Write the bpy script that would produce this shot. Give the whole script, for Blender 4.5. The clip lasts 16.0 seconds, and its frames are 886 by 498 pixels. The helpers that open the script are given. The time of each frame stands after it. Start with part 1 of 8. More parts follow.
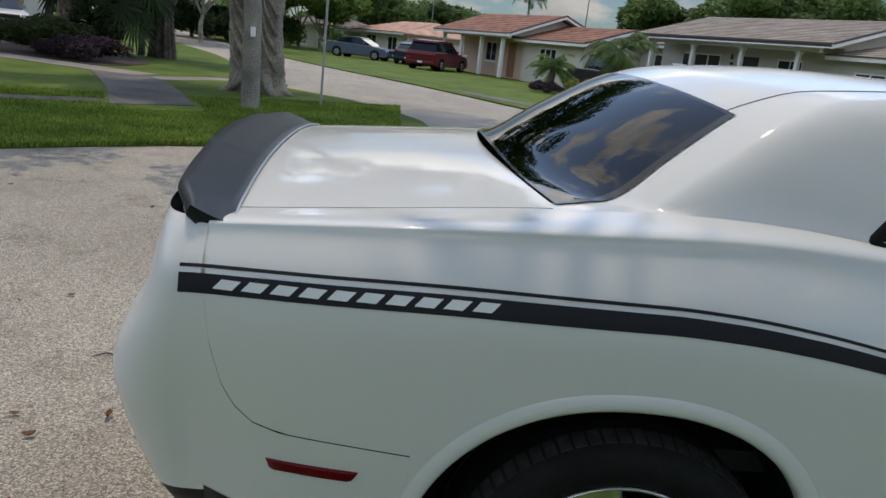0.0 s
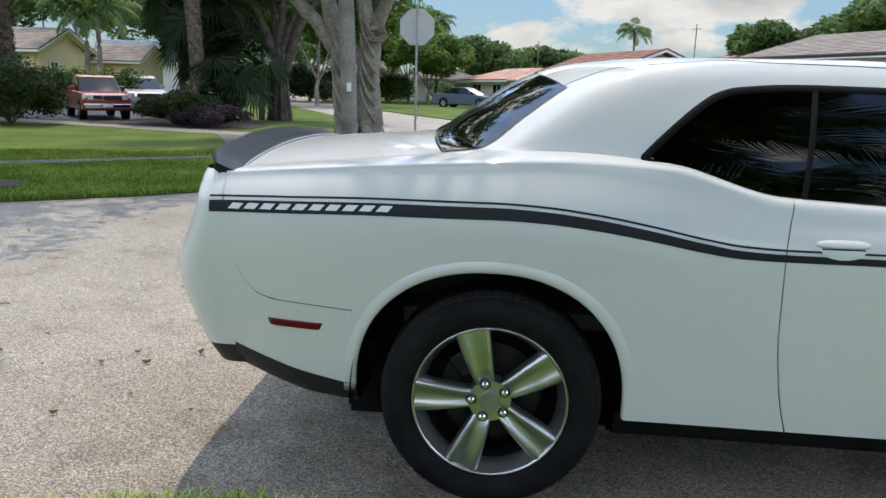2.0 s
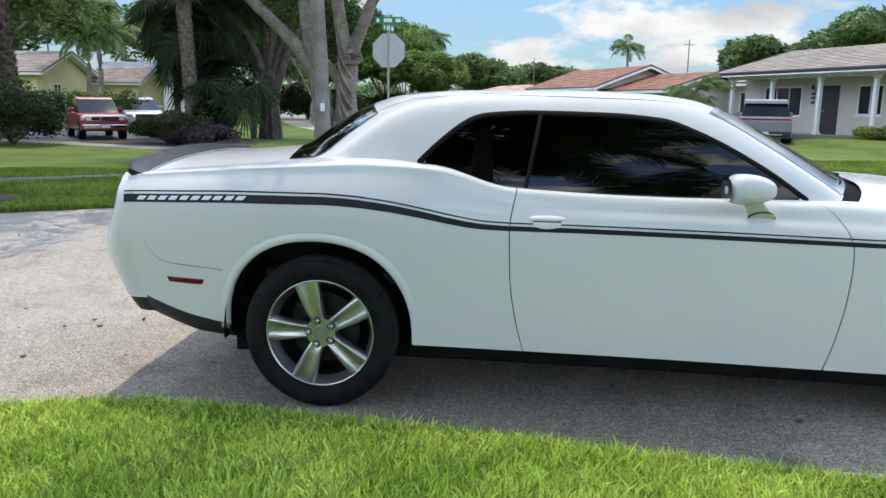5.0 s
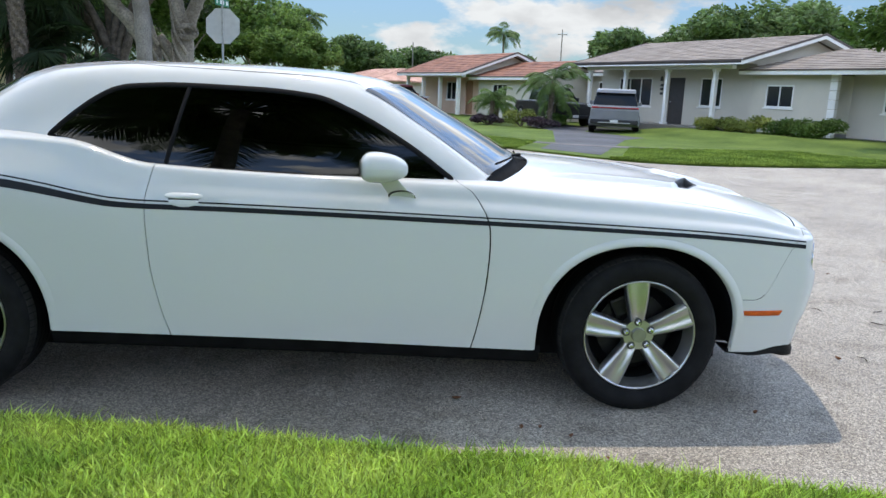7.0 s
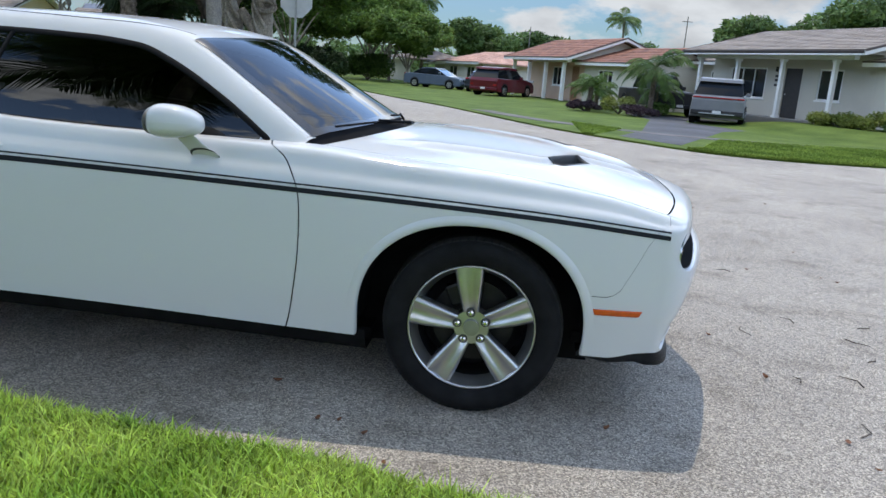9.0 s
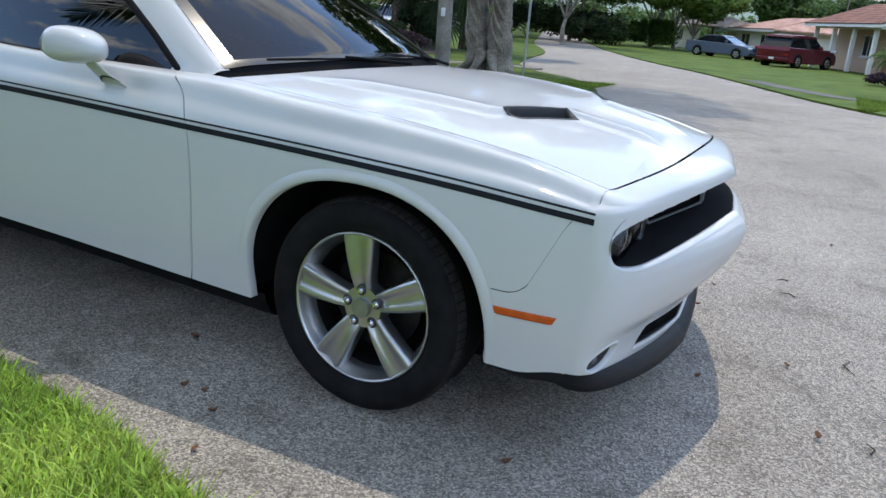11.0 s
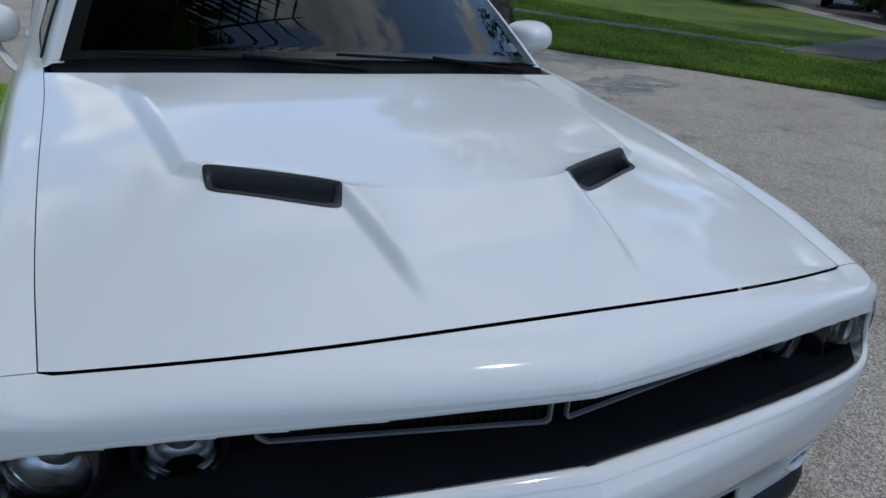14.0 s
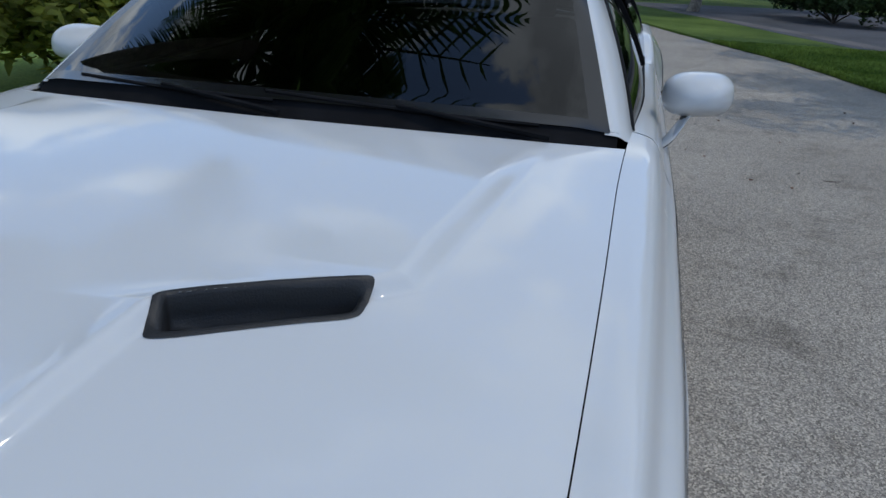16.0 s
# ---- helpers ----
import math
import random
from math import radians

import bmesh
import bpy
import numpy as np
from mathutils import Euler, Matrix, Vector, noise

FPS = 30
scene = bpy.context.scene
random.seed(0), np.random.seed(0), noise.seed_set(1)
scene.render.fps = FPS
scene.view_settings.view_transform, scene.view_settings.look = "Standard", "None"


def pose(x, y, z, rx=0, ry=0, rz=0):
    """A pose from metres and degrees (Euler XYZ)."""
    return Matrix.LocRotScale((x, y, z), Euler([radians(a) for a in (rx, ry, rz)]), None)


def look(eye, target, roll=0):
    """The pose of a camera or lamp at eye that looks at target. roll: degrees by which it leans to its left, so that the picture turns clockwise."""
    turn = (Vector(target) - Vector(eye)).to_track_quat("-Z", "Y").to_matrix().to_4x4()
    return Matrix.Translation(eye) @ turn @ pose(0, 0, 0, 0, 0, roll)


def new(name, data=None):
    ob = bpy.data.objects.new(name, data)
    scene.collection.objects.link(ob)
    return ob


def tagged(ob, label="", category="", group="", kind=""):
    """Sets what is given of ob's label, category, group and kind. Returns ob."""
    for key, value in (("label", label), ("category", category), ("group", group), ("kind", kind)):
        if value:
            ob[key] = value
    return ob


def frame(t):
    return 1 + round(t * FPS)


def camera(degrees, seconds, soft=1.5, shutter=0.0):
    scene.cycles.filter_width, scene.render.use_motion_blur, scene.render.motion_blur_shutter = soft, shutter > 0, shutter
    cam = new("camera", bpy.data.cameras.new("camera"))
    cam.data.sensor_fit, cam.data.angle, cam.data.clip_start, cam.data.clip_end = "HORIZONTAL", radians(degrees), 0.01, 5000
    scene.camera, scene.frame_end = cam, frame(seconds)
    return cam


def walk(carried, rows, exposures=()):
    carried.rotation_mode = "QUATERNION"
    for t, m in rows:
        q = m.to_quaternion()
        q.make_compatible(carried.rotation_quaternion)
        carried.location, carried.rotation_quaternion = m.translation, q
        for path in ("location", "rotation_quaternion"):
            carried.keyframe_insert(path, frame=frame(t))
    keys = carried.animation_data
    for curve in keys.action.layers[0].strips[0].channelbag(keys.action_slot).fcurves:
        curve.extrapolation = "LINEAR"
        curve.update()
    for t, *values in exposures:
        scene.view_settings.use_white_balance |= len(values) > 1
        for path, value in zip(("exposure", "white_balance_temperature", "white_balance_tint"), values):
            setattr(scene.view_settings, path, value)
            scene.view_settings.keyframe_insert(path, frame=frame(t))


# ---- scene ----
# camera and walk
cam = camera(60.60, 16.0)
PATH = [
    (0, (-0.537, -2.244, 1.409), (-0.374, -0.318, 0.897), 6.52),
    (0.5, (-0.395, -2.445, 1.367), (-0.455, -0.495, 0.926), 5.41),
    (1, (-0.296, -2.707, 1.316), (-0.399, -0.754, 0.899), 4.34),
    (1.5, (-0.150, -2.938, 1.315), (-0.281, -0.987, 0.896), 2.72),
    (2, (0.028, -3.177, 1.321), (-0.134, -1.227, 0.907), 1.44),
    (2.5, (0.124, -3.393, 1.317), (-0.049, -1.440, 0.923), 1.40),
    (3, (0.215, -3.607, 1.327), (0.060, -1.652, 0.931), 1.85),
    (3.2, (0.269, -3.668, 1.337), (0.125, -1.712, 0.946), 2.15),
    (5.3, (1.004, -4.213, 1.377), (0.830, -2.255, 1.005), 0.63),
    (5.5, (1.121, -4.229, 1.377), (0.963, -2.270, 1.005), 0.73),
    (6, (1.377, -4.227, 1.369), (1.293, -2.264, 0.994), 1.13),
    (6.5, (1.637, -4.128, 1.364), (1.666, -2.167, 0.975), 1.82),
    (7, (1.870, -4.058, 1.365), (1.992, -2.103, 0.960), 2.41),
    (7.5, (2.177, -4.015, 1.364), (2.315, -2.064, 0.942), 2.78),
    (8, (2.455, -3.932, 1.333), (2.533, -1.983, 0.890), 3.39),
    (8.5, (2.728, -3.813, 1.329), (2.696, -1.866, 0.874), 3.76),
    (9, (3.062, -3.707, 1.312), (2.890, -1.768, 0.854), 4.22),
    (9.5, (3.368, -3.543, 1.289), (3.045, -1.626, 0.819), 4.81),
    (9.7, (3.491, -3.452, 1.273), (3.107, -1.548, 0.796), 4.91),
    (11.8, (4.435, -2.343, 1.249), (3.336, -0.812, 0.581), 4.55),
    (12, (4.494, -2.205, 1.233), (3.339, -0.723, 0.548), 4.54),
    (12.5, (4.586, -1.860, 1.260), (3.320, -0.501, 0.518), 4.56),
    (13, (4.613, -1.469, 1.315), (3.246, -0.239, 0.529), 4.96),
    (13.5, (4.683, -1.061, 1.397), (3.180, -0.013, 0.596), 5.36),
    (14, (4.695, -0.672, 1.464), (3.030, 0.111, 0.681), 5.04),
    (14.5, (4.624, -0.288, 1.507), (2.835, 0.188, 0.750), 4.43),
    (15, (4.552, 0.098, 1.480), (2.698, 0.234, 0.743), 3.77),
    (15.5, (4.359, 0.458, 1.434), (2.509, 0.288, 0.692), 3.33),
    (16, (4.090, 0.805, 1.403), (2.274, 0.390, 0.676), 2.82),
]
EXPOSURES = [(0.0, 0.70, 8150, 11), (1.0, 1.05, 8100, 11), (3.0, 1.54, 7750, 10), (5.5, 1.62, 7550, 10), (7.5, 1.4, 7350, 10), (9.5, 1.21, 7100, 10), (11.8, 1.05, 7100, 10), (13.0, 0.76, 7050, 9), (14.2, 0.18, 6750, 7), (16.0, 0.1, 6550, 7)]
walk(cam, [(t, look(eye, target, roll)) for t, eye, target, roll in PATH], exposures=EXPOSURES)

# ---------------------------------------------------------------- world and sun
SUN_ELEV, SUN_AZ = radians(68), radians(12)   # azimuth from +y towards -x
world = bpy.data.worlds.new("world")
scene.world = world
world.use_nodes = True


def build_sky():
    nt = world.node_tree
    nt.nodes.clear()
    out = nt.nodes.new("ShaderNodeOutputWorld")
    bg = nt.nodes.new("ShaderNodeBackground")
    bg.inputs["Strength"].default_value = 0.15
    sky = nt.nodes.new("ShaderNodeTexSky")
    sky.sky_type = "NISHITA"
    sky.sun_disc = False
    sky.sun_elevation = SUN_ELEV
    sky.sun_rotation = -SUN_AZ
    sky.air_density, sky.dust_density, sky.ozone_density = 1.0, 0.15, 1.6
    co = nt.nodes.new("ShaderNodeTexCoord")
    # cumulus: noise over the directions, flattened
    comb = nt.nodes.new("ShaderNodeMapping")
    comb.inputs["Scale"].default_value = (1.0, 1.0, 2.3)
    nt.links.new(co.outputs["Generated"], comb.inputs[0])
    no = nt.nodes.new("ShaderNodeTexNoise")
    no.inputs["Scale"].default_value, no.inputs["Detail"].default_value = 3.4, 10.0
    no.inputs["Roughness"].default_value = 0.60
    mp = nt.nodes.new("ShaderNodeMapping"); mp.inputs["Location"].default_value = (3.1, 1.7, 0.0)
    nt.links.new(comb.outputs[0], mp.inputs[0]); nt.links.new(mp.outputs[0], no.inputs["Vector"])
    ramp = nt.nodes.new("ShaderNodeValToRGB")
    ramp.color_ramp.elements[0].position, ramp.color_ramp.elements[1].position = 0.497, 0.553
    nt.links.new(no.outputs[0], ramp.inputs[0])
    # shaded bases of the clouds
    n2 = nt.nodes.new("ShaderNodeTexNoise")
    n2.inputs["Scale"].default_value, n2.inputs["Detail"].default_value = 6.5, 6.0
    m2 = nt.nodes.new("ShaderNodeMapping"); m2.inputs["Location"].default_value = (0.4, 5.2, 0.0)
    nt.links.new(comb.outputs[0], m2.inputs[0]); nt.links.new(m2.outputs[0], n2.inputs["Vector"])
    r2 = nt.nodes.new("ShaderNodeValToRGB")
    r2.color_ramp.elements[0].position, r2.color_ramp.elements[1].position = 0.40, 0.58
    r2.color_ramp.elements[0].color = (2.65, 2.95, 3.42, 1)
    r2.color_ramp.elements[1].color = (4.05, 4.5, 5.15, 1)
    nt.links.new(n2.outputs[0], r2.inputs[0])
    # low sky dimmed, a bright band added above it to fill the shaded sides
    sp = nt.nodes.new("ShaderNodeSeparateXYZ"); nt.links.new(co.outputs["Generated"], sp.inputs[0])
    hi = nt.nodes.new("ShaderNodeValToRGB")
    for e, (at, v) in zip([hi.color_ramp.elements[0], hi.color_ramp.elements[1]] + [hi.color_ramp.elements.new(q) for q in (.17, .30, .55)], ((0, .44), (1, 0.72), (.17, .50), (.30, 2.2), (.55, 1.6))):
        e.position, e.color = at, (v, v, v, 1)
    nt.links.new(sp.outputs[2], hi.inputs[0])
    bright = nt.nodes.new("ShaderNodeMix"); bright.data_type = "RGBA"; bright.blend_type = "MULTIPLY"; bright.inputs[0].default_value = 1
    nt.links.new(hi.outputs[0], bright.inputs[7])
    mix = nt.nodes.new("ShaderNodeMix"); mix.data_type = "RGBA"
    nt.links.new(ramp.outputs[0], mix.inputs[0])
    # thin the white glare of the horizon
    tone = nt.nodes.new("ShaderNodeMix"); tone.data_type = "RGBA"
    tone.inputs[6].default_value, tone.inputs[7].default_value = (0.25, 0.37, 0.53, 1), (0.78, 0.85, 0.93, 1)
    lift = nt.nodes.new("ShaderNodeMapRange"); lift.inputs[1].default_value, lift.inputs[2].default_value = 0.0, 0.5
    nt.links.new(sp.outputs[2], lift.inputs[0]); nt.links.new(lift.outputs[0], tone.inputs[0])
    blue = nt.nodes.new("ShaderNodeMix"); blue.data_type = "RGBA"; blue.blend_type = "MULTIPLY"; blue.inputs[0].default_value = 1
    nt.links.new(sky.outputs[0], blue.inputs[6]); nt.links.new(tone.outputs[2], blue.inputs[7])
    nt.links.new(blue.outputs[2], mix.inputs[6]); nt.links.new(r2.outputs[0], mix.inputs[7])
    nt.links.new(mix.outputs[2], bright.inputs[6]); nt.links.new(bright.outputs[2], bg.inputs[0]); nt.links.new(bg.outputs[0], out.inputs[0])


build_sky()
sun = new("sun", bpy.data.lights.new("sun", "SUN"))
sun.data.energy, sun.data.angle, sun.data.color = 1.02, radians(0.53), (1.0, 0.96, 0.89)
sd = Vector((-math.sin(SUN_AZ) * math.cos(SUN_ELEV), math.cos(SUN_AZ) * math.cos(SUN_ELEV), math.sin(SUN_ELEV)))
sun.matrix_world = look(sd * 60, (0, 0, 0))


# ---------------------------------------------------------------- materials
def mat(name, color, rough=0.5, metal=0.0, var=0.0, scale=8.0, bump=0.0, bscale=60.0, color2=None, coat=0.0, spec=0.5, fine=0.0, fscale=90.0, rnd=0.0, sub=0.0):
    """Principled material with two scales of colour variation and a bump."""
    m = bpy.data.materials.new(name)
    m.use_nodes = True
    nt = m.node_tree
    b = nt.nodes["Principled BSDF"]
    b.inputs["Roughness"].default_value, b.inputs["Metallic"].default_value = rough, metal
    b.inputs["Coat Weight"].default_value, b.inputs["Coat Roughness"].default_value = coat, 0.03
    b.inputs["Specular IOR Level"].default_value = spec
    c1 = (*color, 1)
    b.inputs["Base Color"].default_value = c1
    if not (var or bump or fine or color2 or rnd):
        return m
    co = nt.nodes.new("ShaderNodeTexCoord")
    last = None
    if var or color2 or fine:
        n = nt.nodes.new("ShaderNodeTexNoise")
        n.inputs["Scale"].default_value, n.inputs["Detail"].default_value = scale, 5.0
        nt.links.new(co.outputs["Object"], n.inputs["Vector"])
        r = nt.nodes.new("ShaderNodeValToRGB")
        e = r.color_ramp.elements
        e[0].position, e[1].position = 0.32, 0.68
        c2 = color2 or tuple(min(1, c * (1 + var)) for c in color)
        e[0].color = (*[c * (1 - var) for c in color], 1)
        e[1].color = (*c2, 1)
        nt.links.new(n.outputs[0], r.inputs[0])
        last = r.outputs[0]
    if fine:
        n = nt.nodes.new("ShaderNodeTexNoise")
        n.inputs["Scale"].default_value, n.inputs["Detail"].default_value = fscale, 3.0
        nt.links.new(co.outputs["Object"], n.inputs["Vector"])
        r = nt.nodes.new("ShaderNodeMapRange")
        r.inputs[1].default_value, r.inputs[2].default_value = 0.3, 0.7
        r.inputs[3].default_value, r.inputs[4].default_value = 1 - fine, 1 + fine
        nt.links.new(n.outputs[0], r.inputs[0])
        mx = nt.nodes.new("ShaderNodeMix"); mx.data_type = "RGBA"; mx.blend_type = "MULTIPLY"; mx.inputs[0].default_value = 1
        nt.links.new(last, mx.inputs[6]); nt.links.new(r.outputs[0], mx.inputs[7])
        last = mx.outputs[2]
    if rnd:
        g = nt.nodes.new("ShaderNodeNewGeometry")
        r = nt.nodes.new("ShaderNodeMapRange")
        r.inputs[3].default_value, r.inputs[4].default_value = 1 - rnd, 1 + rnd
        nt.links.new(g.outputs["Random Per Island"], r.inputs[0])
        mx = nt.nodes.new("ShaderNodeMix"); mx.data_type = "RGBA"; mx.blend_type = "MULTIPLY"; mx.inputs[0].default_value = 1
        if last:
            nt.links.new(last, mx.inputs[6])
        else:
            mx.inputs[6].default_value = c1
        nt.links.new(r.outputs[0], mx.inputs[7])
        last = mx.outputs[2]
    if last:
        nt.links.new(last, b.inputs["Base Color"])
    if bump:
        n = nt.nodes.new("ShaderNodeTexNoise")
        n.inputs["Scale"].default_value, n.inputs["Detail"].default_value = bscale, 4.0
        nt.links.new(co.outputs["Object"], n.inputs["Vector"])
        bp = nt.nodes.new("ShaderNodeBump")
        bp.inputs["Strength"].default_value, bp.inputs["Distance"].default_value = bump, 0.01
        nt.links.new(n.outputs[0], bp.inputs["Height"])
        nt.links.new(bp.outputs[0], b.inputs["Normal"])
    if sub:
        tl = nt.nodes.new("ShaderNodeBsdfTranslucent")
        ms = nt.nodes.new("ShaderNodeMixShader")
        ms.inputs[0].default_value = sub
        tl.inputs[0].default_value = c1
        if last:
            nt.links.new(last, tl.inputs[0])
        nt.links.new(b.outputs[0], ms.inputs[1]); nt.links.new(tl.outputs[0], ms.inputs[2])
        nt.links.new(ms.outputs[0], nt.nodes["Material Output"].inputs[0])
    return m


def glass_mat(name, tint, rough=0.0):
    """A tinted pane: mirror-like outside by Fresnel, dark tint through."""
    m = bpy.data.materials.new(name)
    m.use_nodes = True
    nt = m.node_tree
    nt.nodes.clear()
    out = nt.nodes.new("ShaderNodeOutputMaterial")
    tr = nt.nodes.new("ShaderNodeBsdfTransparent"); tr.inputs[0].default_value = (*tint, 1)
    gl = nt.nodes.new("ShaderNodeBsdfGlossy"); gl.inputs["Roughness"].default_value = rough
    fr = nt.nodes.new("ShaderNodeFresnel"); fr.inputs[0].default_value = 1.55
    mx = nt.nodes.new("ShaderNodeMixShader")
    nt.links.new(fr.outputs[0], mx.inputs[0]); nt.links.new(tr.outputs[0], mx.inputs[1]); nt.links.new(gl.outputs[0], mx.inputs[2])
    nt.links.new(mx.outputs[0], out.inputs[0])
    return m


def asphalt_mat():
    m = mat("asphalt", (0.15, 0.145, 0.138), 0.78, var=0.0, spec=0.4)
    nt = m.node_tree
    b = nt.nodes["Principled BSDF"]
    co = nt.nodes.new("ShaderNodeTexCoord")
    big = nt.nodes.new("ShaderNodeTexNoise"); big.inputs["Scale"].default_value, big.inputs["Detail"].default_value = 0.55, 6
    rb = nt.nodes.new("ShaderNodeValToRGB")
    rb.color_ramp.elements[0].position, rb.color_ramp.elements[1].position = 0.35, 0.66
    rb.color_ramp.elements[0].color, rb.color_ramp.elements[1].color = (0.315, 0.283, 0.246, 1), (0.405, 0.367, 0.320, 1)
    nt.links.new(co.outputs["Object"], big.inputs["Vector"]); nt.links.new(big.outputs[0], rb.inputs[0])
    # exposed aggregate
    vo = nt.nodes.new("ShaderNodeTexVoronoi"); vo.inputs["Scale"].default_value = 168
    nt.links.new(co.outputs["Object"], vo.inputs["Vector"])
    rs = nt.nodes.new("ShaderNodeValToRGB")
    e = rs.color_ramp.elements
    e[0].position, e[0].color = 0.0, (0.26, 0.25, 0.235, 1)
    e[1].position, e[1].color = 1.0, (1.72, 1.68, 1.58, 1)
    k = rs.color_ramp.elements.new(0.62); k.color = (0.92, 0.905, 0.88, 1)
    k = rs.color_ramp.elements.new(0.25); k.color = (0.48, 0.47, 0.45, 1)
    sepc = nt.nodes.new("ShaderNodeSeparateColor")
    nt.links.new(vo.outputs["Color"], sepc.inputs[0]); nt.links.new(sepc.outputs[0], rs.inputs[0])
    # worn patches where the stones lie bare or are filled with dust
    wp = nt.nodes.new("ShaderNodeTexNoise"); wp.inputs["Scale"].default_value, wp.inputs["Detail"].default_value, wp.inputs["Roughness"].default_value = 22, 6, 0.7
    nt.links.new(co.outputs["Object"], wp.inputs["Vector"])
    wr_ = nt.nodes.new("ShaderNodeMapRange"); wr_.inputs[1].default_value, wr_.inputs[2].default_value, wr_.inputs[3].default_value, wr_.inputs[4].default_value = 0.34, 0.64, 0.62, 1.0
    nt.links.new(wp.outputs[0], wr_.inputs[0])
    mx = nt.nodes.new("ShaderNodeMix"); mx.data_type = "RGBA"; mx.blend_type = "MULTIPLY"
    nt.links.new(wr_.outputs[0], mx.inputs[0])
    nt.links.new(rb.outputs[0], mx.inputs[6]); nt.links.new(rs.outputs[0], mx.inputs[7])
    # cracks and tyre-worn streaks
    cr = nt.nodes.new("ShaderNodeTexVoronoi"); cr.feature = "DISTANCE_TO_EDGE"; cr.inputs["Scale"].default_value = 0.33
    wn = nt.nodes.new("ShaderNodeTexNoise"); wn.inputs["Scale"].default_value = 1.6; wn.inputs["Detail"].default_value = 6
    nt.links.new(co.outputs["Object"], wn.inputs["Vector"])
    add = nt.nodes.new("ShaderNodeMix"); add.data_type = "RGBA"; add.blend_type = "ADD"; add.inputs[0].default_value = 0.55
    nt.links.new(co.outputs["Object"], add.inputs[6]); nt.links.new(wn.outputs["Color"], add.inputs[7])
    nt.links.new(add.outputs[2], cr.inputs["Vector"])
    rc = nt.nodes.new("ShaderNodeValToRGB")
    rc.color_ramp.elements[0].position, rc.color_ramp.elements[0].color = 0.0, (0.45, 0.45, 0.45, 1)
    rc.color_ramp.elements[1].position, rc.color_ramp.elements[1].color = 0.007, (1, 1, 1, 1)
    nt.links.new(cr.outputs["Distance"], rc.inputs[0])
    m3 = nt.nodes.new("ShaderNodeMix"); m3.data_type = "RGBA"; m3.blend_type = "MULTIPLY"; m3.inputs[0].default_value = 0.35
    nt.links.new(mx.outputs[2], m3.inputs[6]); nt.links.new(rc.outputs[0], m3.inputs[7])
    # oil drips and dark patches
    ns = nt.nodes.new("ShaderNodeTexNoise"); ns.inputs["Scale"].default_value, ns.inputs["Detail"].default_value, ns.inputs["Roughness"].default_value = 2.3, 8, 0.65
    nt.links.new(co.outputs["Object"], ns.inputs["Vector"])
    rn = nt.nodes.new("ShaderNodeValToRGB")
    rn.color_ramp.elements[0].position, rn.color_ramp.elements[0].color = 0.30, (0.52, 0.50, 0.47, 1)
    rn.color_ramp.elements[1].position, rn.color_ramp.elements[1].color = 0.47, (1, 1, 1, 1)
    nt.links.new(ns.outputs[0], rn.inputs[0])
    m4 = nt.nodes.new("ShaderNodeMix"); m4.data_type = "RGBA"; m4.blend_type = "MULTIPLY"; m4.inputs[0].default_value = 0.75
    nt.links.new(m3.outputs[2], m4.inputs[6]); nt.links.new(rn.outputs[0], m4.inputs[7])
    # noise-edged dark patch in the base colour along the verge beside the rear wheel
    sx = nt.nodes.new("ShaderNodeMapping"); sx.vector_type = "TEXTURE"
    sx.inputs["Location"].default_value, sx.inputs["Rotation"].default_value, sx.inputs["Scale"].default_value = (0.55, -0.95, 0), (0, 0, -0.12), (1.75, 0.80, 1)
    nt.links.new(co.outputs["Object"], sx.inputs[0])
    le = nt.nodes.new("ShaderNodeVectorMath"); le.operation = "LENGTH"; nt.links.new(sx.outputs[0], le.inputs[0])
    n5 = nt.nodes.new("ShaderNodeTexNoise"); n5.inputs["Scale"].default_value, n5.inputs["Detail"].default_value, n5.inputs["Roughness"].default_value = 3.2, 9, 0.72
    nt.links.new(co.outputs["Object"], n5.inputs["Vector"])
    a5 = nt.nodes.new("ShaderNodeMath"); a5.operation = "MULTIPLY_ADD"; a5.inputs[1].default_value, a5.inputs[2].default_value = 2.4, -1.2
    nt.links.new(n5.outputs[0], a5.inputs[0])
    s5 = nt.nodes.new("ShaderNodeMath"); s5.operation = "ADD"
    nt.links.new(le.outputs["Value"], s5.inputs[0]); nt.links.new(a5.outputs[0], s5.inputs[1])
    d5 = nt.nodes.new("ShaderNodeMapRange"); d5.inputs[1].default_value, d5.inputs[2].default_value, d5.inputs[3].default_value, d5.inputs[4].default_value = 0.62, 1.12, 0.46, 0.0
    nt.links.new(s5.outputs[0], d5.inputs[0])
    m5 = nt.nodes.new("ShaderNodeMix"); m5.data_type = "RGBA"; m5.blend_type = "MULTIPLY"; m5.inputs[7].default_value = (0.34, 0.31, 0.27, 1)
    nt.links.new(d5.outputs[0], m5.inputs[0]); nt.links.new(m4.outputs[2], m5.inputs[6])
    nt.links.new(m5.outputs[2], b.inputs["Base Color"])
    bp = nt.nodes.new("ShaderNodeBump"); bp.inputs["Strength"].default_value = 0.6; bp.inputs["Distance"].default_value = 0.006
    nt.links.new(vo.outputs["Distance"], bp.inputs["Height"]); nt.links.new(bp.outputs[0], b.inputs["Normal"])
    return m


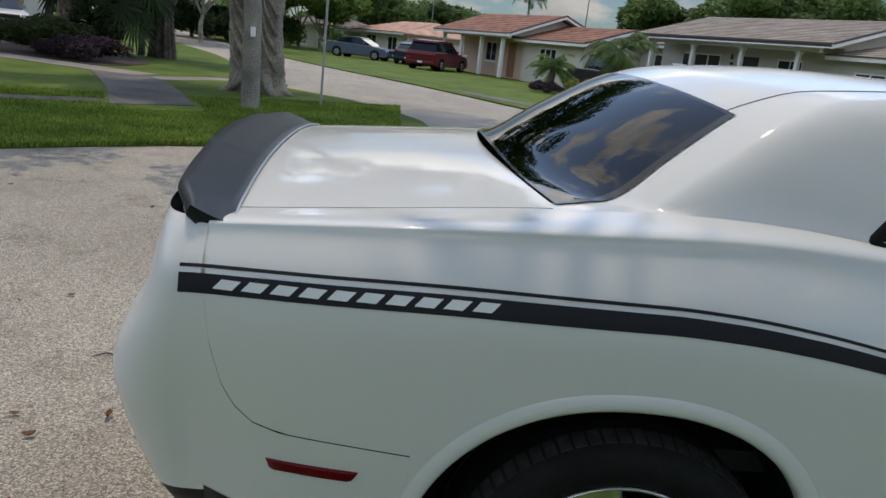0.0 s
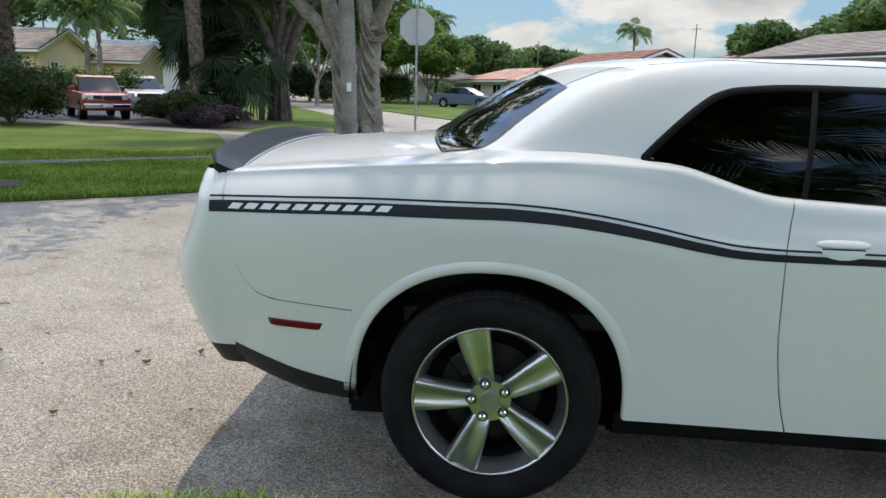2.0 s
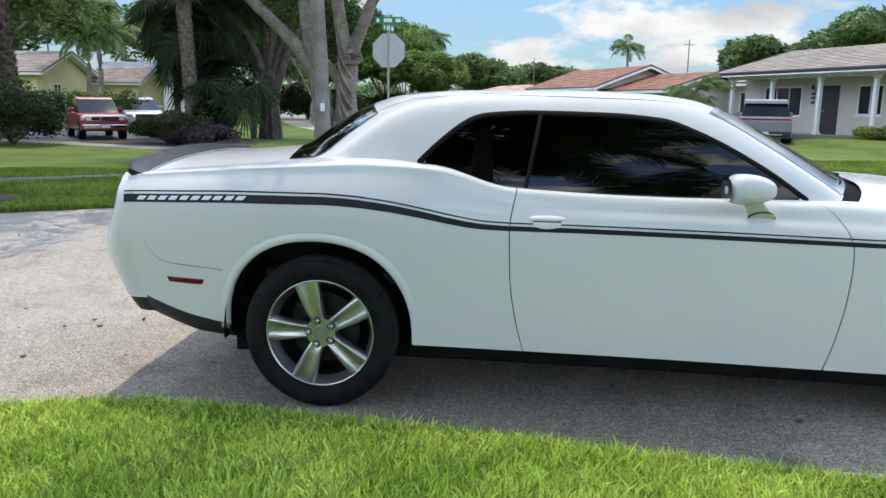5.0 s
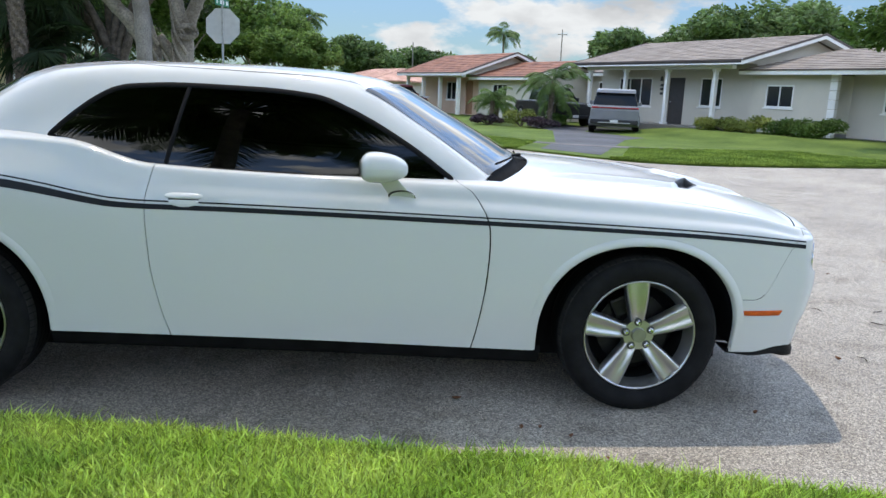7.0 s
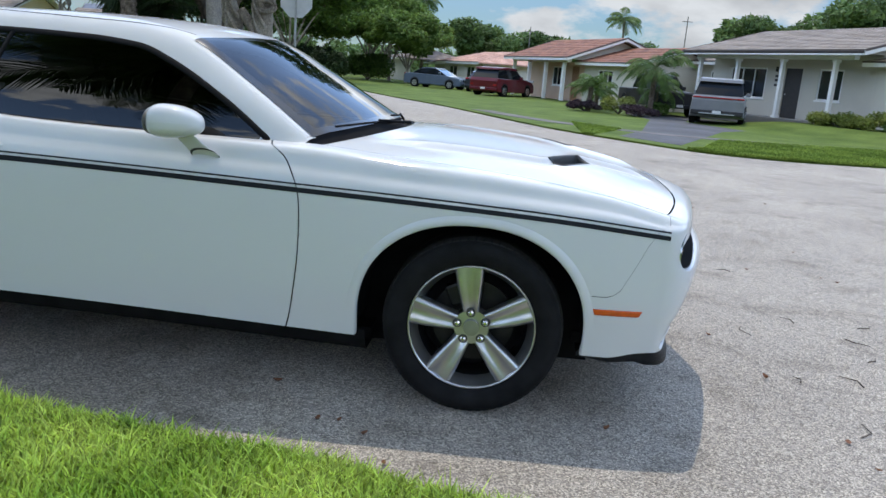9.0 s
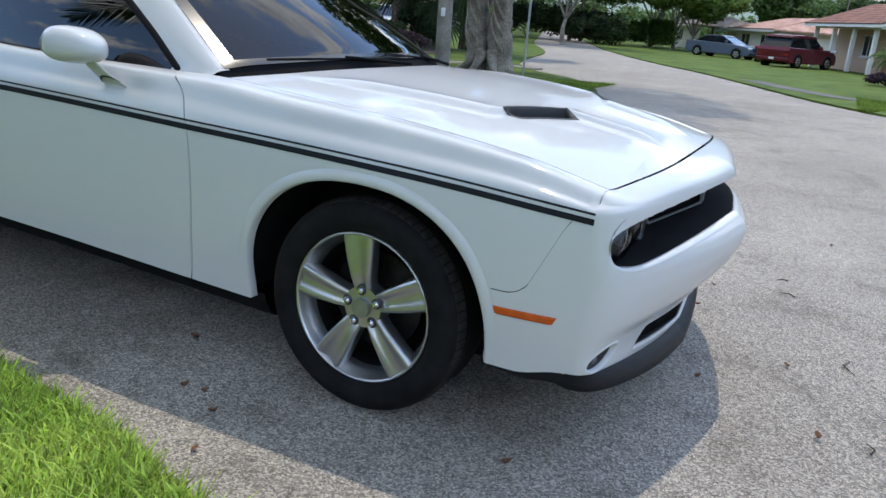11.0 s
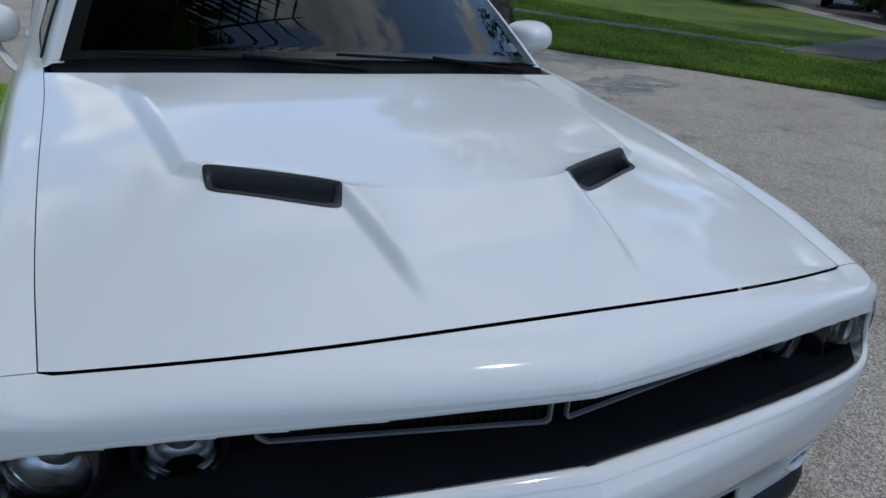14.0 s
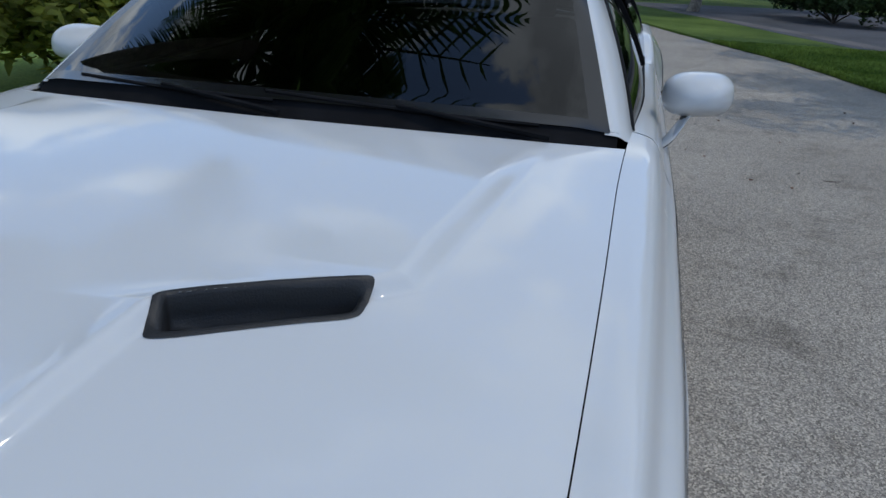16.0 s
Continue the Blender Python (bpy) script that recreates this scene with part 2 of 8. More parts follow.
def paint_mat(name, color, flake=0.0):
    m = mat(name, color, 0.5, coat=0.85, spec=0.2)
    m.node_tree.nodes["Principled BSDF"].inputs["Coat IOR"].default_value = 1.48
    m.node_tree.nodes["Principled BSDF"].inputs["Coat Roughness"].default_value = 0.06
    nt = m.node_tree
    b = nt.nodes["Principled BSDF"]
    co = nt.nodes.new("ShaderNodeTexCoord")
    n = nt.nodes.new("ShaderNodeTexNoise"); n.inputs["Scale"].default_value = 3.0; n.inputs["Detail"].default_value = 4
    r = nt.nodes.new("ShaderNodeMapRange"); r.inputs[3].default_value, r.inputs[4].default_value = 0.48, 0.58
    nt.links.new(co.outputs["Object"], n.inputs["Vector"]); nt.links.new(n.outputs[0], r.inputs[0]); nt.links.new(r.outputs[0], b.inputs["Roughness"])
    return m


WHITE_PAINT = paint_mat("white_paint", (0.615, 0.62, 0.615))
BLACK_PLASTIC = mat("black_plastic", (0.012, 0.012, 0.013), 0.55, bump=0.15, bscale=300, var=0.2)
BLACK_GLOSS = mat("black_gloss", (0.008, 0.008, 0.009), 0.18)
DARK_VOID = mat("dark_liner", (0.01, 0.01, 0.011), 0.95, spec=0.1, var=0.3)
SPOILER_GREY = mat("satin_grey_spoiler", (0.009, 0.0105, 0.015), 0.34, spec=0.35, bump=0.1, bscale=400, var=0.15, scale=4)
LIP_GREY = mat("grey_lip", (0.011, 0.012, 0.014), 0.5, spec=0.2, bump=0.2, bscale=300, var=0.2, scale=5)
STRIPE = mat("stripe_vinyl", (0.011, 0.012, 0.017), 0.45, spec=0.2)
LETTER = mat("letter_silver", (0.72, 0.73, 0.75), 0.4)
RUBBER = mat("tyre_rubber", (0.009, 0.009, 0.0095), 0.75, spec=0.14, bump=0.25, bscale=180, var=0.35, scale=14)
TREAD = mat("dusty_tread", (0.026, 0.025, 0.024), 0.85, spec=0.15, var=0.3, scale=30)
CAP = mat("cap", (0.30, 0.31, 0.26), 0.34, metal=0.7, var=0.1, scale=30)
ALLOY = mat("alloy", (0.49, 0.49, 0.485), 0.31, metal=0.95, var=0.06, scale=12)
ALLOY_DARK = mat("alloy_dark", (0.10, 0.10, 0.105), 0.45, metal=0.9)
BARREL = mat("barrel", (0.022, 0.022, 0.023), 0.5, metal=0.6, var=0.3, scale=10)
TRIM_BLACK = mat("black_rubber_trim", (0.007, 0.007, 0.008), 0.75, spec=0.12, var=0.2)
CHROME = mat("chrome", (0.72, 0.72, 0.74), 0.12, metal=1.0)
BRAKE = mat("brake_steel", (0.028, 0.027, 0.026), 0.5, metal=0.8, var=0.3, scale=20)
RED_LENS = mat("red_lens", (0.13, 0.001, 0.006), 0.22, bump=0.2, bscale=220, coat=0.15, spec=0.2, var=0.2, scale=40)
AMBER_LENS = mat("amber_lens", (0.60, 0.095, 0.012), 0.22, bump=0.2, bscale=220, coat=0.15, spec=0.25, var=0.15, scale=40)
SIDE_GLASS = glass_mat("tinted_side_glass", (0.018, 0.019, 0.020))
FRONT_GLASS = glass_mat("windscreen_glass", (0.055, 0.06, 0.062))
REAR_GLASS = glass_mat("tinted_rear_glass", (0.015, 0.016, 0.017))
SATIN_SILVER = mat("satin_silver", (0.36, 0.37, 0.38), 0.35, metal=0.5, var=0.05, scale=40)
FOG_GLASS = mat("fog_glass", (0.16, 0.165, 0.17), 0.12, metal=0.6, var=0.2, scale=80)
LAMP_BOWL = mat("lamp_bowl", (0.55, 0.56, 0.57), 0.22, metal=0.85, var=0.08, scale=60)
CLEAR_GLASS = glass_mat("lamp_glass", (0.85, 0.88, 0.9))
CABIN = mat("cabin_trim", (0.02, 0.02, 0.021), 0.8, var=0.2)
ASPHALT = asphalt_mat()
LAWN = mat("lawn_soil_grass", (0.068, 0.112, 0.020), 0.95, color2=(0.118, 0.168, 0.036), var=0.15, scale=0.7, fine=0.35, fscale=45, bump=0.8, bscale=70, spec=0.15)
# lawn colours made lighter: sunlight and green bounce put into the verge's tone
VERGE_LIT = mat("verge_lit", (0.128, 0.205, 0.036), 0.95, color2=(0.205, 0.285, 0.06), var=0.15, scale=0.9, fine=0.3, fscale=45, bump=0.7, bscale=70, spec=0.15)
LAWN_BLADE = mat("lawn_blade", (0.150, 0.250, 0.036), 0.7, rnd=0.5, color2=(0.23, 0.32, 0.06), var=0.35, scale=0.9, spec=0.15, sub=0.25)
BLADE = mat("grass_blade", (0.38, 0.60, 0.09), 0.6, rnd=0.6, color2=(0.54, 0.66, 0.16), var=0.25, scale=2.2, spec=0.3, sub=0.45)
CONCRETE = mat("pavement_concrete", (0.23, 0.21, 0.185), 0.92, var=0.25, scale=0.8, fine=0.2, fscale=40, bump=0.3, bscale=120)
CONCRETE_DARK = mat("pavement_weathered", (0.115, 0.105, 0.10), 0.92, var=0.35, scale=0.9, fine=0.25, fscale=30, bump=0.4, bscale=100)
DRIVEWAY = mat("driveway_asphalt", (0.065, 0.066, 0.075), 0.9, var=0.3, scale=0.6, fine=0.25, fscale=60, bump=0.3, bscale=120)
MULCH = mat("mulch", (0.055, 0.038, 0.03), 0.95, var=0.35, scale=14, fine=0.4, fscale=60, bump=0.9, bscale=60)


# ---------------------------------------------------------------- mesh helpers
def mesh_ob(name, verts, faces, material, parent=None, smooth=True, label="", kind=""):
    me = bpy.data.meshes.new(name)
    me.from_pydata([tuple(map(float, v)) for v in verts], [], [tuple(int(i) for i in f) for f in faces])
    if smooth:
        me.polygons.foreach_set("use_smooth", [True] * len(me.polygons))
    me.materials.append(material)
    ob = new(name, me)
    if parent:
        ob.parent = parent
    if label:
        ob["label"] = label
    if kind:
        ob["kind"] = kind
    return ob


def thing(name, label, category, loc=(0, 0, 0), rz=0.0, group="", kind=""):
    e = new(name)
    e.empty_display_size = 0.2
    e.matrix_world = pose(*loc, 0, 0, rz)
    return tagged(e, label, category, group, kind)


def part(name, bm, material, parent=None, label="", smooth=False, kind=""):
    """One bmesh as one mesh object under a thing or part."""
    me = bpy.data.meshes.new(name)
    bm.to_mesh(me)
    bm.free()
    if smooth:
        me.polygons.foreach_set("use_smooth", [True] * len(me.polygons))
    me.materials.append(material)
    ob = new(name, me)
    if parent:
        ob.parent = parent
    if label:
        ob["label"] = label
    if kind:
        ob["kind"] = kind
    return ob


def box(bm, lo, hi, bevel=0.0, m=None):
    r = bmesh.ops.create_cube(bm, size=1.0)
    c = [(a + b) / 2 for a, b in zip(lo, hi)]
    s = [max(1e-4, b - a) for a, b in zip(lo, hi)]
    mm = Matrix.Translation(c) @ Matrix.Diagonal((*s, 1))
    bmesh.ops.transform(bm, matrix=(m @ mm) if m else mm, verts=r["verts"])
    if bevel:
        es = list({e for v in r["verts"] for e in v.link_edges})
        bmesh.ops.bevel(bm, geom=es, offset=bevel, segments=2, affect="EDGES", profile=0.5)
    return bm


def tube(bm, a, b, r1, r2=None, seg=12, caps=True):
    a, b = Vector(a), Vector(b)
    d = b - a
    m = Matrix.Translation((a + b) / 2) @ d.to_track_quat("Z", "Y").to_matrix().to_4x4()
    bmesh.ops.create_cone(bm, cap_ends=caps, segments=seg, radius1=r1, radius2=r1 if r2 is None else r2, depth=d.length, matrix=m)
    return bm


def grid_faces(m, n, flip=False, mask=None):
    out = []
    for i in range(m - 1):
        for j in range(n - 1):
            if mask is not None and not mask[i, j]:
                continue
            a, b, c, d = i * n + j, i * n + j + 1, (i + 1) * n + j + 1, (i + 1) * n + j
            out.append((a, d, c, b) if flip else (a, b, c, d))
    return out


def sheet(name, P, material, parent=None, flip=False, mask=None, label="", lip=0.0):
    """A curved sheet from a grid of places; lip turns its border inwards to give it an edge."""
    P = np.asarray(P, float)
    m, n = P.shape[:2]
    V, F = list(P.reshape(-1, 3)), grid_faces(m, n, flip, mask)
    if lip:
        nn = np.cross(np.gradient(P, axis=0), np.gradient(P, axis=1))
        nn /= np.linalg.norm(nn, axis=2, keepdims=True) + 1e-9
        nn = -nn if flip else nn
        ring = [(i, 0) for i in range(m)] + [(m - 1, j) for j in range(1, n)] + [(i, n - 1) for i in range(m - 2, -1, -1)] + [(0, j) for j in range(n - 2, 0, -1)]
        b = len(V)
        for i, j in ring:
            V += [P[i, j], P[i, j] + nn[i, j] * lip]
        k = len(ring)
        for q in range(k):
            r = (q + 1) % k
            F.append((b + 2 * q, b + 2 * q + 1, b + 2 * r + 1, b + 2 * r))
    return mesh_ob(name, V, F, material, parent, True, label)


def interp(x, xs, ys):
    """Smooth (monotone cubic) interpolation."""
    xs, ys = np.asarray(xs, float), np.asarray(ys, float)
    x = np.clip(np.asarray(x, float), xs[0], xs[-1])
    h = np.diff(xs)
    d = np.diff(ys) / h
    m = np.zeros_like(ys)
    m[1:-1] = np.where(d[:-1] * d[1:] > 0, 2 * d[:-1] * d[1:] / (d[:-1] + d[1:] + 1e-12), 0)
    m[0], m[-1] = d[0], d[-1]
    i = np.clip(np.searchsorted(xs, x) - 1, 0, len(h) - 1)
    t = (x - xs[i]) / h[i]
    return ((2 * t**3 - 3 * t**2 + 1) * ys[i] + (t**3 - 2 * t**2 + t) * h[i] * m[i] + (3 * t**2 - 2 * t**3) * ys[i + 1] + (t**3 - t**2) * h[i] * m[i + 1])


def sstep(a, b, x):
    t = np.clip((np.asarray(x, float) - a) / (b - a), 0, 1)
    return t * t * (3 - 2 * t)


# ---------------------------------------------------------------- the white coupe
# x forwards from the rear axle, y to the car's left, z up; half-widths are positive.
BX = [-0.95, -0.6, -0.2, 0.2, 0.5, 0.85, 1.5, 2.25, 2.6, 3.0, 3.4, 3.66]
# half-width and height of six lines along the side, from sill to shoulder
SILL_LINE = ([.80, .86, .89, .90, .90, .90, .90, .90, .90, .90, .895, .87], [.50, .392, .335, .31, .308, .303, .292, .272, .265, .265, .278, .27])
RUB_LINE = ([.882, .932, .949, .954, .952, .940, .935, .94, .945, .945, .935, .905], [.78, .78, .78, .765, .72, .60, .54, .51, .51, .51, .51, .50])
BELT_LINE = ([.89, .935, .955, .96, .96, .955, .955, .96, .955, .95, .935, .91], [.945, .955, .96, .945, .90, .85, .845, .825, .815, .80, .79, .765])
CREASE_LINE = ([.845, .870, .886, .891, .899, .918, .922, .921, .917, .908, .895, .883], [1.022, 1.048, 1.070, 1.082, 1.062, .970, .942, .927, .905, .885, .855, .805])
SHOULDER_LINE = ([.83, .85, .865, .87, .88, .895, .895, .89, .886, .876, .866, .854], [1.042, 1.072, 1.101, 1.119, 1.105, 1.02, .995, .983, .958, .934, .893, .836])
TOP_LINE = ([.765, .755, .74, .80, .84, .86, .86, .825, .813, .810, .803, .793], [1.05, 1.08, 1.115, 1.14, 1.12, 1.03, 1.005, 1.0, .975, .945, .895, .837])
BODY = [SILL_LINE, RUB_LINE, BELT_LINE, CREASE_LINE, SHOULDER_LINE, TOP_LINE]
DECK_X, DECK_Z = [-1.0, -0.6, -0.2, 0.2, 2.25, 2.5, 2.9, 3.2, 3.5, 3.66, 3.78], [1.085, 1.12, 1.145, 1.15, 1.05, 1.043, 1.020, .988, .938, .899, .858]


def controls(x):
    x = np.asarray(x, float)
    return np.stack([np.stack([interp(x, BX, w), interp(x, BX, h)], -1) for w, h in BODY], -2)


def side_at(x, s):
    """Half-width and height on the side at station x and line s (0 sill .. 5 shoulder)."""
    c = controls(x)
    s = np.clip(np.asarray(s, float), 0, 5)
    i = np.clip(s.astype(int), 0, 4)
    t = (s - i)[..., None]
    pad = np.concatenate([2 * c[..., :1, :] - c[..., 1:2, :], c, 2 * c[..., -1:, :] - c[..., -2:-1, :]], -2)
    p = [np.take_along_axis(pad, (i + k)[..., None, None].repeat(2, -1), -2)[..., 0, :] for k in range(4)]
    q = 0.5 * (2 * p[1] + (p[2] - p[0]) * t + (2 * p[0] - 5 * p[1] + 4 * p[2] - p[3]) * t**2 + (3 * p[1] - p[0] - 3 * p[2] + p[3]) * t**3)
    return q[..., 0], q[..., 1]


def s_of_z(x, z):
    """The line s at which the side has height z."""
    x, z = np.broadcast_arrays(np.atleast_1d(np.asarray(x, float)), np.atleast_1d(np.asarray(z, float)))
    lo, hi = np.zeros(x.shape), np.full(x.shape, 5.0)
    for _ in range(22):
        mid = (lo + hi) / 2
        below = side_at(x, mid)[1] < z
        lo, hi = np.where(below, mid, lo), np.where(below, hi, mid)
    return (lo + hi) / 2


def side_table():
    tx, tz = np.linspace(-.95, 3.66, 260), np.linspace(.20, 1.16, 150)
    X, Z = np.meshgrid(tx, tz, indexing="ij")
    return tx, tz, side_at(X, s_of_z(X, Z))[0]


SIDE_X, SIDE_Z, SIDE_W = side_table()


def side_y(x, z):
    """Half-width of the side at station x and height z."""
    x, z = np.broadcast_arrays(np.atleast_1d(np.asarray(x, float)), np.atleast_1d(np.asarray(z, float)))
    fx = np.clip((x - SIDE_X[0]) / (SIDE_X[1] - SIDE_X[0]), 0, len(SIDE_X) - 1.001)
    fz = np.clip((z - SIDE_Z[0]) / (SIDE_Z[1] - SIDE_Z[0]), 0, len(SIDE_Z) - 1.001)
    i, j = fx.astype(int), fz.astype(int)
    u, v = fx - i, fz - j
    return (SIDE_W[i, j] * (1 - u) + SIDE_W[i + 1, j] * u) * (1 - v) + (SIDE_W[i, j + 1] * (1 - u) + SIDE_W[i + 1, j + 1] * u) * v


AXLES = {"rear": (-0.012, 0.432, 0.437), "front": (2.932, 0.445, 0.415)}


def arch_z(x):
    """Lower edge of the body over the wheels."""
    x = np.asarray(x, float)
    z = interp(x, BX, BODY[0][1])
    for c, w, h in AXLES.values():
        d = np.abs(x - c) / w
        up = 0.345 + h * np.clip(1 - np.clip(d, 0, 1) ** 2.25, 0, 1) ** (1 / 2.25)
        z = np.where(d < 1, np.maximum(z, up), z)
    return z


def bump_seam_rear(x):
    return np.interp(x, [-.862, -.850, -.838, -.815, -.790, -.755, -.70, -.38], [1.045, .92, .83, .745, .70, .667, .650, .627])


def bump_seam_front(x):
    return np.interp(x, [3.30, 3.44, 3.465, 3.49, 3.526, 3.576, 3.614, 3.65], [.530, .530, .538, .558, .632, .742, .797, .806])


def seam_rear_x(z):
    return interp(z, [.28, .31, .44, .64, .86, 1.02, 1.2], [.925, .915, .88, .85, .842, .868, .90])


def seam_front_x(z):
    return interp(z, [.25, .28, .43, .60, .72, .80, .86, .92, .96, .995, 1.05], [2.195, 2.207, 2.236, 2.256, 2.261, 2.258, 2.243, 2.210, 2.178, 2.122, 2.03])


def arch_stations(lo, hi, n, *axles):
    xs = list(np.linspace(lo, hi, n))
    for a in axles:
        c, w, _ = AXLES[a]
        xs += [c - w - .004, c + w + .004] + [c + w * 0.99999 * math.cos(k / 36 * math.pi) for k in range(37)]
    if lo < -.5:
        xs += list(np.linspace(-.86, -.74, 28))
    if hi > 3.5:
        xs += list(np.linspace(3.44, 3.62, 24))
    return np.array(sorted(x for x in set(xs) if lo <= x <= hi))


def side_panel(xn, low, high=None, left_seam=None, right_seam=None, nv=30, gap=0.0):
    """Grid on the car's side between a lower and an upper height; the seams bend its ends."""
    U, V = np.meshgrid(xn, np.linspace(0, 1, nv), indexing="ij")
    x = U.copy()
    x0, x1 = xn[0], xn[-1]
    for _ in range(5):
        sl = s_of_z(x.ravel(), low(x).ravel()).reshape(x.shape)
        sh = 5.0 if high is None else s_of_z(x.ravel(), high(x).ravel()).reshape(x.shape)
        s = sl + (sh - sl) * V
        y, z = side_at(x, s)
        x = U.copy()
        if left_seam:
            x = x + (left_seam(z) + gap - x0) * (1 - sstep(x0, x0 + 0.20, U))
        if right_seam:
            x = x + (right_seam(z) - gap - x1) * sstep(x1 - 0.35, x1, U)
    return np.stack([x, -y, z], -1)


def both(name, P, material, parent, label="", lip=0.0, mask=None):
    """The same sheet on the car's right and, mirrored, on its left."""
    a = sheet(name, P, material, parent, flip=True, mask=mask, label=label, lip=lip)
    b = sheet(name, P * (1, -1, 1), material, parent, flip=False, mask=mask, label=label, lip=lip)
    return a, b


def smooth_side(*obs, edge=None, reach=0.07):
    """Shading normals of the ideal side surface for panels that lie on it.

    Past the edge they melt into the normals of the rounded end."""
    for ob in obs:
        me = ob.data
        co = np.empty(len(me.vertices) * 3)
        me.vertices.foreach_get("co", co)
        co = co.reshape(-1, 3)
        x, y, z = np.clip(co[:, 0], -.94, 3.65), np.abs(co[:, 1]), co[:, 2]
        sv = np.clip(s_of_z(x, z), .01, 4.99)
        ys, zs = side_at(x, sv)
        on = (np.abs(ys - y) < 4e-4) & (np.abs(zs - z) < 4e-4)
        (ya, za), (yb, zb) = side_at(x, sv - .01), side_at(x, sv + .01)
        (yc, zc), (yd, zd) = side_at(x - .006, sv), side_at(x + .006, sv)
        ts = np.stack([np.zeros_like(x), yb - ya, zb - za], 1)
        tx = np.stack([np.full_like(x, .012), yd - yc, zd - zc], 1)
        n = np.cross(ts, tx)
        n *= np.sign(n[:, 1:2])
        n /= np.linalg.norm(n, axis=1, keepdims=True) + 1e-12
        n[:, 1] *= np.sign(co[:, 1])
        n[~on] = 0
        if edge:
            own = np.array([v.normal[:] for v in me.vertices])
            past = (co[:, 0] - edge) * (1 if edge > 0 else -1)
            (ya, za), (yb, zb) = side_at(edge + 0 * x, sv - .01), side_at(edge + 0 * x, sv + .01)
            (yc, zc), (yd, zd) = side_at(edge - .006 + 0 * x, sv), side_at(edge + .006 + 0 * x, sv)
            m = np.cross(np.stack([0 * x, yb - ya, zb - za], 1), np.stack([.012 + 0 * x, yd - yc, zd - zc], 1))
            m *= np.sign(m[:, 1:2])
            m /= np.linalg.norm(m, axis=1, keepdims=True) + 1e-12
            m[:, 1] *= np.sign(co[:, 1])
            w = (1 - sstep(0, reach, past))[:, None]
            near = past > -1e-5
            n[near] = (m * w + own * (1 - w))[near]
            n /= np.linalg.norm(n, axis=1, keepdims=True) + 1e-12
        me.normals_split_custom_set_from_vertices(n.tolist())


def deck_z(x, y):
    y5, z5, z7 = interp(x, BX, BODY[5][0]), interp(x, BX, BODY[5][1]), interp(x, DECK_X, DECK_Z)
    return z7 - (z7 - z5) * np.clip(np.abs(y) / y5, 0, 1.3) ** 2.3


def cabin_z(x, y):
    """Height of roof, pillars and glass."""
    y = np.abs(y)
    y5, z5 = interp(x, BX, BODY[5][0]), interp(x, BX, BODY[5][1])
    fr = interp(x + 0.33 * y**2, [1.0, 1.2, 1.5, 1.72, 1.85, 2.1, 2.3, 2.5, 2.75], [1.462, 1.461, 1.450, 1.425, 1.390, 1.263, 1.153, 1.037, .88])
    re = interp(x - 0.45 * y**2, [-.7, -.275, -.1, .10, .25, .6, 1.2], [.90, 1.146, 1.268, 1.381, 1.427, 1.457, 1.462])
    top = np.minimum(fr, re) - 0.07 * y**2
    side = z5 + (-0.36 + np.sqrt(np.maximum(0.1296 + 2.4 * (y5 - y), 0))) / 1.2
    k = 0.075
    h = np.clip(0.5 + 0.5 * (side - top) / k, 0, 1)
    cab = side * (1 - h) + top * h - k * h * (1 - h) * 0.8
    k = 0.05 * np.clip((y5 - y) / 0.12, 0, 1) + 1e-5
    dk = deck_z(x, y)
    h = np.clip(0.5 + 0.5 * (cab - dk) / k, 0, 1)
    return dk * (1 - h) + cab * h + k * h * (1 - h)


def glass_y(x, z):
    dz = z - interp(x, BX, BODY[5][1])
    return interp(x, BX, BODY[5][0]) - 0.36 * dz - 0.6 * dz**2


WIN_X1 = 2.09


def win_low(x):
    return interp(x, [.44, .50, .58, .74, .87, 1.1, 1.4, 2.1], [1.13, 1.108, 1.08, 1.042, 1.022, 1.012, 1.004, .994])


def win_top(x):
    return interp(x, [.44, .50, .61, .67, .73, .93, 1.26, 1.50, 1.65, 1.91, 2.10], [1.13, 1.19, 1.283, 1.318, 1.333, 1.345, 1.340, 1.320, 1.268, 1.128, .995])


def rear_base(y):
    return -0.275 + 0.15 * y**2


def front_base(y):
    return 2.465 - 0.33 * y**2


def hood_rear(y):
    return 2.535 - 0.33 * y**2


def hood_front(y):
    return 3.743 - 0.03 * y**2 - 0.185 * y**4


def hood_z(x, y):
    """Bonnet with its raised centre, narrower in front of the two nostrils."""
    a = np.abs(y)
    w = np.interp(x, [2.43, 3.16, 3.20, 3.335, 3.72], [.650, .555, .515, .272, .215])
    soft = np.interp(x, [2.4, 3.2, 3.3, 3.7], [.04, .032, .020, .026])
    rise = 0.027 * (1 - sstep(-soft, soft * 0.4, a - w))
    rise = rise * np.exp(-np.maximum(w - a, 0) / (.12 - .06 * sstep(3.15, 3.40, x)))
    rise = rise * sstep(2.40, 2.75, x) * (1 - sstep(3.56, 3.70, x))
    return deck_z(x, y) + rise


def nose_x(z):
    return interp(z, [.19, .28, .34, .40, .46, .52, .58, .615, .64, .665, .69, .76, .815], [3.770, 3.798, 3.812, 3.842, 3.898, 3.932, 3.954, 3.958, 3.951, 3.930, 3.904, 3.884, 3.884])


NOSE_S, NOSE_N, NOSE_V, NOSE_TOP = 3.62, 2.3, 0.33, 0.814


def chin_z(y):
    """Lower edge of the front bumper."""
    return interp(np.abs(y), [0, .30, .58, .77, .90], [.213, .246, .280, .303, .311])


def intake_low(y):
    return chin_z(y) + .031


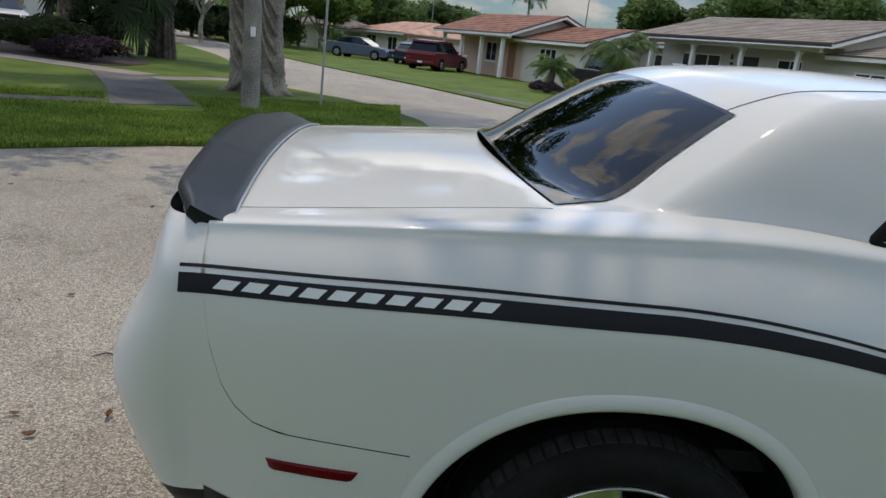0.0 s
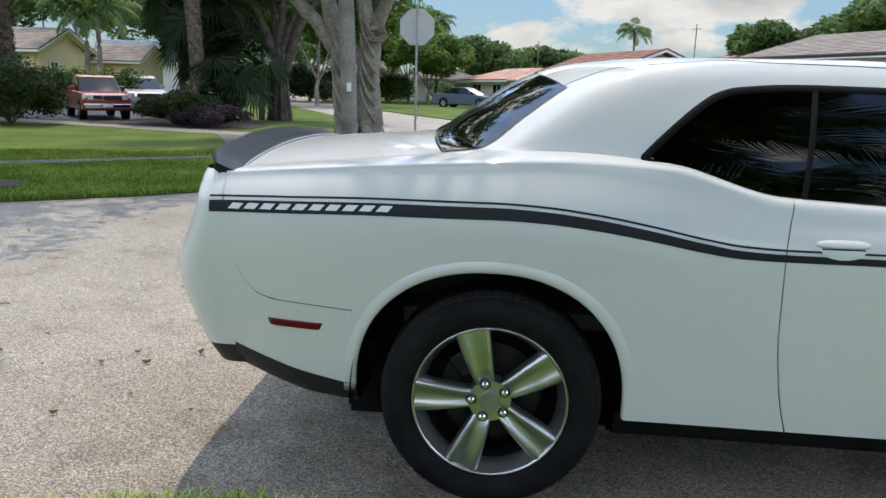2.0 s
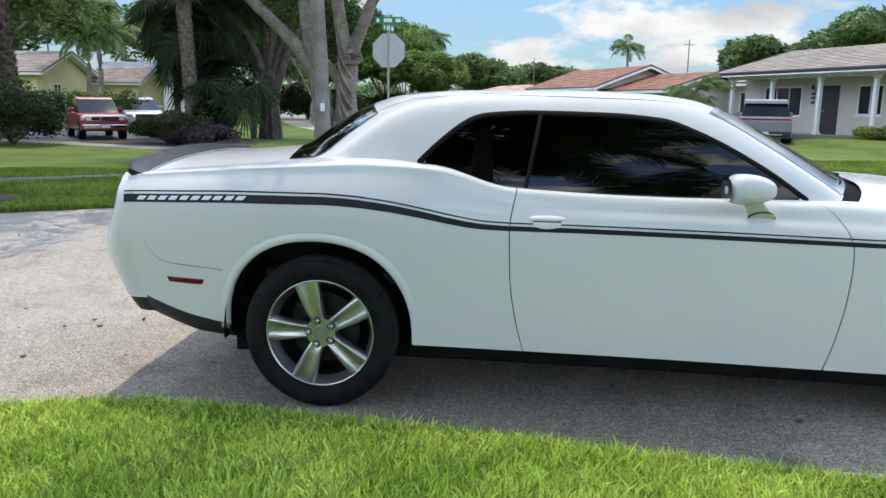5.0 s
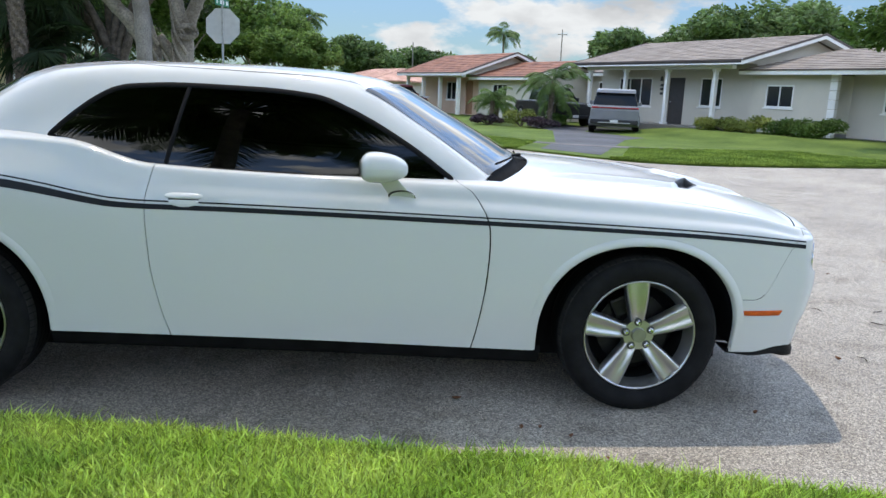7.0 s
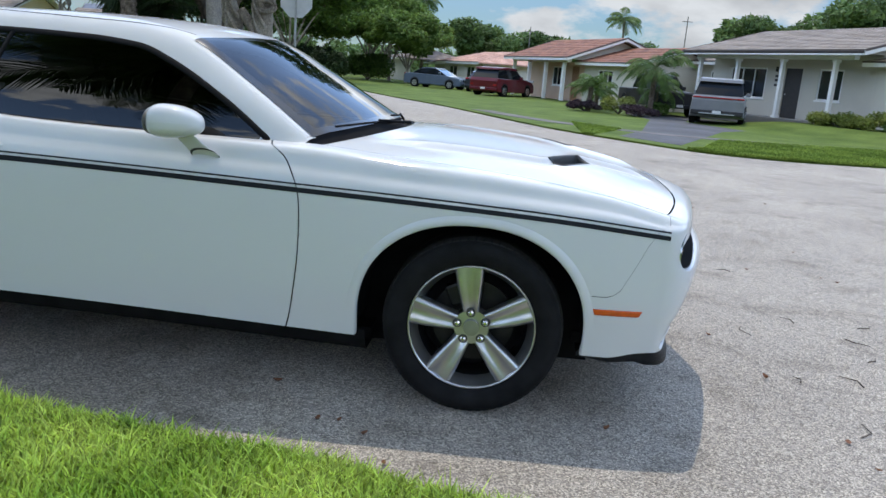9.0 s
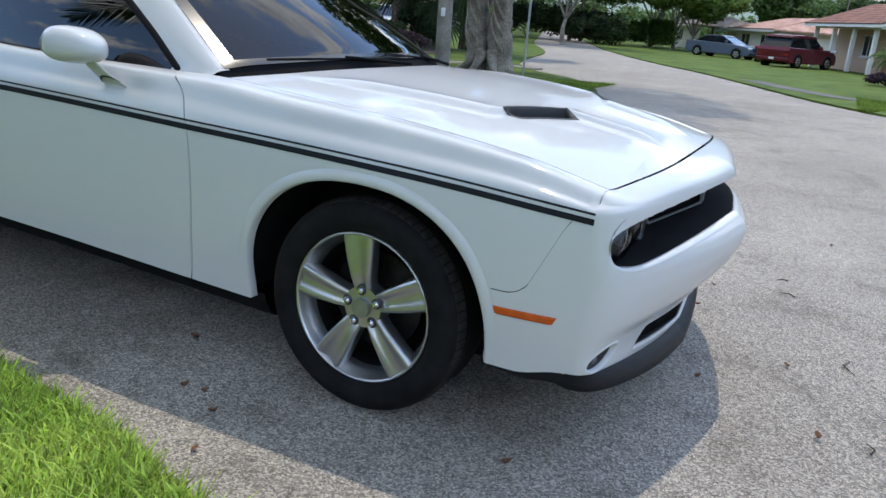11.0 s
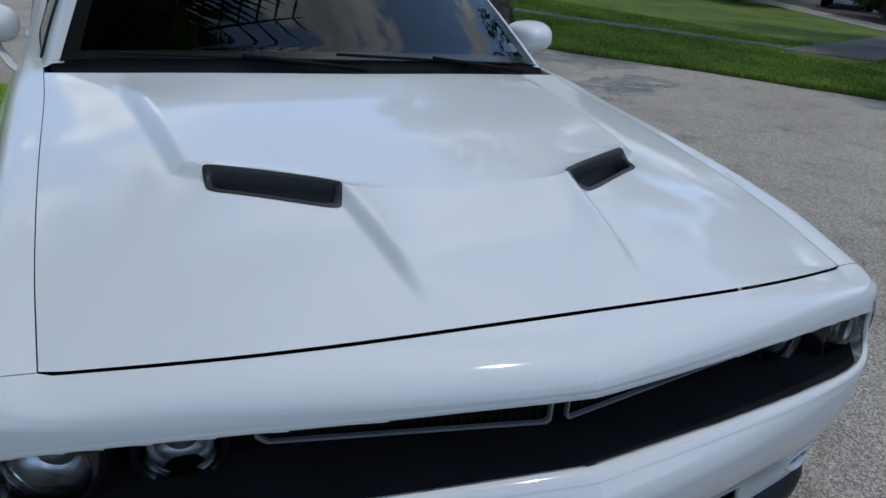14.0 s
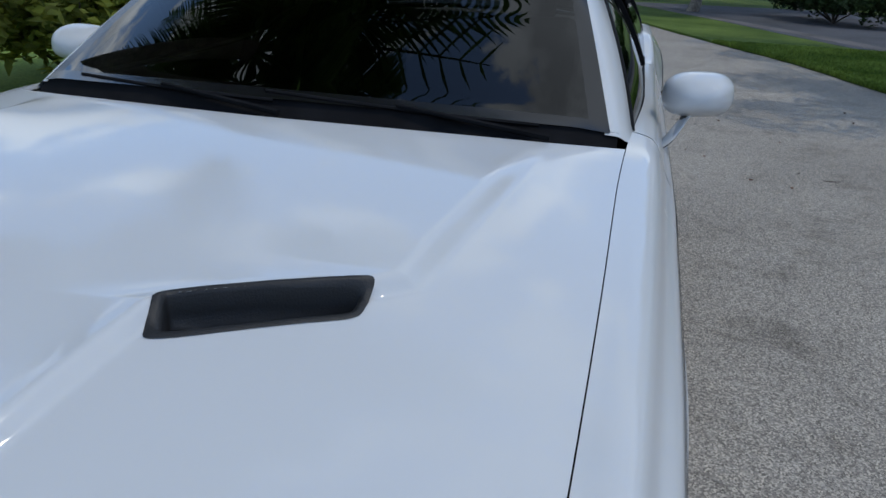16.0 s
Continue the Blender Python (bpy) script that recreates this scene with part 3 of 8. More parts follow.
def intake_top(y):
    return .348 + .034 * np.clip(np.abs(y) / .55, 0, 1) ** 1.3


def nose(theta, z):
    """Front fascia: theta 0 at the side, pi/2 at the centre."""
    w = side_y(np.full(np.size(z), NOSE_S), np.ravel(z)).reshape(np.shape(z))
    c, s = np.clip(np.cos(theta), 0, 1), np.clip(np.sin(theta), 0, 1)
    u = c ** (2 / NOSE_N)
    return np.stack([NOSE_S + (nose_x(z) - NOSE_S) * (s ** (2 / NOSE_N) - NOSE_V * u * (1 - u**4)), -w * u, z], -1)


def nose_at(y, z):
    w = side_y(NOSE_S, z)[0]
    u = min(abs(y) / w, 1)
    return float(NOSE_S + (nose_x(z) - NOSE_S) * (max(0, 1 - u**NOSE_N) ** (1 / NOSE_N) - NOSE_V * u * (1 - u**4)))


def join_sheets(name, grids, material, parent, label=""):
    """Several grids as one mesh; grids holds (places, flip, mask)."""
    V, F = [], []
    for P, flip, mask in grids:
        P = np.asarray(P, float)
        F += [tuple(i + len(V) for i in f) for f in grid_faces(*P.shape[:2], flip, mask)]
        V += list(P.reshape(-1, 3))
    return mesh_ob(name, V, F, material, parent, True, label)


def mirrored(grids):
    return grids + [(np.asarray(P) * (1, -1, 1), not f, m) for P, f, m in grids]


def ribbon(name, path, width, material, parent, lift=0.0015, label=""):
    """A thin strip on the car's side along (x, z) places."""
    P = []
    for (x, z), w in zip(path, width):
        row = []
        for d in (-w / 2, 0, w / 2):
            row.append((x, -(side_y(max(x, -.86), z + d)[0] + lift), z + d))
        P.append(row)
    return both(name, np.array(P), material, parent, label)


def stripe_z(x):
    return interp(x, [-.95, -.66, -.31, .0, .14, .29, .45, .60, .72, .84, 1.15, 1.64, 2.27, 2.6, 3.07, 3.31, 3.66], [.948, .958, .966, .966, .960, .944, .918, .889, .871, .865, .862, .853, .838, .829, .812, .799, .770])


def build_wheel(parent, x, y, turn, spin):
    """An alloy wheel with five broad spokes; its face looks towards -y before the turn."""
    prof = [(-.010, .250), (-.016, .248), (-.016, .2435), (-.008, .2395), (.004, .236), (.018, .229), (.034, .221), (.050, .216)]
    n = 48
    P = np.array([[(r * math.cos(a), d, r * math.sin(a)) for d, r in prof] for a in np.linspace(0, 2 * math.pi, n + 1)])
    wheel = sheet("wheel", P, ALLOY, parent, label="")
    wheel.matrix_local = pose(x, y, 0.352, 0, 0, turn) @ pose(0, 0, 0, 0, spin, 0)
    P = np.array([[(r * math.cos(a), d, r * math.sin(a)) for d, r in ((.050, .216), (.07, .213), (.10, .208), (.16, .212), (.19, .23))] for a in np.linspace(0, 2 * math.pi, n + 1)])
    sheet("barrel", P, BARREL, wheel, label="dark inner barrel")
    tp = [(.0, .245), (-.012, .252), (-.026, .268), (-.033, .296), (-.028, .325), (-.012, .342), (.012, .3505), (.05, .353), (.105, .3535), (.16, .353), (.198, .3505), (.222, .342), (.236, .317), (.235, .277), (.20, .243)]
    P = np.array([[(r * math.cos(a), d, r * math.sin(a)) for d, r in tp] for a in np.linspace(0, 2 * math.pi, 73)])
    sheet("tyre", P, RUBBER, wheel, label="black rubber road tyre")
    # tread blocks round the two shoulders
    for d0, d1 in ((-.006, .035), (.175, .214)):
        V, F = [], []
        for k in range(72):
            a = 2 * math.pi * k / 72
            for da in (-.034, .034):
                for d in (d0, d1):
                    for r in (.338, .3552 if d1 - .01 < d < .1 or .17 < d < .18 else .3470):
                        V.append((r * math.cos(a + da), d, r * math.sin(a + da)))
            b = len(V) - 8
            F += [(b, b + 1, b + 3, b + 2), (b + 4, b + 6, b + 7, b + 5), (b + 1, b + 5, b + 7, b + 3), (b, b + 4, b + 5, b + 1), (b + 2, b + 3, b + 7, b + 6)]
        mesh_ob("tread", V, F, TREAD, wheel, False, "", "stuff")
    for d in (.045, .085, .125, .165):
        P = np.array([[(r * math.cos(a), e, r * math.sin(a)) for e, r in ((d - .003, .3542), (d + .003, .3542))] for a in np.linspace(0, 2 * math.pi, 73)])
        sheet("groove", P, DARK_VOID, wheel)
    for k in range(5):
        a = 2 * math.pi * k / 5
        rows = []
        for r in np.linspace(.035, .240, 14):
            half = np.interp(r, [.035, .07, .11, .17, .240], [.034, .033, .040, .050, .058])
            face = np.interp(r, [.035, .06, .10, .18, .240], [.016, .002, -.008, -.014, -.014])
            row = []
            for v, dep in ((-1.0, .050), (-.98, .014), (-.84, .003), (-.66, .0), (-.40, .006), (0, .011), (.40, .006), (.66, .0), (.84, .003), (.98, .014), (1.0, .050)):
                lx = v * half
                row.append((r, lx, face + dep * (1.15 if abs(v) < .9 else 1)))
            rows.append([(p[0] * math.cos(a) - p[1] * math.sin(a), p[2], p[0] * math.sin(a) + p[1] * math.cos(a)) for p in row])
        sheet("spoke", np.array(rows), ALLOY, wheel, flip=False)
    bm = bmesh.new()
    tube(bm, (0, .06, 0), (0, .004, 0), .072, .068, 32)
    part("hub", bm, ALLOY, wheel, smooth=False)
    bm = bmesh.new()
    tube(bm, (0, .02, 0), (0, -.012, 0), .036, .031, 32)
    part("centre_cap", bm, CAP, wheel, "dull round centre cap")
    for k in range(5):
        a = 2 * math.pi * k / 5
        c, s = math.cos(a) * .0575, math.sin(a) * .0575
        bm = bmesh.new()
        tube(bm, (c, .02, s), (c, -.006, s), .0125, .0125, 6)
        tube(bm, (c, -.006, s), (c, -.012, s), .0115, .006, 12)
        part("lug_nut", bm, CHROME, wheel)
        bm = bmesh.new()
        tube(bm, (c, .03, s), (c, .0025, s), .018, .018, 16)
        part("lug_seat", bm, ALLOY_DARK, wheel)
    bm = bmesh.new()
    tube(bm, (0, .115, 0), (0, .095, 0), .165, .165, 40)
    part("brake_disc", bm, BRAKE, wheel, "dull steel brake disc")
    bm = bmesh.new()
    tube(bm, (0, .19, 0), (0, .17, 0), .225, .225, 32)
    part("backing_plate", bm, DARK_VOID, wheel)
    bm = bmesh.new()
    box(bm, (-.06, .07, .08), (.06, .13, .17), .012)
    part("caliper", bm, BRAKE, wheel)
    return wheel


def build_coupe():
    car = thing("sports_coupe", "white two-door coupe with black side stripes parked on the asphalt", "car")
    # side panels
    xq = arch_stations(-.860, .868, 50, "rear")
    P = side_panel(np.append(xq[xq < -.447], -.4435), lambda x: bump_seam_rear(x) + .0015, nv=34)
    smooth_side(*both("rear_quarter_corner", P, WHITE_PAINT, car, lip=.010))
    P = side_panel(np.append(-.4435, xq[xq > -.4435]), arch_z, right_seam=seam_rear_x, gap=.0022, nv=34)
    smooth_side(*both("quarter_panel", P, WHITE_PAINT, car, lip=.010))
    xd = np.linspace(.868, 2.265, 60)
    P = side_panel(xd, arch_z, left_seam=seam_rear_x, right_seam=seam_front_x, gap=.0022, nv=34)
    doors = both("door", P, WHITE_PAINT, car, lip=.010)
    smooth_side(*doors)
    xf = arch_stations(2.265, 3.648, 44, "front")
    P = side_panel(np.append(xf[xf < 3.3775], 3.3775), arch_z, left_seam=seam_front_x, gap=.0044, nv=34)
    smooth_side(*both("fender", P, WHITE_PAINT, car, lip=.010))
    P = side_panel(np.append(3.3775, xf[xf > 3.382]), lambda x: bump_seam_front(x) + .0014, nv=30)
    smooth_side(*both("fender_corner", P, WHITE_PAINT, car, lip=.010))
    # arch lips
    for c, w, h in AXLES.values():
        rows = []
        for k in range(61):
            a = math.pi * (k / 60)
            ca, sa = math.cos(a), math.sin(a)
            e = 2 / 2.25
            px, pz = abs(ca) ** e * (1 if ca >= 0 else -1), sa ** e
            row = []
            for dr, lift in ((-.002, -.03), (-.002, .004), (.005, .0085), (.020, .0080), (.034, .0004)):
                x, z = c - (w + dr) * px, .345 + (h + dr) * pz
                if k in (0, 60):
                    z = .345
                row.append((x, -(side_y(x, z)[0] + (lift if lift < 0 else lift * float(sstep(.36, .56, z)) + .0004)), z))
            rows.append(row)
        lo_l, lo_r = [], []
        for j in range(5):
            x = rows[0][j][0]; zz = float(interp(x, BX, BODY[0][1])) + .004
            lo_l.append((x, -(side_y(x, zz)[0] + (-.03, .0004, .0004, .0004, .0004)[j]), zz))
            x = rows[-1][j][0]; zz = float(interp(x, BX, BODY[0][1])) + .004
            lo_r.append((x, -(side_y(x, zz)[0] + (-.03, .0004, .0004, .0004, .0004)[j]), zz))
        both("arch_lip", np.array([lo_l] + rows + [lo_r]), WHITE_PAINT, car)
        # wheel well
        P = np.array([[(c - (w + .012) * (math.cos(a) if 0 <= a <= math.pi else (1 if a < 0 else -1)), -yy, .345 + (h + .02) * math.sin(a) if 0 <= a <= math.pi else .30) for yy in (.90, .60)] for a in [-.1] + list(np.linspace(0, math.pi, 40)) + [4.0]])
        both("wheel_well", P, DARK_VOID, car)
        P = np.array([[(c + dx, -.60, z) for z in np.linspace(.15, .85, 3)] for dx in np.linspace(-.5, .5, 3)])
        both("inner_liner", P, DARK_VOID, car)
    # stripes on body
    xs = np.concatenate([np.linspace(-.898, .2, 40), np.linspace(.22, .9, 40), np.linspace(.95, 3.65, 70)])
    hh = interp(xs, [-.95, -.3, .2, .6, .9, 2.2, 3.66], [.036, .037, .034, .027, .021, .019, .017])
    top = stripe_z(xs) + interp(xs, [-.95, .2, .9, 3.66], [.014, .013, .009, .008])
    ribbon("wide_stripe", list(zip(xs, top - hh / 2)), hh, STRIPE, car, .0022, "broad black vinyl stripe")
    ribbon("pinstripe", list(zip(xs, top + .0125)), np.full(len(xs), .0062), STRIPE, car, .0022, "thin black vinyl stripe")
    # plain slanted bars in place of the lettering
    for k in range(10):
        x0 = -.835 + k * .0525
        rows = []
        for u in np.linspace(0, .036, 4):
            row = []
            for v in np.linspace(0, 1, 3):
                zt = float(stripe_z(x0)) + .007 - .018 * (1 - v)
                x = x0 + u + v * .016
                row.append((x, -(side_y(x, zt)[0] + .0038), zt))
            rows.append(row)
        both("badge_bar", np.array(rows), LETTER, car)
    # rear bumper
    TS = -.860
    xb = np.concatenate([np.linspace(TS, -.74, 28), np.linspace(-.73, -.4437, 12)])
    Pb = side_panel(xb, lambda x: interp(x, BX, BODY[0][1]), lambda x: bump_seam_rear(x) - .0012, nv=20)
    th = math.pi / 2 * np.linspace(0, 1, 44) ** 2.2
    n = 4.0

    def tail_at(th_, z):
        tw = side_y(np.full(np.size(z), TS), np.ravel(z)).reshape(np.shape(z))
        tail = interp(z, [.36, .43, .55, .66, .70, .76, .93, 1.06], [-.985, -1.016, -1.072, -1.106, -1.112, -1.098, -1.012, -.990])
        return np.stack([TS + (tail - TS) * np.clip(np.sin(th_), 0, 1) ** (2 / n), -tw * np.clip(np.cos(th_), 0, 1) ** (2 / n), z], -1)

    TH, TZ = np.meshgrid(th, np.linspace(.462, 1.052, 34), indexing="ij")
    smooth_side(join_sheets("rear_bumper", mirrored([(Pb, True, None), (tail_at(TH, TZ), False, None)]), WHITE_PAINT, car), edge=TS, reach=.05)
    # black valance under the rear bumper
    rows = []
    for x in np.linspace(-.435, TS, 14):
        z1 = float(interp(x, BX, BODY[0][1])) + .004
        y1 = side_y(x, z1)[0]
        dz = np.interp(x, [TS, -.6, -.42], [.085, .088, .072])
        rows.append([(x, -(y1 + .002), z1), (x, -(y1 - .012), z1 - dz * .5), (x, -(y1 - .05), z1 - dz), (x, -.5, z1 - dz)])
    z1 = rows[-1][0][2]
    for a in math.pi / 2 * np.linspace(.02, 1, 26) ** 2.2:
        p = tail_at(np.array(a), np.array(z1))
        rows.append([(p[0] + .006, p[1] * .995, z1 + .003), (p[0] * .985, p[1] * .985, z1 - .036), (p[0] * .96, p[1] * .96, z1 - .085), (p[0] * .75, p[1] * .7, z1 - .085)])
    both("rear_valance", np.array(rows), BLACK_PLASTIC, car, "black plastic lower valance")
    # side marker lamps
    for name, m, x0, x1, z0, z1, hz in (("rear_marker", RED_LENS, -.731, -.539, .572, .567, .024), ("front_marker", AMBER_LENS, 3.393, 3.585, .469, .470, .023)):
        rows = []
        for u in np.linspace(0, 1, 12):
            x = x0 + (x1 - x0) * u
            zc = z0 + (z1 - z0) * u
            e = hz / 2
            row = []
            for v in (-1.0, -.96, -.5, 0, .5, .96, 1.0):
                lift = .006 if abs(v) < .99 and .001 < u < .999 else -.004
                xx = x + (v * .006 if u > .5 else -v * .004)
                row.append((xx, -(side_y(xx, zc + v * e)[0] + lift), zc + v * e))
            rows.append(row)
        both(name, np.array(rows), m, car, "red reflector lens" if m is RED_LENS else "amber marker lens")
    # black sills
    rows = []
    for x in np.linspace(.40, 2.52, 24):
        z1 = float(interp(x, BX, BODY[0][1]))
        rows.append([(x, -.870, z1 + .015), (x, -.866, z1 - .01), (x, -.84, z1 - .06), (x, -.81, z1 - .085), (x, -.66, z1 - .085)])
    both("sill", np.array(rows), DARK_VOID, car, "black plastic sill")
    bm = bmesh.new()
    box(bm, (-.82, -.70, .40), (-.40, .70, .46)); box(bm, (.40, -.72, .19), (2.52, .72, .24)); box(bm, (3.36, -.62, .24), (3.60, .62, .28)); box(bm, (-.4, -.58, .25), (.4, .58, .3)); box(bm, (2.5, -.58, .22), (3.4, .58, .27))
    part("floor_pan", bm, DARK_VOID, car)
    # front bumper, grille opening left free
    GR_Y = .884

    def gr_mid(y):
        """Middle height and half height of the grille opening."""
        top, low = .796 - .037 * (np.abs(y) / .85) ** 2.2, .679 - .046 * (np.abs(y) / .875) ** 2
        return (top + low) / 2, (top - low) / 2

    xb = np.concatenate([np.linspace(3.3777, 3.44, 5), np.linspace(3.445, NOSE_S, 24)])
    Pb = side_panel(xb, lambda x: np.maximum(interp(x, BX, BODY[0][1]) + .036 * sstep(3.46, 3.62, x), arch_z(x)), lambda x: np.minimum(bump_seam_front(x) - .0012, NOSE_TOP), nv=22)
    tz = np.unique(np.concatenate([np.linspace(.205, .60, 70), np.linspace(.605, NOSE_TOP, 40)]))
    th = np.concatenate([np.linspace(0, .55, 150), np.linspace(.56, .9, 40), np.linspace(.92, math.pi / 2, 70)])
    TH, TZ = np.meshgrid(th, tz, indexing="ij")
    chin = chin_z(nose(TH, np.full_like(TZ, .30))[..., 1])
    TZ = np.where(TZ < .36, chin + (TZ - .205) / .155 * (.36 - chin), TZ)
    Pn = nose(TH, TZ)
    C = (Pn[:-1, :-1] + Pn[1:, 1:]) / 2
    gy, gz = np.abs(C[..., 1]), C[..., 2]
    gm, gh = gr_mid(np.minimum(gy, GR_Y))
    lx = (gy / (GR_Y + .004)) ** 14 + np.abs((gz - gm) / (gh + .004)) ** 4
    low = (gz > intake_low(gy) - .004) & (gz < intake_top(gy) + .004) & (gy < .582 - (gz - .285) * .28)
    fog = ((gy - .800) / .060) ** 2 + ((gz - .352 + (gy - .800) * .20) / .036) ** 2 < 1
    mask = ~((lx < 1) | low | fog)
    smooth_side(join_sheets("front_bumper", mirrored([(Pb, True, None), (Pn, True, mask)]), WHITE_PAINT, car), edge=NOSE_S, reach=.04)
    # rims that finish the openings
    def rim(loop, depth=.05, lipw=.012):
        rows = []
        for y, z in loop:
            rows.append((y, z))
        n_ = len(rows)
        cy, cz = sum(r[0] for r in rows) / n_, sum(r[1] for r in rows) / n_
        P = []
        for i in range(n_ + 1):
            y, z = rows[i % n_]
            a, b = rows[(i - 1) % n_], rows[(i + 1) % n_]
            ty, tz_ = b[0] - a[0], b[1] - a[1]
            L = math.hypot(ty, tz_) or 1
            ny, nz = tz_ / L, -ty / L
            if ny * (y - cy) + nz * (z - cz) < 0:
                ny, nz = -ny, -nz
            yo, zo = y + ny * lipw, z + nz * lipw
            P.append([(nose_at(yo, zo) + .0010, -yo, zo), (nose_at(y + ny * lipw * .5, z + nz * lipw * .5) + .0030, -(y + ny * lipw * .5), z + nz * lipw * .5), (nose_at(y, z) - .004, -y, z), (nose_at(y, z) - depth, -y, z)])
        return np.array(P)
    loop = []
    for side in (1, -1):
        for a in np.linspace(-math.pi / 2, math.pi / 2, 140)[:-1]:
            gy_ = GR_Y * math.sin(a) * side
            gm_, gh_ = gr_mid(gy_)
            loop.append((gy_, float(gm_ + side * gh_ * (1 - abs(math.sin(a)) ** 14) ** .25)))
    P = rim(loop, .014, .013)
    P[:, 3, 0] -= .030 * sstep(.80, .87, np.abs(P[:, 3, 1]))
    sheet("grille_rim", P, WHITE_PAINT, car)
    ys_ = np.linspace(-1, 1, 60)
    low_loop = [(.577 * u, float(intake_low(.577 * u))) for u in ys_] + [(.577 - .030 * v, .300 + .082 * v) for v in (.2, .5, .8, .94)] + [(.540 * u, float(intake_top(.540 * u))) for u in ys_[::-1]] + [(-.577 + .030 * v, .300 + .082 * v) for v in (.94, .8, .5, .2)]
    sheet("intake_rim", rim(low_loop, .012, .011), WHITE_PAINT, car)
    sheet("intake_duct", rim(low_loop, .055, .0)[:, 2:] - np.array([.004, 0, 0]), BLACK_PLASTIC, car)
    P = rim(loop, .16, .0)
    sheet("grille_tunnel", P[:, 2:] - np.array([.006, 0, 0]), DARK_VOID, car)
    # dark recess with the grille behind
    ys = np.linspace(-.868, .868, 70)
    P = np.array([[(min(nose_at(min(abs(y), .885), z), 3.80 - .19 * abs(y) + .03) - .095, y, z) for z in np.linspace(.612, .800, 8)] for y in ys])
    sheet("grille_back", P, DARK_VOID, car, label="black grille backing")
    return car


CAR = build_coupe()


def finish_coupe(car):
    # header panel between bonnet and grille
    H, R = [], []
    for s in np.linspace(float(s_of_z(3.65, NOSE_TOP)[0]), 5.0, 16):
        y, z = side_at(np.array(3.65), np.array(s))
        H.append((3.65, float(y), float(z)))
        yr = float(y) + 0.012
        R.append(yr)
    yh = H[-1][1]
    for y in np.linspace(yh, 0, 40)[1:]:
        H.append((float(hood_front(y)) + .004, y, float(hood_z(hood_front(y), y)) - .001))
        R.append(y)
    rows = []
    for (x, y, z), yr in zip(H, R):
        w = side_y(NOSE_S, NOSE_TOP)[0]
        yy = min(yr, w - .0005)
        rx = max(nose_at(yy, NOSE_TOP), x)
        r = Vector((rx, -yy, NOSE_TOP))
        h = Vector((x, -y, z))
        c = Vector((max(rx - .008, x), -(y + yy) / 2, max(z - .010, NOSE_TOP)))
        rows.append([h * (1 - t) ** 2 + c * 2 * t * (1 - t) + r * t**2 for t in np.linspace(0, 1, 12)])
    P = np.array([[tuple(v) for v in row] for row in rows])
    join_sheets("header_panel", mirrored([(P, False, None)]), WHITE_PAINT, car)
    # bonnet
    u = np.linspace(-1, 1, 300)
    v = np.linspace(0, 1, 270)
    U, V = np.meshgrid(u, v, indexing="ij")
    y = U * .785
    for _ in range(6):
        x = hood_rear(y) + (hood_front(y) - .004 - hood_rear(y)) * V
        y = U * (interp(x, BX, BODY[5][0]) - .0022)
    P = np.stack([x, y, hood_z(x, y)], -1)
    cx = (x[:-1, :-1] + x[1:, 1:]) / 2
    cy = np.abs((y[:-1, :-1] + y[1:, 1:]) / 2)

    def nostril(px, py, grow=0.0):
        """Below 1 inside the slanted, round-cornered slot."""
        f = (py - .27) / .238
        mid = 3.350 - f * .130
        q = np.clip((px - mid) / .027, -1, 1)
        py = py - .012 * q * (1 - sstep(.30, .47, py))
        return (np.abs(py - .387) / (.108 + grow)) ** 8 + (np.abs(px - mid) / (.027 + grow)) ** 8

    sheet("bonnet", P, WHITE_PAINT, car, mask=nostril(cx, cy, .006) > 1.0)
    for sgn in (-1, 1):
        rows = []
        for a in np.linspace(0, 2 * math.pi, 97):
            ca, sa = math.cos(a), math.sin(a)
            p, q = math.copysign(abs(ca) ** .25, ca), math.copysign(abs(sa) ** .25, sa)
            row = []
            for g, dz in ((.013, .0012), (.007, .0040), (.001, .002), (-.003, -.006), (-.005, -.030), (-.007, -.045), (None, -.050)):
                if g is None:
                    py, px = .387, 3.284
                else:
                    py = .387 + (.108 + g) * p
                    px = 3.350 - (py - .27) / .238 * .130 + (.027 + g) * q
                    py = py + .012 * q * (1 - float(sstep(.30, .47, py)))
                row.append((px, sgn * py, float(hood_z(px, py)) + dz))
            rows.append(row)
        sheet("nostril", np.array(rows), BLACK_PLASTIC, car, flip=sgn < 0, label="black plastic bonnet scoop")
    # boot lid
    U, V = np.meshgrid(np.linspace(-1, 1, 70), np.linspace(0, 1, 40), indexing="ij")
    y = U * .74
    for _ in range(5):
        x = -.93 + (rear_base(y) + .010 + .93) * V
        y = U * (interp(x, BX, BODY[5][0]) - .0060)
    sheet("boot_lid", np.stack([x, y, deck_z(x, y)], -1), WHITE_PAINT, car, lip=.010)
    xg = np.linspace(-.92, -.30, 30)
    yg, zg = interp(xg, BX, BODY[5][0]), interp(xg, BX, BODY[5][1])
    both("boot_lid_gap", np.stack([np.stack([xg, -(yg + d), zg - .008], -1) for d in (-.014, .006)], 1), DARK_VOID, car)
    # roof, pillars
    U, V = np.meshgrid(np.linspace(-1, 1, 201), np.linspace(0, 1, 240), indexing="ij")
    y = U * .8
    for _ in range(6):
        x = rear_base(y) + (front_base(y) - rear_base(y)) * V
        y = U * (interp(x, BX, BODY[5][0]) + .002)
    z = cabin_z(x, y)
    P = np.stack([x, y, z], -1)
    C = (P[:-1, :-1] + P[1:, 1:]) / 2
    ax, ay, az = C[..., 0], np.abs(C[..., 1]), C[..., 2]
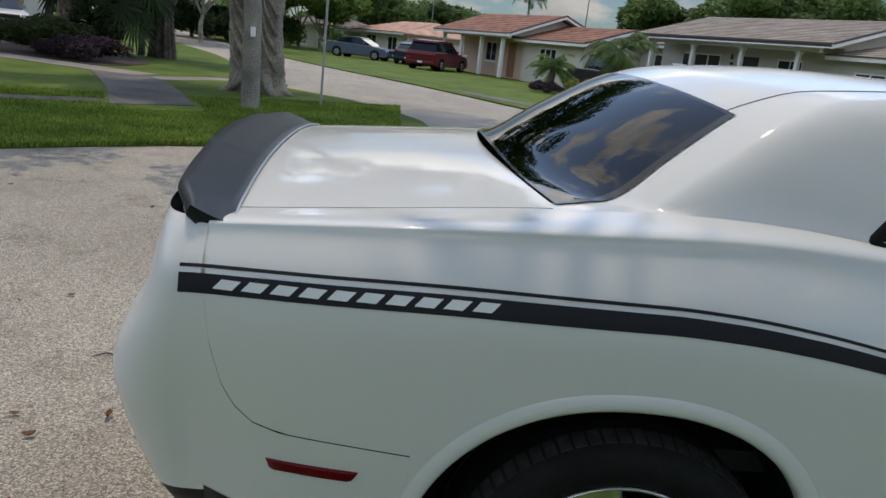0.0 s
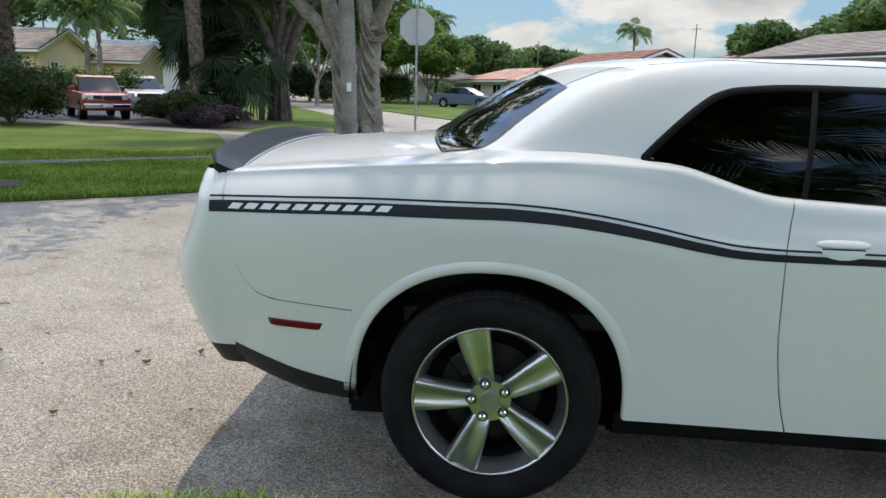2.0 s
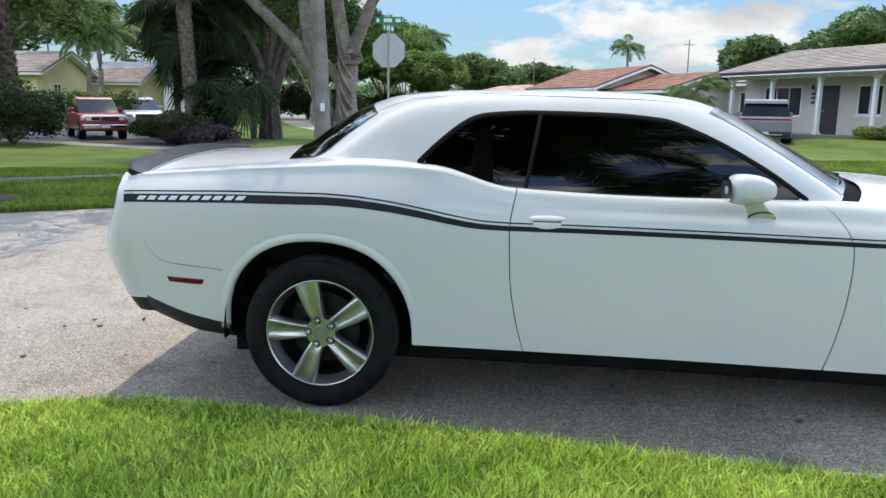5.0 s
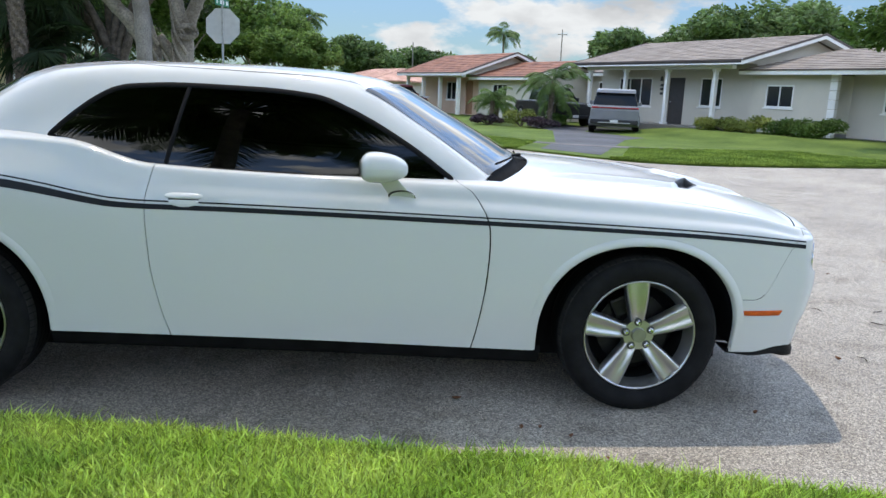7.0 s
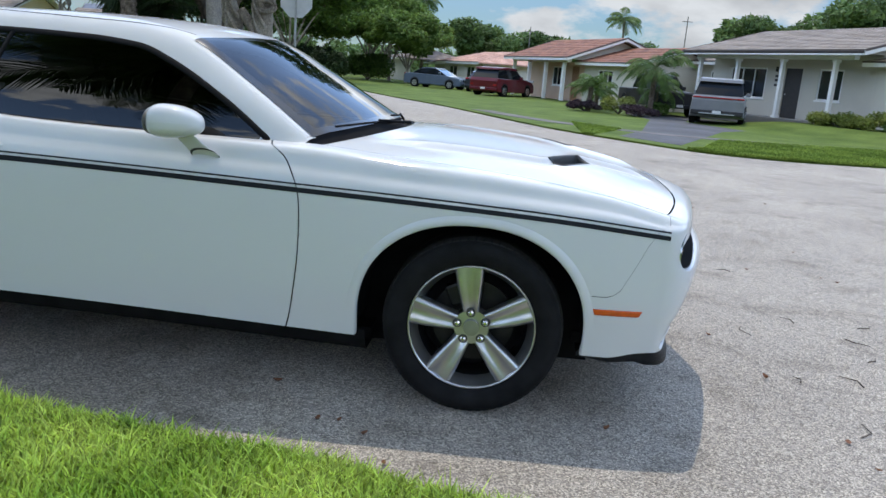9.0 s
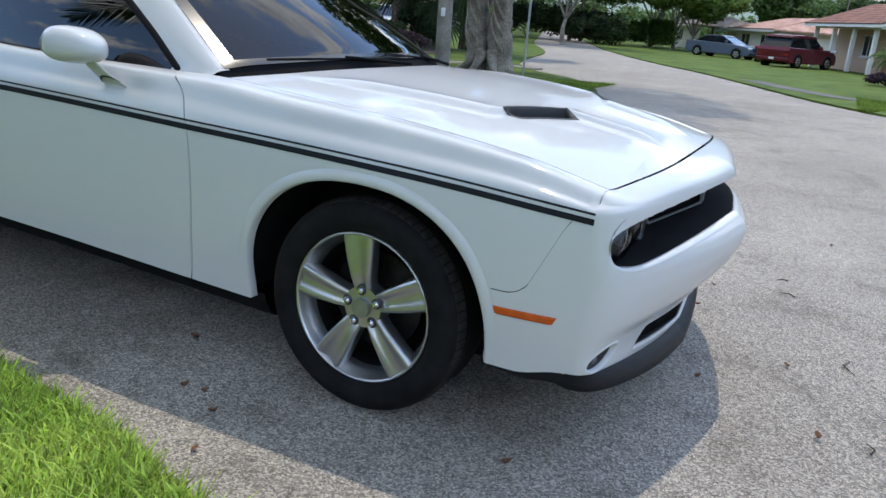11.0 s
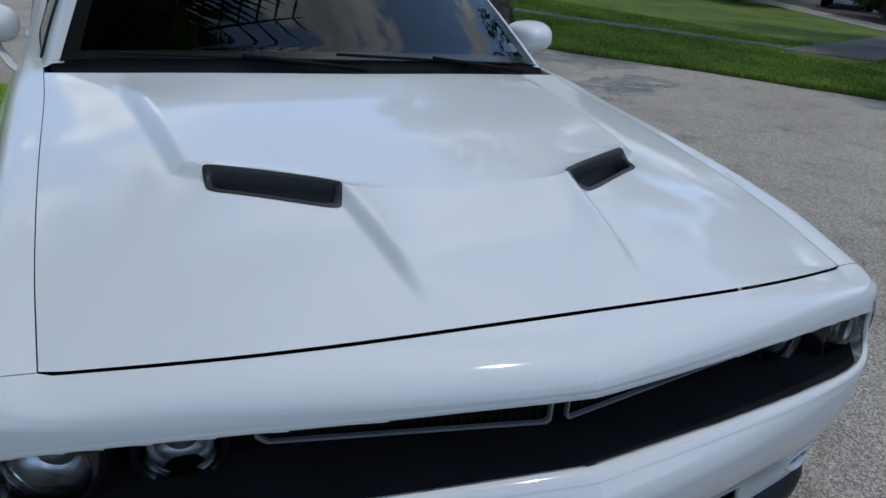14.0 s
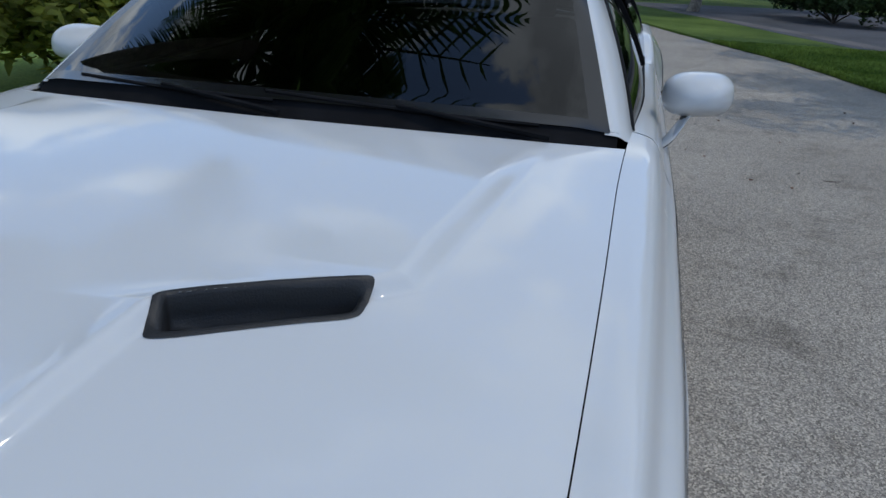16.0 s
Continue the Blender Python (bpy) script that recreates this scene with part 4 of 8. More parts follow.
    xi, xr = ax + .33 * ay**2, ax - np.interp(ax, [-.26, .12], [.15, .26]) * ay**2
    ws = (xi > 1.865) & (ay < .615 + (ax - 1.70) * .27)
    rw = (xr < .098) & (ay < .574 + (.22 - ax) * .30)
    gy = glass_y(ax, az)
    sw = (ax > .46) & (ax < 2.07) & (az > win_low(ax) - .004) & (az < win_top(ax) - .006) & (np.abs(ay - gy) < .03)
    sheet("roof", P, WHITE_PAINT, car, mask=~(ws | rw | sw))
    # panes with dark borders
    U, V = np.meshgrid(np.linspace(-1, 1, 61), np.linspace(0, 1, 50), indexing="ij")
    y = U * .7
    for _ in range(6):
        xi_ = 1.845 + (2.462 - 1.845) * V
        x = xi_ - .33 * y**2
        y = U * (.630 + (x - 1.70) * .27)
    P = np.stack([x, y, cabin_z(x, y) + .0035], -1)
    edge = np.ones((60, 49), bool)
    edge[2:-2, 2:-3] = False
    sheet("windscreen", P, FRONT_GLASS, car, mask=~edge, label="reflective tinted windscreen")
    sheet("windscreen_border", P, BLACK_GLOSS, car, mask=edge)
    y = U * .6
    for _ in range(6):
        xr_ = -.262 + (.118 + .262) * V
        x = xr_ + (.15 + .11 * V) * y**2
        y = U * (.594 + (.22 - x) * .30)
    P = np.stack([x, y, cabin_z(x, y) + .0035], -1)
    edge = np.ones((60, 49), bool)
    edge[1:-1, 1:-1] = False
    sheet("rear_window", P, REAR_GLASS, car, mask=~edge, label="black tinted rear window")
    sheet("rear_window_border", P, BLACK_GLOSS, car, mask=edge)
    # joint between roof skin and quarter
    rows = []
    for x in np.linspace(.20, 1.70, 50):
        y = float(np.interp(x, [.20, .34, .46, .55, .82, 1.2, 1.7], [.562, .558, .572, .584, .600, .602, .585]))
        rows.append([(x, -(y + d), float(cabin_z(x, y + d)) + l) for d, l in ((-.003, .0005), (0, .0016), (.003, .0005))])
    both("roof_joint", np.array(rows), BLACK_PLASTIC, car)
    # side windows with black surrounds
    xs = .44 + (WIN_X1 - .44) * (0.5 - 0.5 * np.cos(np.linspace(0, math.pi, 90)))
    rows = []
    for x in xs:
        lo, hi = float(win_low(x)), max(float(win_top(x)), float(win_low(x)) + .001)
        rows.append([(x, -(float(glass_y(x, zz)) + .001), zz) for zz in np.linspace(lo, hi, 30)])
    div = lambda zz: .905 + (zz - 1.02) * .19
    P = np.array(rows)
    ahead = (P[:-1, :-1, 0] + P[1:, 1:, 0]) / 2 > div((P[:-1, :-1, 2] + P[1:, 1:, 2]) / 2)
    panes = both("door_window", P, SIDE_GLASS, car, "dark tinted door glass", mask=ahead) + both("quarter_window", P, SIDE_GLASS, car, "dark tinted quarter glass", mask=~ahead)
    for ob in panes:
        # evenly curved glass
        ns = []
        for v in ob.data.vertices:
            n = Vector((.10 * (v.co.x - 1.2), 1.0 if v.co.y > 0 else -1.0, .36 + 1.2 * (v.co.z - 1.03)))
            ns.append(tuple(n.normalized()))
        ob.data.normals_split_custom_set_from_vertices(ns)
    loop = [(x, float(win_low(x))) for x in xs] + [(x, float(win_top(x))) for x in xs[::-1][1:-1]]
    N = len(loop)
    rows = []
    for i in range(N + 1):
        x, z = loop[i % N]
        a, b = loop[(i - 2) % N], loop[(i + 2) % N]
        tx, tz = b[0] - a[0], b[1] - a[1]
        L = math.hypot(tx, tz) or 1
        nx, nz = tz / L, -tx / L
        row = []
        for d, lift in ((.016, -.002), (.013, .006), (.002, .007), (-.007, .002), (-.009, -.004)):
            px, pz = x + nx * d, z + nz * d
            px = min(max(px, .425), 2.125)
            row.append((px, -(float(glass_y(px, pz)) + lift), pz))
        rows.append(row)
    both("window_surround", np.array(rows), TRIM_BLACK, car, "black rubber window surround")
    rows = [[(div(zz) + d, -(float(glass_y(div(zz), zz)) + l), zz) for d, l in ((-.009, .0), (-.008, .005), (.008, .005), (.009, .0))] for zz in np.linspace(1.02, 1.345, 12)]
    both("window_divider", np.array(rows), TRIM_BLACK, car)
    # cowl and wipers
    ys = np.linspace(-.80, .80, 50)
    P = np.array([[(front_base(y) - .012, y, float(cabin_z(front_base(y) - .012, y)) + .001), (front_base(y) + .02, y, float(deck_z(hood_rear(y), y)) - .022), (hood_rear(y) + .004, y, float(deck_z(hood_rear(y), y)) - .018)] for y in ys])
    sheet("cowl", P, DARK_VOID, car, flip=True, label="black plastic cowl")
    for y0, y1, r0 in ((.02, -.62, .06), (.62, -.02, .06)):
        bm = bmesh.new()
        pts = []
        for t in np.linspace(0, 1, 9):
            y = y0 + (y1 - y0) * t
            x = front_base(y) + .016 - .045 * t
            pts.append(Vector((x, y, float(cabin_z(min(x, front_base(y) - .001), y)) + .006)))
        tube(bm, pts[0] + Vector((.04, .03, -.02)), pts[4] + Vector((0, 0, .006)), .008, .005, 6)
        wiper = part("wiper", bm, DARK_VOID, car, "black wiper arm and blade")
        rows = [[tuple(q + Vector((.005 * math.cos(a), 0, .005 * math.sin(a) - .002))) for a in np.linspace(0, 2 * math.pi, 7)] for q in pts]
        sheet("blade", np.array(rows), DARK_VOID, wiper)
    # door mirrors
    for sgn in (-1, 1):
        rows = []
        for t in np.linspace(0, math.pi, 22):
            row = []
            for a in np.linspace(0, 2 * math.pi, 33):
                e = .72
                ca, sa = math.cos(a), math.sin(a)
                ca, sa = math.copysign(abs(ca) ** e, ca), math.copysign(abs(sa) ** e, sa)
                st = math.sin(t) ** .8
                ex, ey, ez = math.cos(t), st * ca, st * sa * (1.0 if sa > 0 else .82)
                # blunt at the glass, egg-shaped ahead
                px = 1.795 + (.112 if ex > 0 else .082) * (abs(ex) ** (1.0 if ex > 0 else .7)) * (1 if ex > 0 else -1)
                f = 1 - .12 * ex
                row.append((px, sgn * (1.005 + .098 * ey * f), 1.053 + .068 * ez * f + .006 * ey))
            rows.append(row)
        mirror = sheet("door_mirror", np.array(rows), WHITE_PAINT, car, flip=sgn > 0, label="white egg-shaped door mirror")
        rows = []
        for t in np.linspace(0, 1, 10):
            c = Vector((1.825 + .062 * t, sgn * (.985 - .055 * t), 1.01 - .078 * t))
            rr = .034 + .006 * abs(t - .4) + .009 * t
            rows.append([tuple(c + Vector((math.cos(a) * rr * 1.1, math.sin(a) * rr * .6 * sgn, math.sin(a) * rr * .55))) for a in np.linspace(0, 2 * math.pi, 21)])
        sheet("mirror_stalk", np.array(rows), WHITE_PAINT, mirror)
        rows = []
        for t in (0.93, 1.02):
            c = Vector((1.825 + .062 * t, sgn * (.985 - .055 * t), 1.01 - .078 * t))
            rr = .0495
            rows.append([tuple(c + Vector((math.cos(a) * rr * 1.1, math.sin(a) * rr * .6 * sgn, math.sin(a) * rr * .55))) for a in np.linspace(0, 2 * math.pi, 25)])
        sheet("stalk_gasket", np.array(rows), BLACK_PLASTIC, mirror)
        rows = [[(1.7145 if r else 1.7135, sgn * (1.005 + .082 * r * math.cos(a)), 1.056 + .050 * r * math.sin(a)) for r in (0, 1)] for a in np.linspace(0, 2 * math.pi, 25)]
        sheet("mirror_glass", np.array(rows), CHROME, mirror)
    # door handles: a pull, a white cup and a black strip for its shadow
    rows = []
    for x in np.linspace(.925, 1.075, 14):
        e = 1 - (2 * (x - 1.0) / .155) ** 4
        zc = .906
        rows.append([(x, -(side_y(x, zc + dz * (.35 + .65 * e))[0] + l * e + .0005), zc + dz * (.35 + .65 * e)) for dz, l in ((.015, 0), (.011, .009), (0, .012), (-.006, .011), (-.009, .001))])
    both("door_handle", np.array(rows), WHITE_PAINT, car)
    rows = []
    for x in np.linspace(.94, 1.06, 14):
        e = max(0, 1 - (2 * (x - 1.0) / .122) ** 2) ** .5
        rows.append([(x, -(side_y(x, .895)[0] + .0015), .897), (x, -(side_y(x, .89)[0] + .0015), .8935 - .010 * e * .4)])
    both("handle_shadow", np.array(rows), BLACK_GLOSS, car)
    rows = []
    for x in np.linspace(.935, 1.065, 18):
        e = max(0, 1 - (2 * (x - 1.0) / .131) ** 2) ** .5
        rows.append([(x, -(side_y(x, .893 - .028 * e * f)[0] + l * e + .0008), .893 - .028 * e * f) for f, l in ((0, .002), (.3, .004), (.7, .004), (1, .0025))])
    both("handle_cup", np.array(rows), WHITE_PAINT, car)
    # spoiler
    rows = []
    for y in np.linspace(-.840, .840, 71):
        a = abs(y) / .840
        base = float(deck_z(-.84, min(abs(y), .755))) - (.0 if abs(y) < .755 else (abs(y) - .755) * .22)
        endf = float(sstep(.86, 1.0, a))
        trail = 1.128 - .036 * a**2 - .020 * endf
        xf = -.815 - .02 * (1 - a**2) + .0
        xb_ = -.930 - .065 * (1 - a**2) + .03 * endf
        notch = .006 * float(sstep(.36, .34, abs(y)))
        row = [(xf, y, base - .006), (xf - .003, y, base + .006)]
        for t in (.2, .4, .6, .8, .95):
            row.append((xf + (xb_ - xf) * t, y, base + .006 + (trail + notch - base) * (t ** 1.45)))
        row += [(xb_, y, trail + notch - .004), (xb_ - .004, y, trail + notch - .016), (xb_ + .008, y, base + .004), (xb_ + .02, y, base - .006)]
        rows.append(row)
    P = np.array(rows)
    cap = []
    for k in (0, -1):
        row = P[k]
        cap.append(np.array([[row[i] for i in range(len(row))], [(min(max(p[0], row[-1][0] + .015), row[0][0] - .01), p[1] * .99, row[0][2] - .006) for p in row]]))
    join_sheets("boot_spoiler", [(P, True, None), (cap[0], False, None), (cap[1], True, None)], SPOILER_GREY, car, "satin dark grey boot spoiler")
    # thin silver tube in place of the highlight along its front edge
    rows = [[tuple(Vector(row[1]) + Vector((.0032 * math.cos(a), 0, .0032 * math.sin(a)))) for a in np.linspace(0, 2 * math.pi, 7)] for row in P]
    sheet("spoiler_edge_highlight", np.array(rows), SATIN_SILVER, car, label="thin silver tube standing in for the highlight on the spoiler's edge")
    # headlamps
    for sgn in (-1, 1):
        for y, r in ((.797, .076), (.612, .066)):
            z = .706 if y > .7 else .702
            x = 3.672 if y > .7 else 3.690
            tw = sgn * np.interp(y, [.6, .8], [6, 24])
            m = pose(x, sgn * y, z, 0, 90, 0)
            m = Matrix.Translation((x, sgn * y, z)) @ pose(0, 0, 0, 0, 0, tw) @ pose(0, 0, 0, 0, 90, 0)
            prof = [(-.05, r * .25), (-.045, r * .55), (-.03, r * .76), (-.008, r * .86), (.003, r * .90)]
            P = np.array([[tuple(m @ Vector((q * math.cos(a), q * math.sin(a), d))) for d, q in prof] for a in np.linspace(0, 2 * math.pi, 41)])
            lamp = sheet("headlamp", P, LAMP_BOWL, car, label="round headlamp in a black ring")
            P = np.array([[tuple(m @ Vector((q * math.cos(a), q * math.sin(a), d))) for d, q in ((.004, r * .90), (.016, r * .97), (.010, r * 1.12), (-.05, r * 1.16))] for a in np.linspace(0, 2 * math.pi, 41)])
            sheet("lamp_ring", P, BLACK_GLOSS, lamp)
            P = np.array([[tuple(m @ Vector((q * math.cos(a), q * math.sin(a), d))) for d, q in ((-.002, r * .74), (.007, r * .80), (.008, r * .88), (.002, r * .93))] for a in np.linspace(0, 2 * math.pi, 41)])
            sheet("lamp_bezel", P, CHROME, lamp, label="bright metal lamp bezel")
            P = np.array([[tuple(m @ Vector((q * math.cos(a), q * math.sin(a), d))) for d, q in ((-.034, 0), (-.012, r * .22), (-.028, r * .42))] for a in np.linspace(0, 2 * math.pi, 29)])
            sheet("lamp_projector", P, ALLOY_DARK, lamp)
            P = np.array([[tuple(m @ Vector((q * math.cos(a), q * math.sin(a), d))) for d, q in ((.052 if y > .7 else .022, 0), (.048 if y > .7 else .020, r * .35), (.036 if y > .7 else .016, r * .65), (.020 if y > .7 else .008, r * .90), (.0, r * (1.06 if y > .7 else .94)))] for a in np.linspace(0, 2 * math.pi, 29)])
            sheet("lamp_lens", P, CLEAR_GLASS, lamp)
            # silver half ring added in place of the sky's gleam on the lens edge
            if y > .7:
                P = np.array([[tuple(m @ Vector((r * 1.04 * math.cos(a), r * 1.04 * math.sin(a), d))) for d in (-.03, .03, .064)] for a in sgn * np.linspace(.35, 2.8, 26)])
                sheet("lamp_gleam", P, LAMP_BOWL, lamp, label="silver half ring standing in for the sky's gleam on the lamp glass")
    # two framed grille inserts
    for sgn in (-1, 1):
        loop = [(.022, .690), (.485, .690), (.502, .702), (.502, .760), (.49, .772), (.022, .772), (.015, .765), (.015, .697)]
        n_ = len(loop)
        V, F = [], []
        for y, z in loop:
            cy, cz = .26, .732
            for k, (sy, sz) in enumerate(((0, 0), (.0046, .0046))):
                yy = y + (sy if y < cy else -sy) * (1 if k else 0)
                zz = z + (sz if z < cz else -sz) * (1 if k else 0)
                x = 3.799 - .185 * yy
                V += [(x, sgn * yy, zz), (x - .009, sgn * yy, zz)]
        for i in range(n_):
            a, b = 4 * i, 4 * ((i + 1) % n_)
            F += [(a, b, b + 2, a + 2), (a, a + 1, b + 1, b), (a + 2, b + 2, b + 3, a + 3)]
        mesh_ob("grille_frame", V, F, SATIN_SILVER, car, False, "thin chrome grille frame")
        bm = bmesh.new()
        for k in range(28):
            y = .03 + k * .0168
            box(bm, (3.776 - .185 * y, sgn * y - .0015, .692), (3.782 - .185 * y, sgn * y + .0015, .770))
        for k in range(5):
            z = .702 + k * .0145
            for j in range(10):
                y = .03 + j * .045
                x0 = 3.779 - .185 * (y + .0225)
                box(bm, (x0 - .003, min(sgn * y, sgn * (y + .045)), z - .0012), (x0 + .003, max(sgn * y, sgn * (y + .045)), z + .0012))
        part("grille_mesh", bm, DARK_VOID, car)
    # plain bars in place of the nameplate on the grille
    for k in range(10):
        y = -.46 + k * .021
        bm = bmesh.new()
        x = 3.801 - .185 * abs(y + .0075)
        box(bm, (x - .002, y, .752), (x + .002, y + .015, .763))
        part("nameplate_bar", bm, LETTER, car)
    # lower intake
    P = np.array([[(nose_at(y, z) - .05, y, z) for z in np.linspace(.215, .42, 7)] for y in np.linspace(-.62, .62, 40)])
    sheet("intake_back", P, DARK_VOID, car)
    bm = bmesh.new()
    for k in range(58):
        y = -.556 + k * .0195
        x = nose_at(y, .30) - .03
        box(bm, (x - .003, y - .002, float(intake_low(y))), (x + .003, y + .002, float(intake_top(y))))
    for dz in (.016, .032, .048, .064, .080, .096, .112):
        for k in range(23):
            y = -.5555 + k * .0483
            z = float(intake_low(y + .024)) + dz
            x = nose_at(y + .024, z) - .029
            box(bm, (x - .003, y, z - .0018), (x + .003, y + .0483, z + .0018))
    part("intake_mesh", bm, DARK_VOID, car, "black mesh in the lower intake")
    for sgn in (-1, 1):
        rows = []
        for a in np.linspace(0, 2 * math.pi, 41):
            row = []
            for g, d in ((1.26, .0006), (1.10, .005), (1.0, .003), (.93, -.012), (.88, -.03)):
                y = .800 + .060 * g * math.cos(a)
                z = .352 + .036 * g * math.sin(a) - (y - .800) * .20
                row.append((nose_at(y, z) + d, sgn * y, z))
            rows.append(row)
        fogm = sheet("fog_lamp_pocket", np.array(rows), WHITE_PAINT, car, flip=sgn < 0)
        rows = []
        for a in np.linspace(0, 2 * math.pi, 33):
            row = []
            for r in (0.0, .5, 1.0):
                y = .800 + .0575 * r * math.cos(a)
                z = .352 + .0345 * r * math.sin(a) - (y - .800) * .20
                row.append((nose_at(y, z) - .012 - .014 * (1 - r), sgn * y, z))
            rows.append(row)
        sheet("fog_bezel", np.array(rows), BLACK_PLASTIC, fogm, flip=sgn < 0)
        cx_ = nose_at(.822, .350) - .012
        rows = [[(cx_ + d, sgn * (.822 + r * math.cos(a)), .350 + r * .9 * math.sin(a)) for d, r in ((.010, 0), (.008, .009), (0, .015))] for a in np.linspace(0, 2 * math.pi, 25)]
        sheet("fog_lamp", np.array(rows), FOG_GLASS, fogm, flip=sgn < 0)
    # chin lip
    grid = []
    for sx in np.linspace(3.36, NOSE_S, 8)[:-1]:
        zb = float(interp(sx, BX, BODY[0][1])) + .004 + .036 * float(sstep(3.46, 3.62, sx))
        w = side_y(sx, zb + .004)[0]
        d = float(np.interp(sx, [3.36, NOSE_S], [.012, .048]))
        grid.append([(sx, -(w - .008), zb + .012), (sx, -(w - .006), zb), (sx, -(w - .008), zb - d * .6), (sx, -(w - .018), zb - d), (sx, -(w - .15), zb - d + .01)])
    for a in np.linspace(0, math.pi / 2, 26):
        p0 = nose(np.array(a), np.array(.30))
        zb = float(chin_z(float(p0[1])))
        p = nose(np.array(a), np.array(zb))
        tx, ty = float(p[0]), float(p[1])
        u = math.sin(a)
        d = float(np.interp(abs(ty), [0, .5, .75, .9], [.062, .066, .060, .050]))
        grid.append([(tx + .002 * u + .001, ty * 1.002, zb + .002), (tx + .012 * u + .002, ty * .995, zb - .004), (tx + .036 * u + .003, ty * .995, zb - d * .5), (tx + .040 * u + .002, ty * .99, zb - d), (tx - .12, ty * .85, zb - d + .006)])
    both("chin_lip", np.array(grid), LIP_GREY, car, label="grey plastic chin lip")
    # cabin
    bm = bmesh.new()
    box(bm, (-.30, -.74, .55), (2.3, .74, .60)); box(bm, (1.95, -.72, .60), (2.35, .72, .93), .05); box(bm, (-.33, -.62, .60), (-.02, .62, .98), .05)
    part("cabin_tub", bm, CABIN, car)
    for yy in (-.37, .37):
        for xx in (1.02, .20):
            bm = bmesh.new()
            box(bm, (xx - .05, yy - .24, .60), (xx + .45, yy + .24, .75), .05)
            box(bm, (-.08, -.23, 0), (.08, .23, .52 if xx > .5 else .30), .06, pose(xx - .05, yy, .68, 0, -18, 0))
            if xx > .5:
                box(bm, (-.05, -.11, 0), (.05, .11, .14), .04, pose(xx - .22, yy, 1.15, 0, -10, 0))
            part("seat", bm, CABIN, car, "black seat behind tinted glass", smooth=False)
    build_wheel(car, 0, -.913, 0, -33)
    build_wheel(car, 2.946, -.913, 0, -24)
    build_wheel(car, 0, .913, 180, 0)
    build_wheel(car, 2.946, .913, 180, 0)


finish_coupe(CAR)


# ---------------------------------------------------------------- ground
def slab(name, pts, z0, z1, material, label, category, kind="structure", round_edge=0.0, parent=None):
    """A flat slab with upright edges from its outline."""
    bm = bmesh.new()
    vs = [bm.verts.new((x, y, z1)) for x, y in pts]
    f = bm.faces.new(vs)
    if f.normal.z < 0:
        f.normal_flip()
    bm.normal_update()
    if bm.faces[:][0].normal.z < 0:
        bmesh.ops.reverse_faces(bm, faces=bm.faces[:])
    r = bmesh.ops.extrude_face_region(bm, geom=bm.faces[:])
    vv = [e for e in r["geom"] if isinstance(e, bmesh.types.BMVert)]
    bmesh.ops.translate(bm, verts=vv, vec=(0, 0, z0 - z1))
    bmesh.ops.recalc_face_normals(bm, faces=bm.faces[:])
    bmesh.ops.triangulate(bm, faces=bm.faces[:])
    ob = part(name, bm, material, parent)
    if parent is None:
        tagged(ob, label, category, "", kind)
    return ob


def smooth_line(pts, n=6, wobble=0.0, seed=1):
    """A rounded line through the places, with a ragged edge where wobble is given."""
    rng = random.Random(seed)
    P = [Vector((*p, 0)) for p in pts]
    P = [2 * P[0] - P[1]] + P + [2 * P[-1] - P[-2]]
    out = []
    for i in range(1, len(P) - 2):
        a, b, c, d = P[i - 1 : i + 3]
        k = max(n, int((c - b).length / 0.25)) if wobble and (c - b).length < 20 else n
        for j in range(k):
            t = j / k
            q = 0.5 * (2 * b + (c - a) * t + (2 * a - 5 * b + 4 * c - d) * t * t + (3 * b - a - 3 * c + d) * t**3)
            out.append((q.x + rng.uniform(-1, 1) * wobble, q.y + rng.uniform(-1, 1) * wobble))
    out.append((P[-2].x, P[-2].y))
    return out


NEAR_EDGE = [(-70, -23), (-20, -7.2), (-8, -3.3), (-3, -1.62), (-1.13, -1.2), (-.5, -1.14), (.46, -1.27), (1.4, -1.39), (2.54, -1.56), (3.12, -1.69), (5, -2.15), (9, -3.3), (30, -9.5), (80, -24)]
CORNER_EDGE = [(-70, -17), (-30, -3.6), (-14.4, 1.5), (-9.4, 3.3), (-6.3, 4.1), (-4.4, 5.2), (-3.0, 6.45), (-1.4, 7.6), (-.35, 8.5), (.1, 10.4), (-.15, 12.4), (-1.5, 15.1), (-3.4, 17.0), (-5.2, 21), (-7.8, 30.3), (-13, 42.6), (-18.8, 58.6), (-40, 118)]
HOUSE_EDGE = [(90, 36), (40, 21.5), (13.2, 13.5), (10.4, 12.7), (8.5, 12.4), (6.9, 12.9), (5.4, 14.6), (4.0, 16.6), (2.8, 19), (0, 25.2), (-3.7, 32), (-7.75, 41), (-12, 52), (-36, 118)]
LAWN_Z = 0.045

bm = bmesh.new()
bmesh.ops.create_grid(bm, x_segments=1, y_segments=1, size=700)
bmesh.ops.translate(bm, verts=bm.verts[:], vec=(0, 0, -0.05))
tagged(part("ground", bm, LAWN), "open grassy ground that runs to the horizon", "ground", "", "structure")
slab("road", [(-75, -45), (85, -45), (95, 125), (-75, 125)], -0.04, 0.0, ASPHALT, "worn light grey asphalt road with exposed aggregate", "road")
near = smooth_line(NEAR_EDGE, 5, 0.018, 3)
slab("lawn_verge", near + [(80, -60), (-70, -60)], -0.02, LAWN_Z - .012, VERGE_LIT, "mown green lawn verge beside the road", "lawn")
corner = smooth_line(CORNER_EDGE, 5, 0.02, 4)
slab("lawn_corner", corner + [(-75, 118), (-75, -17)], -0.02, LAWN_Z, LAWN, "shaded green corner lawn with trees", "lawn")
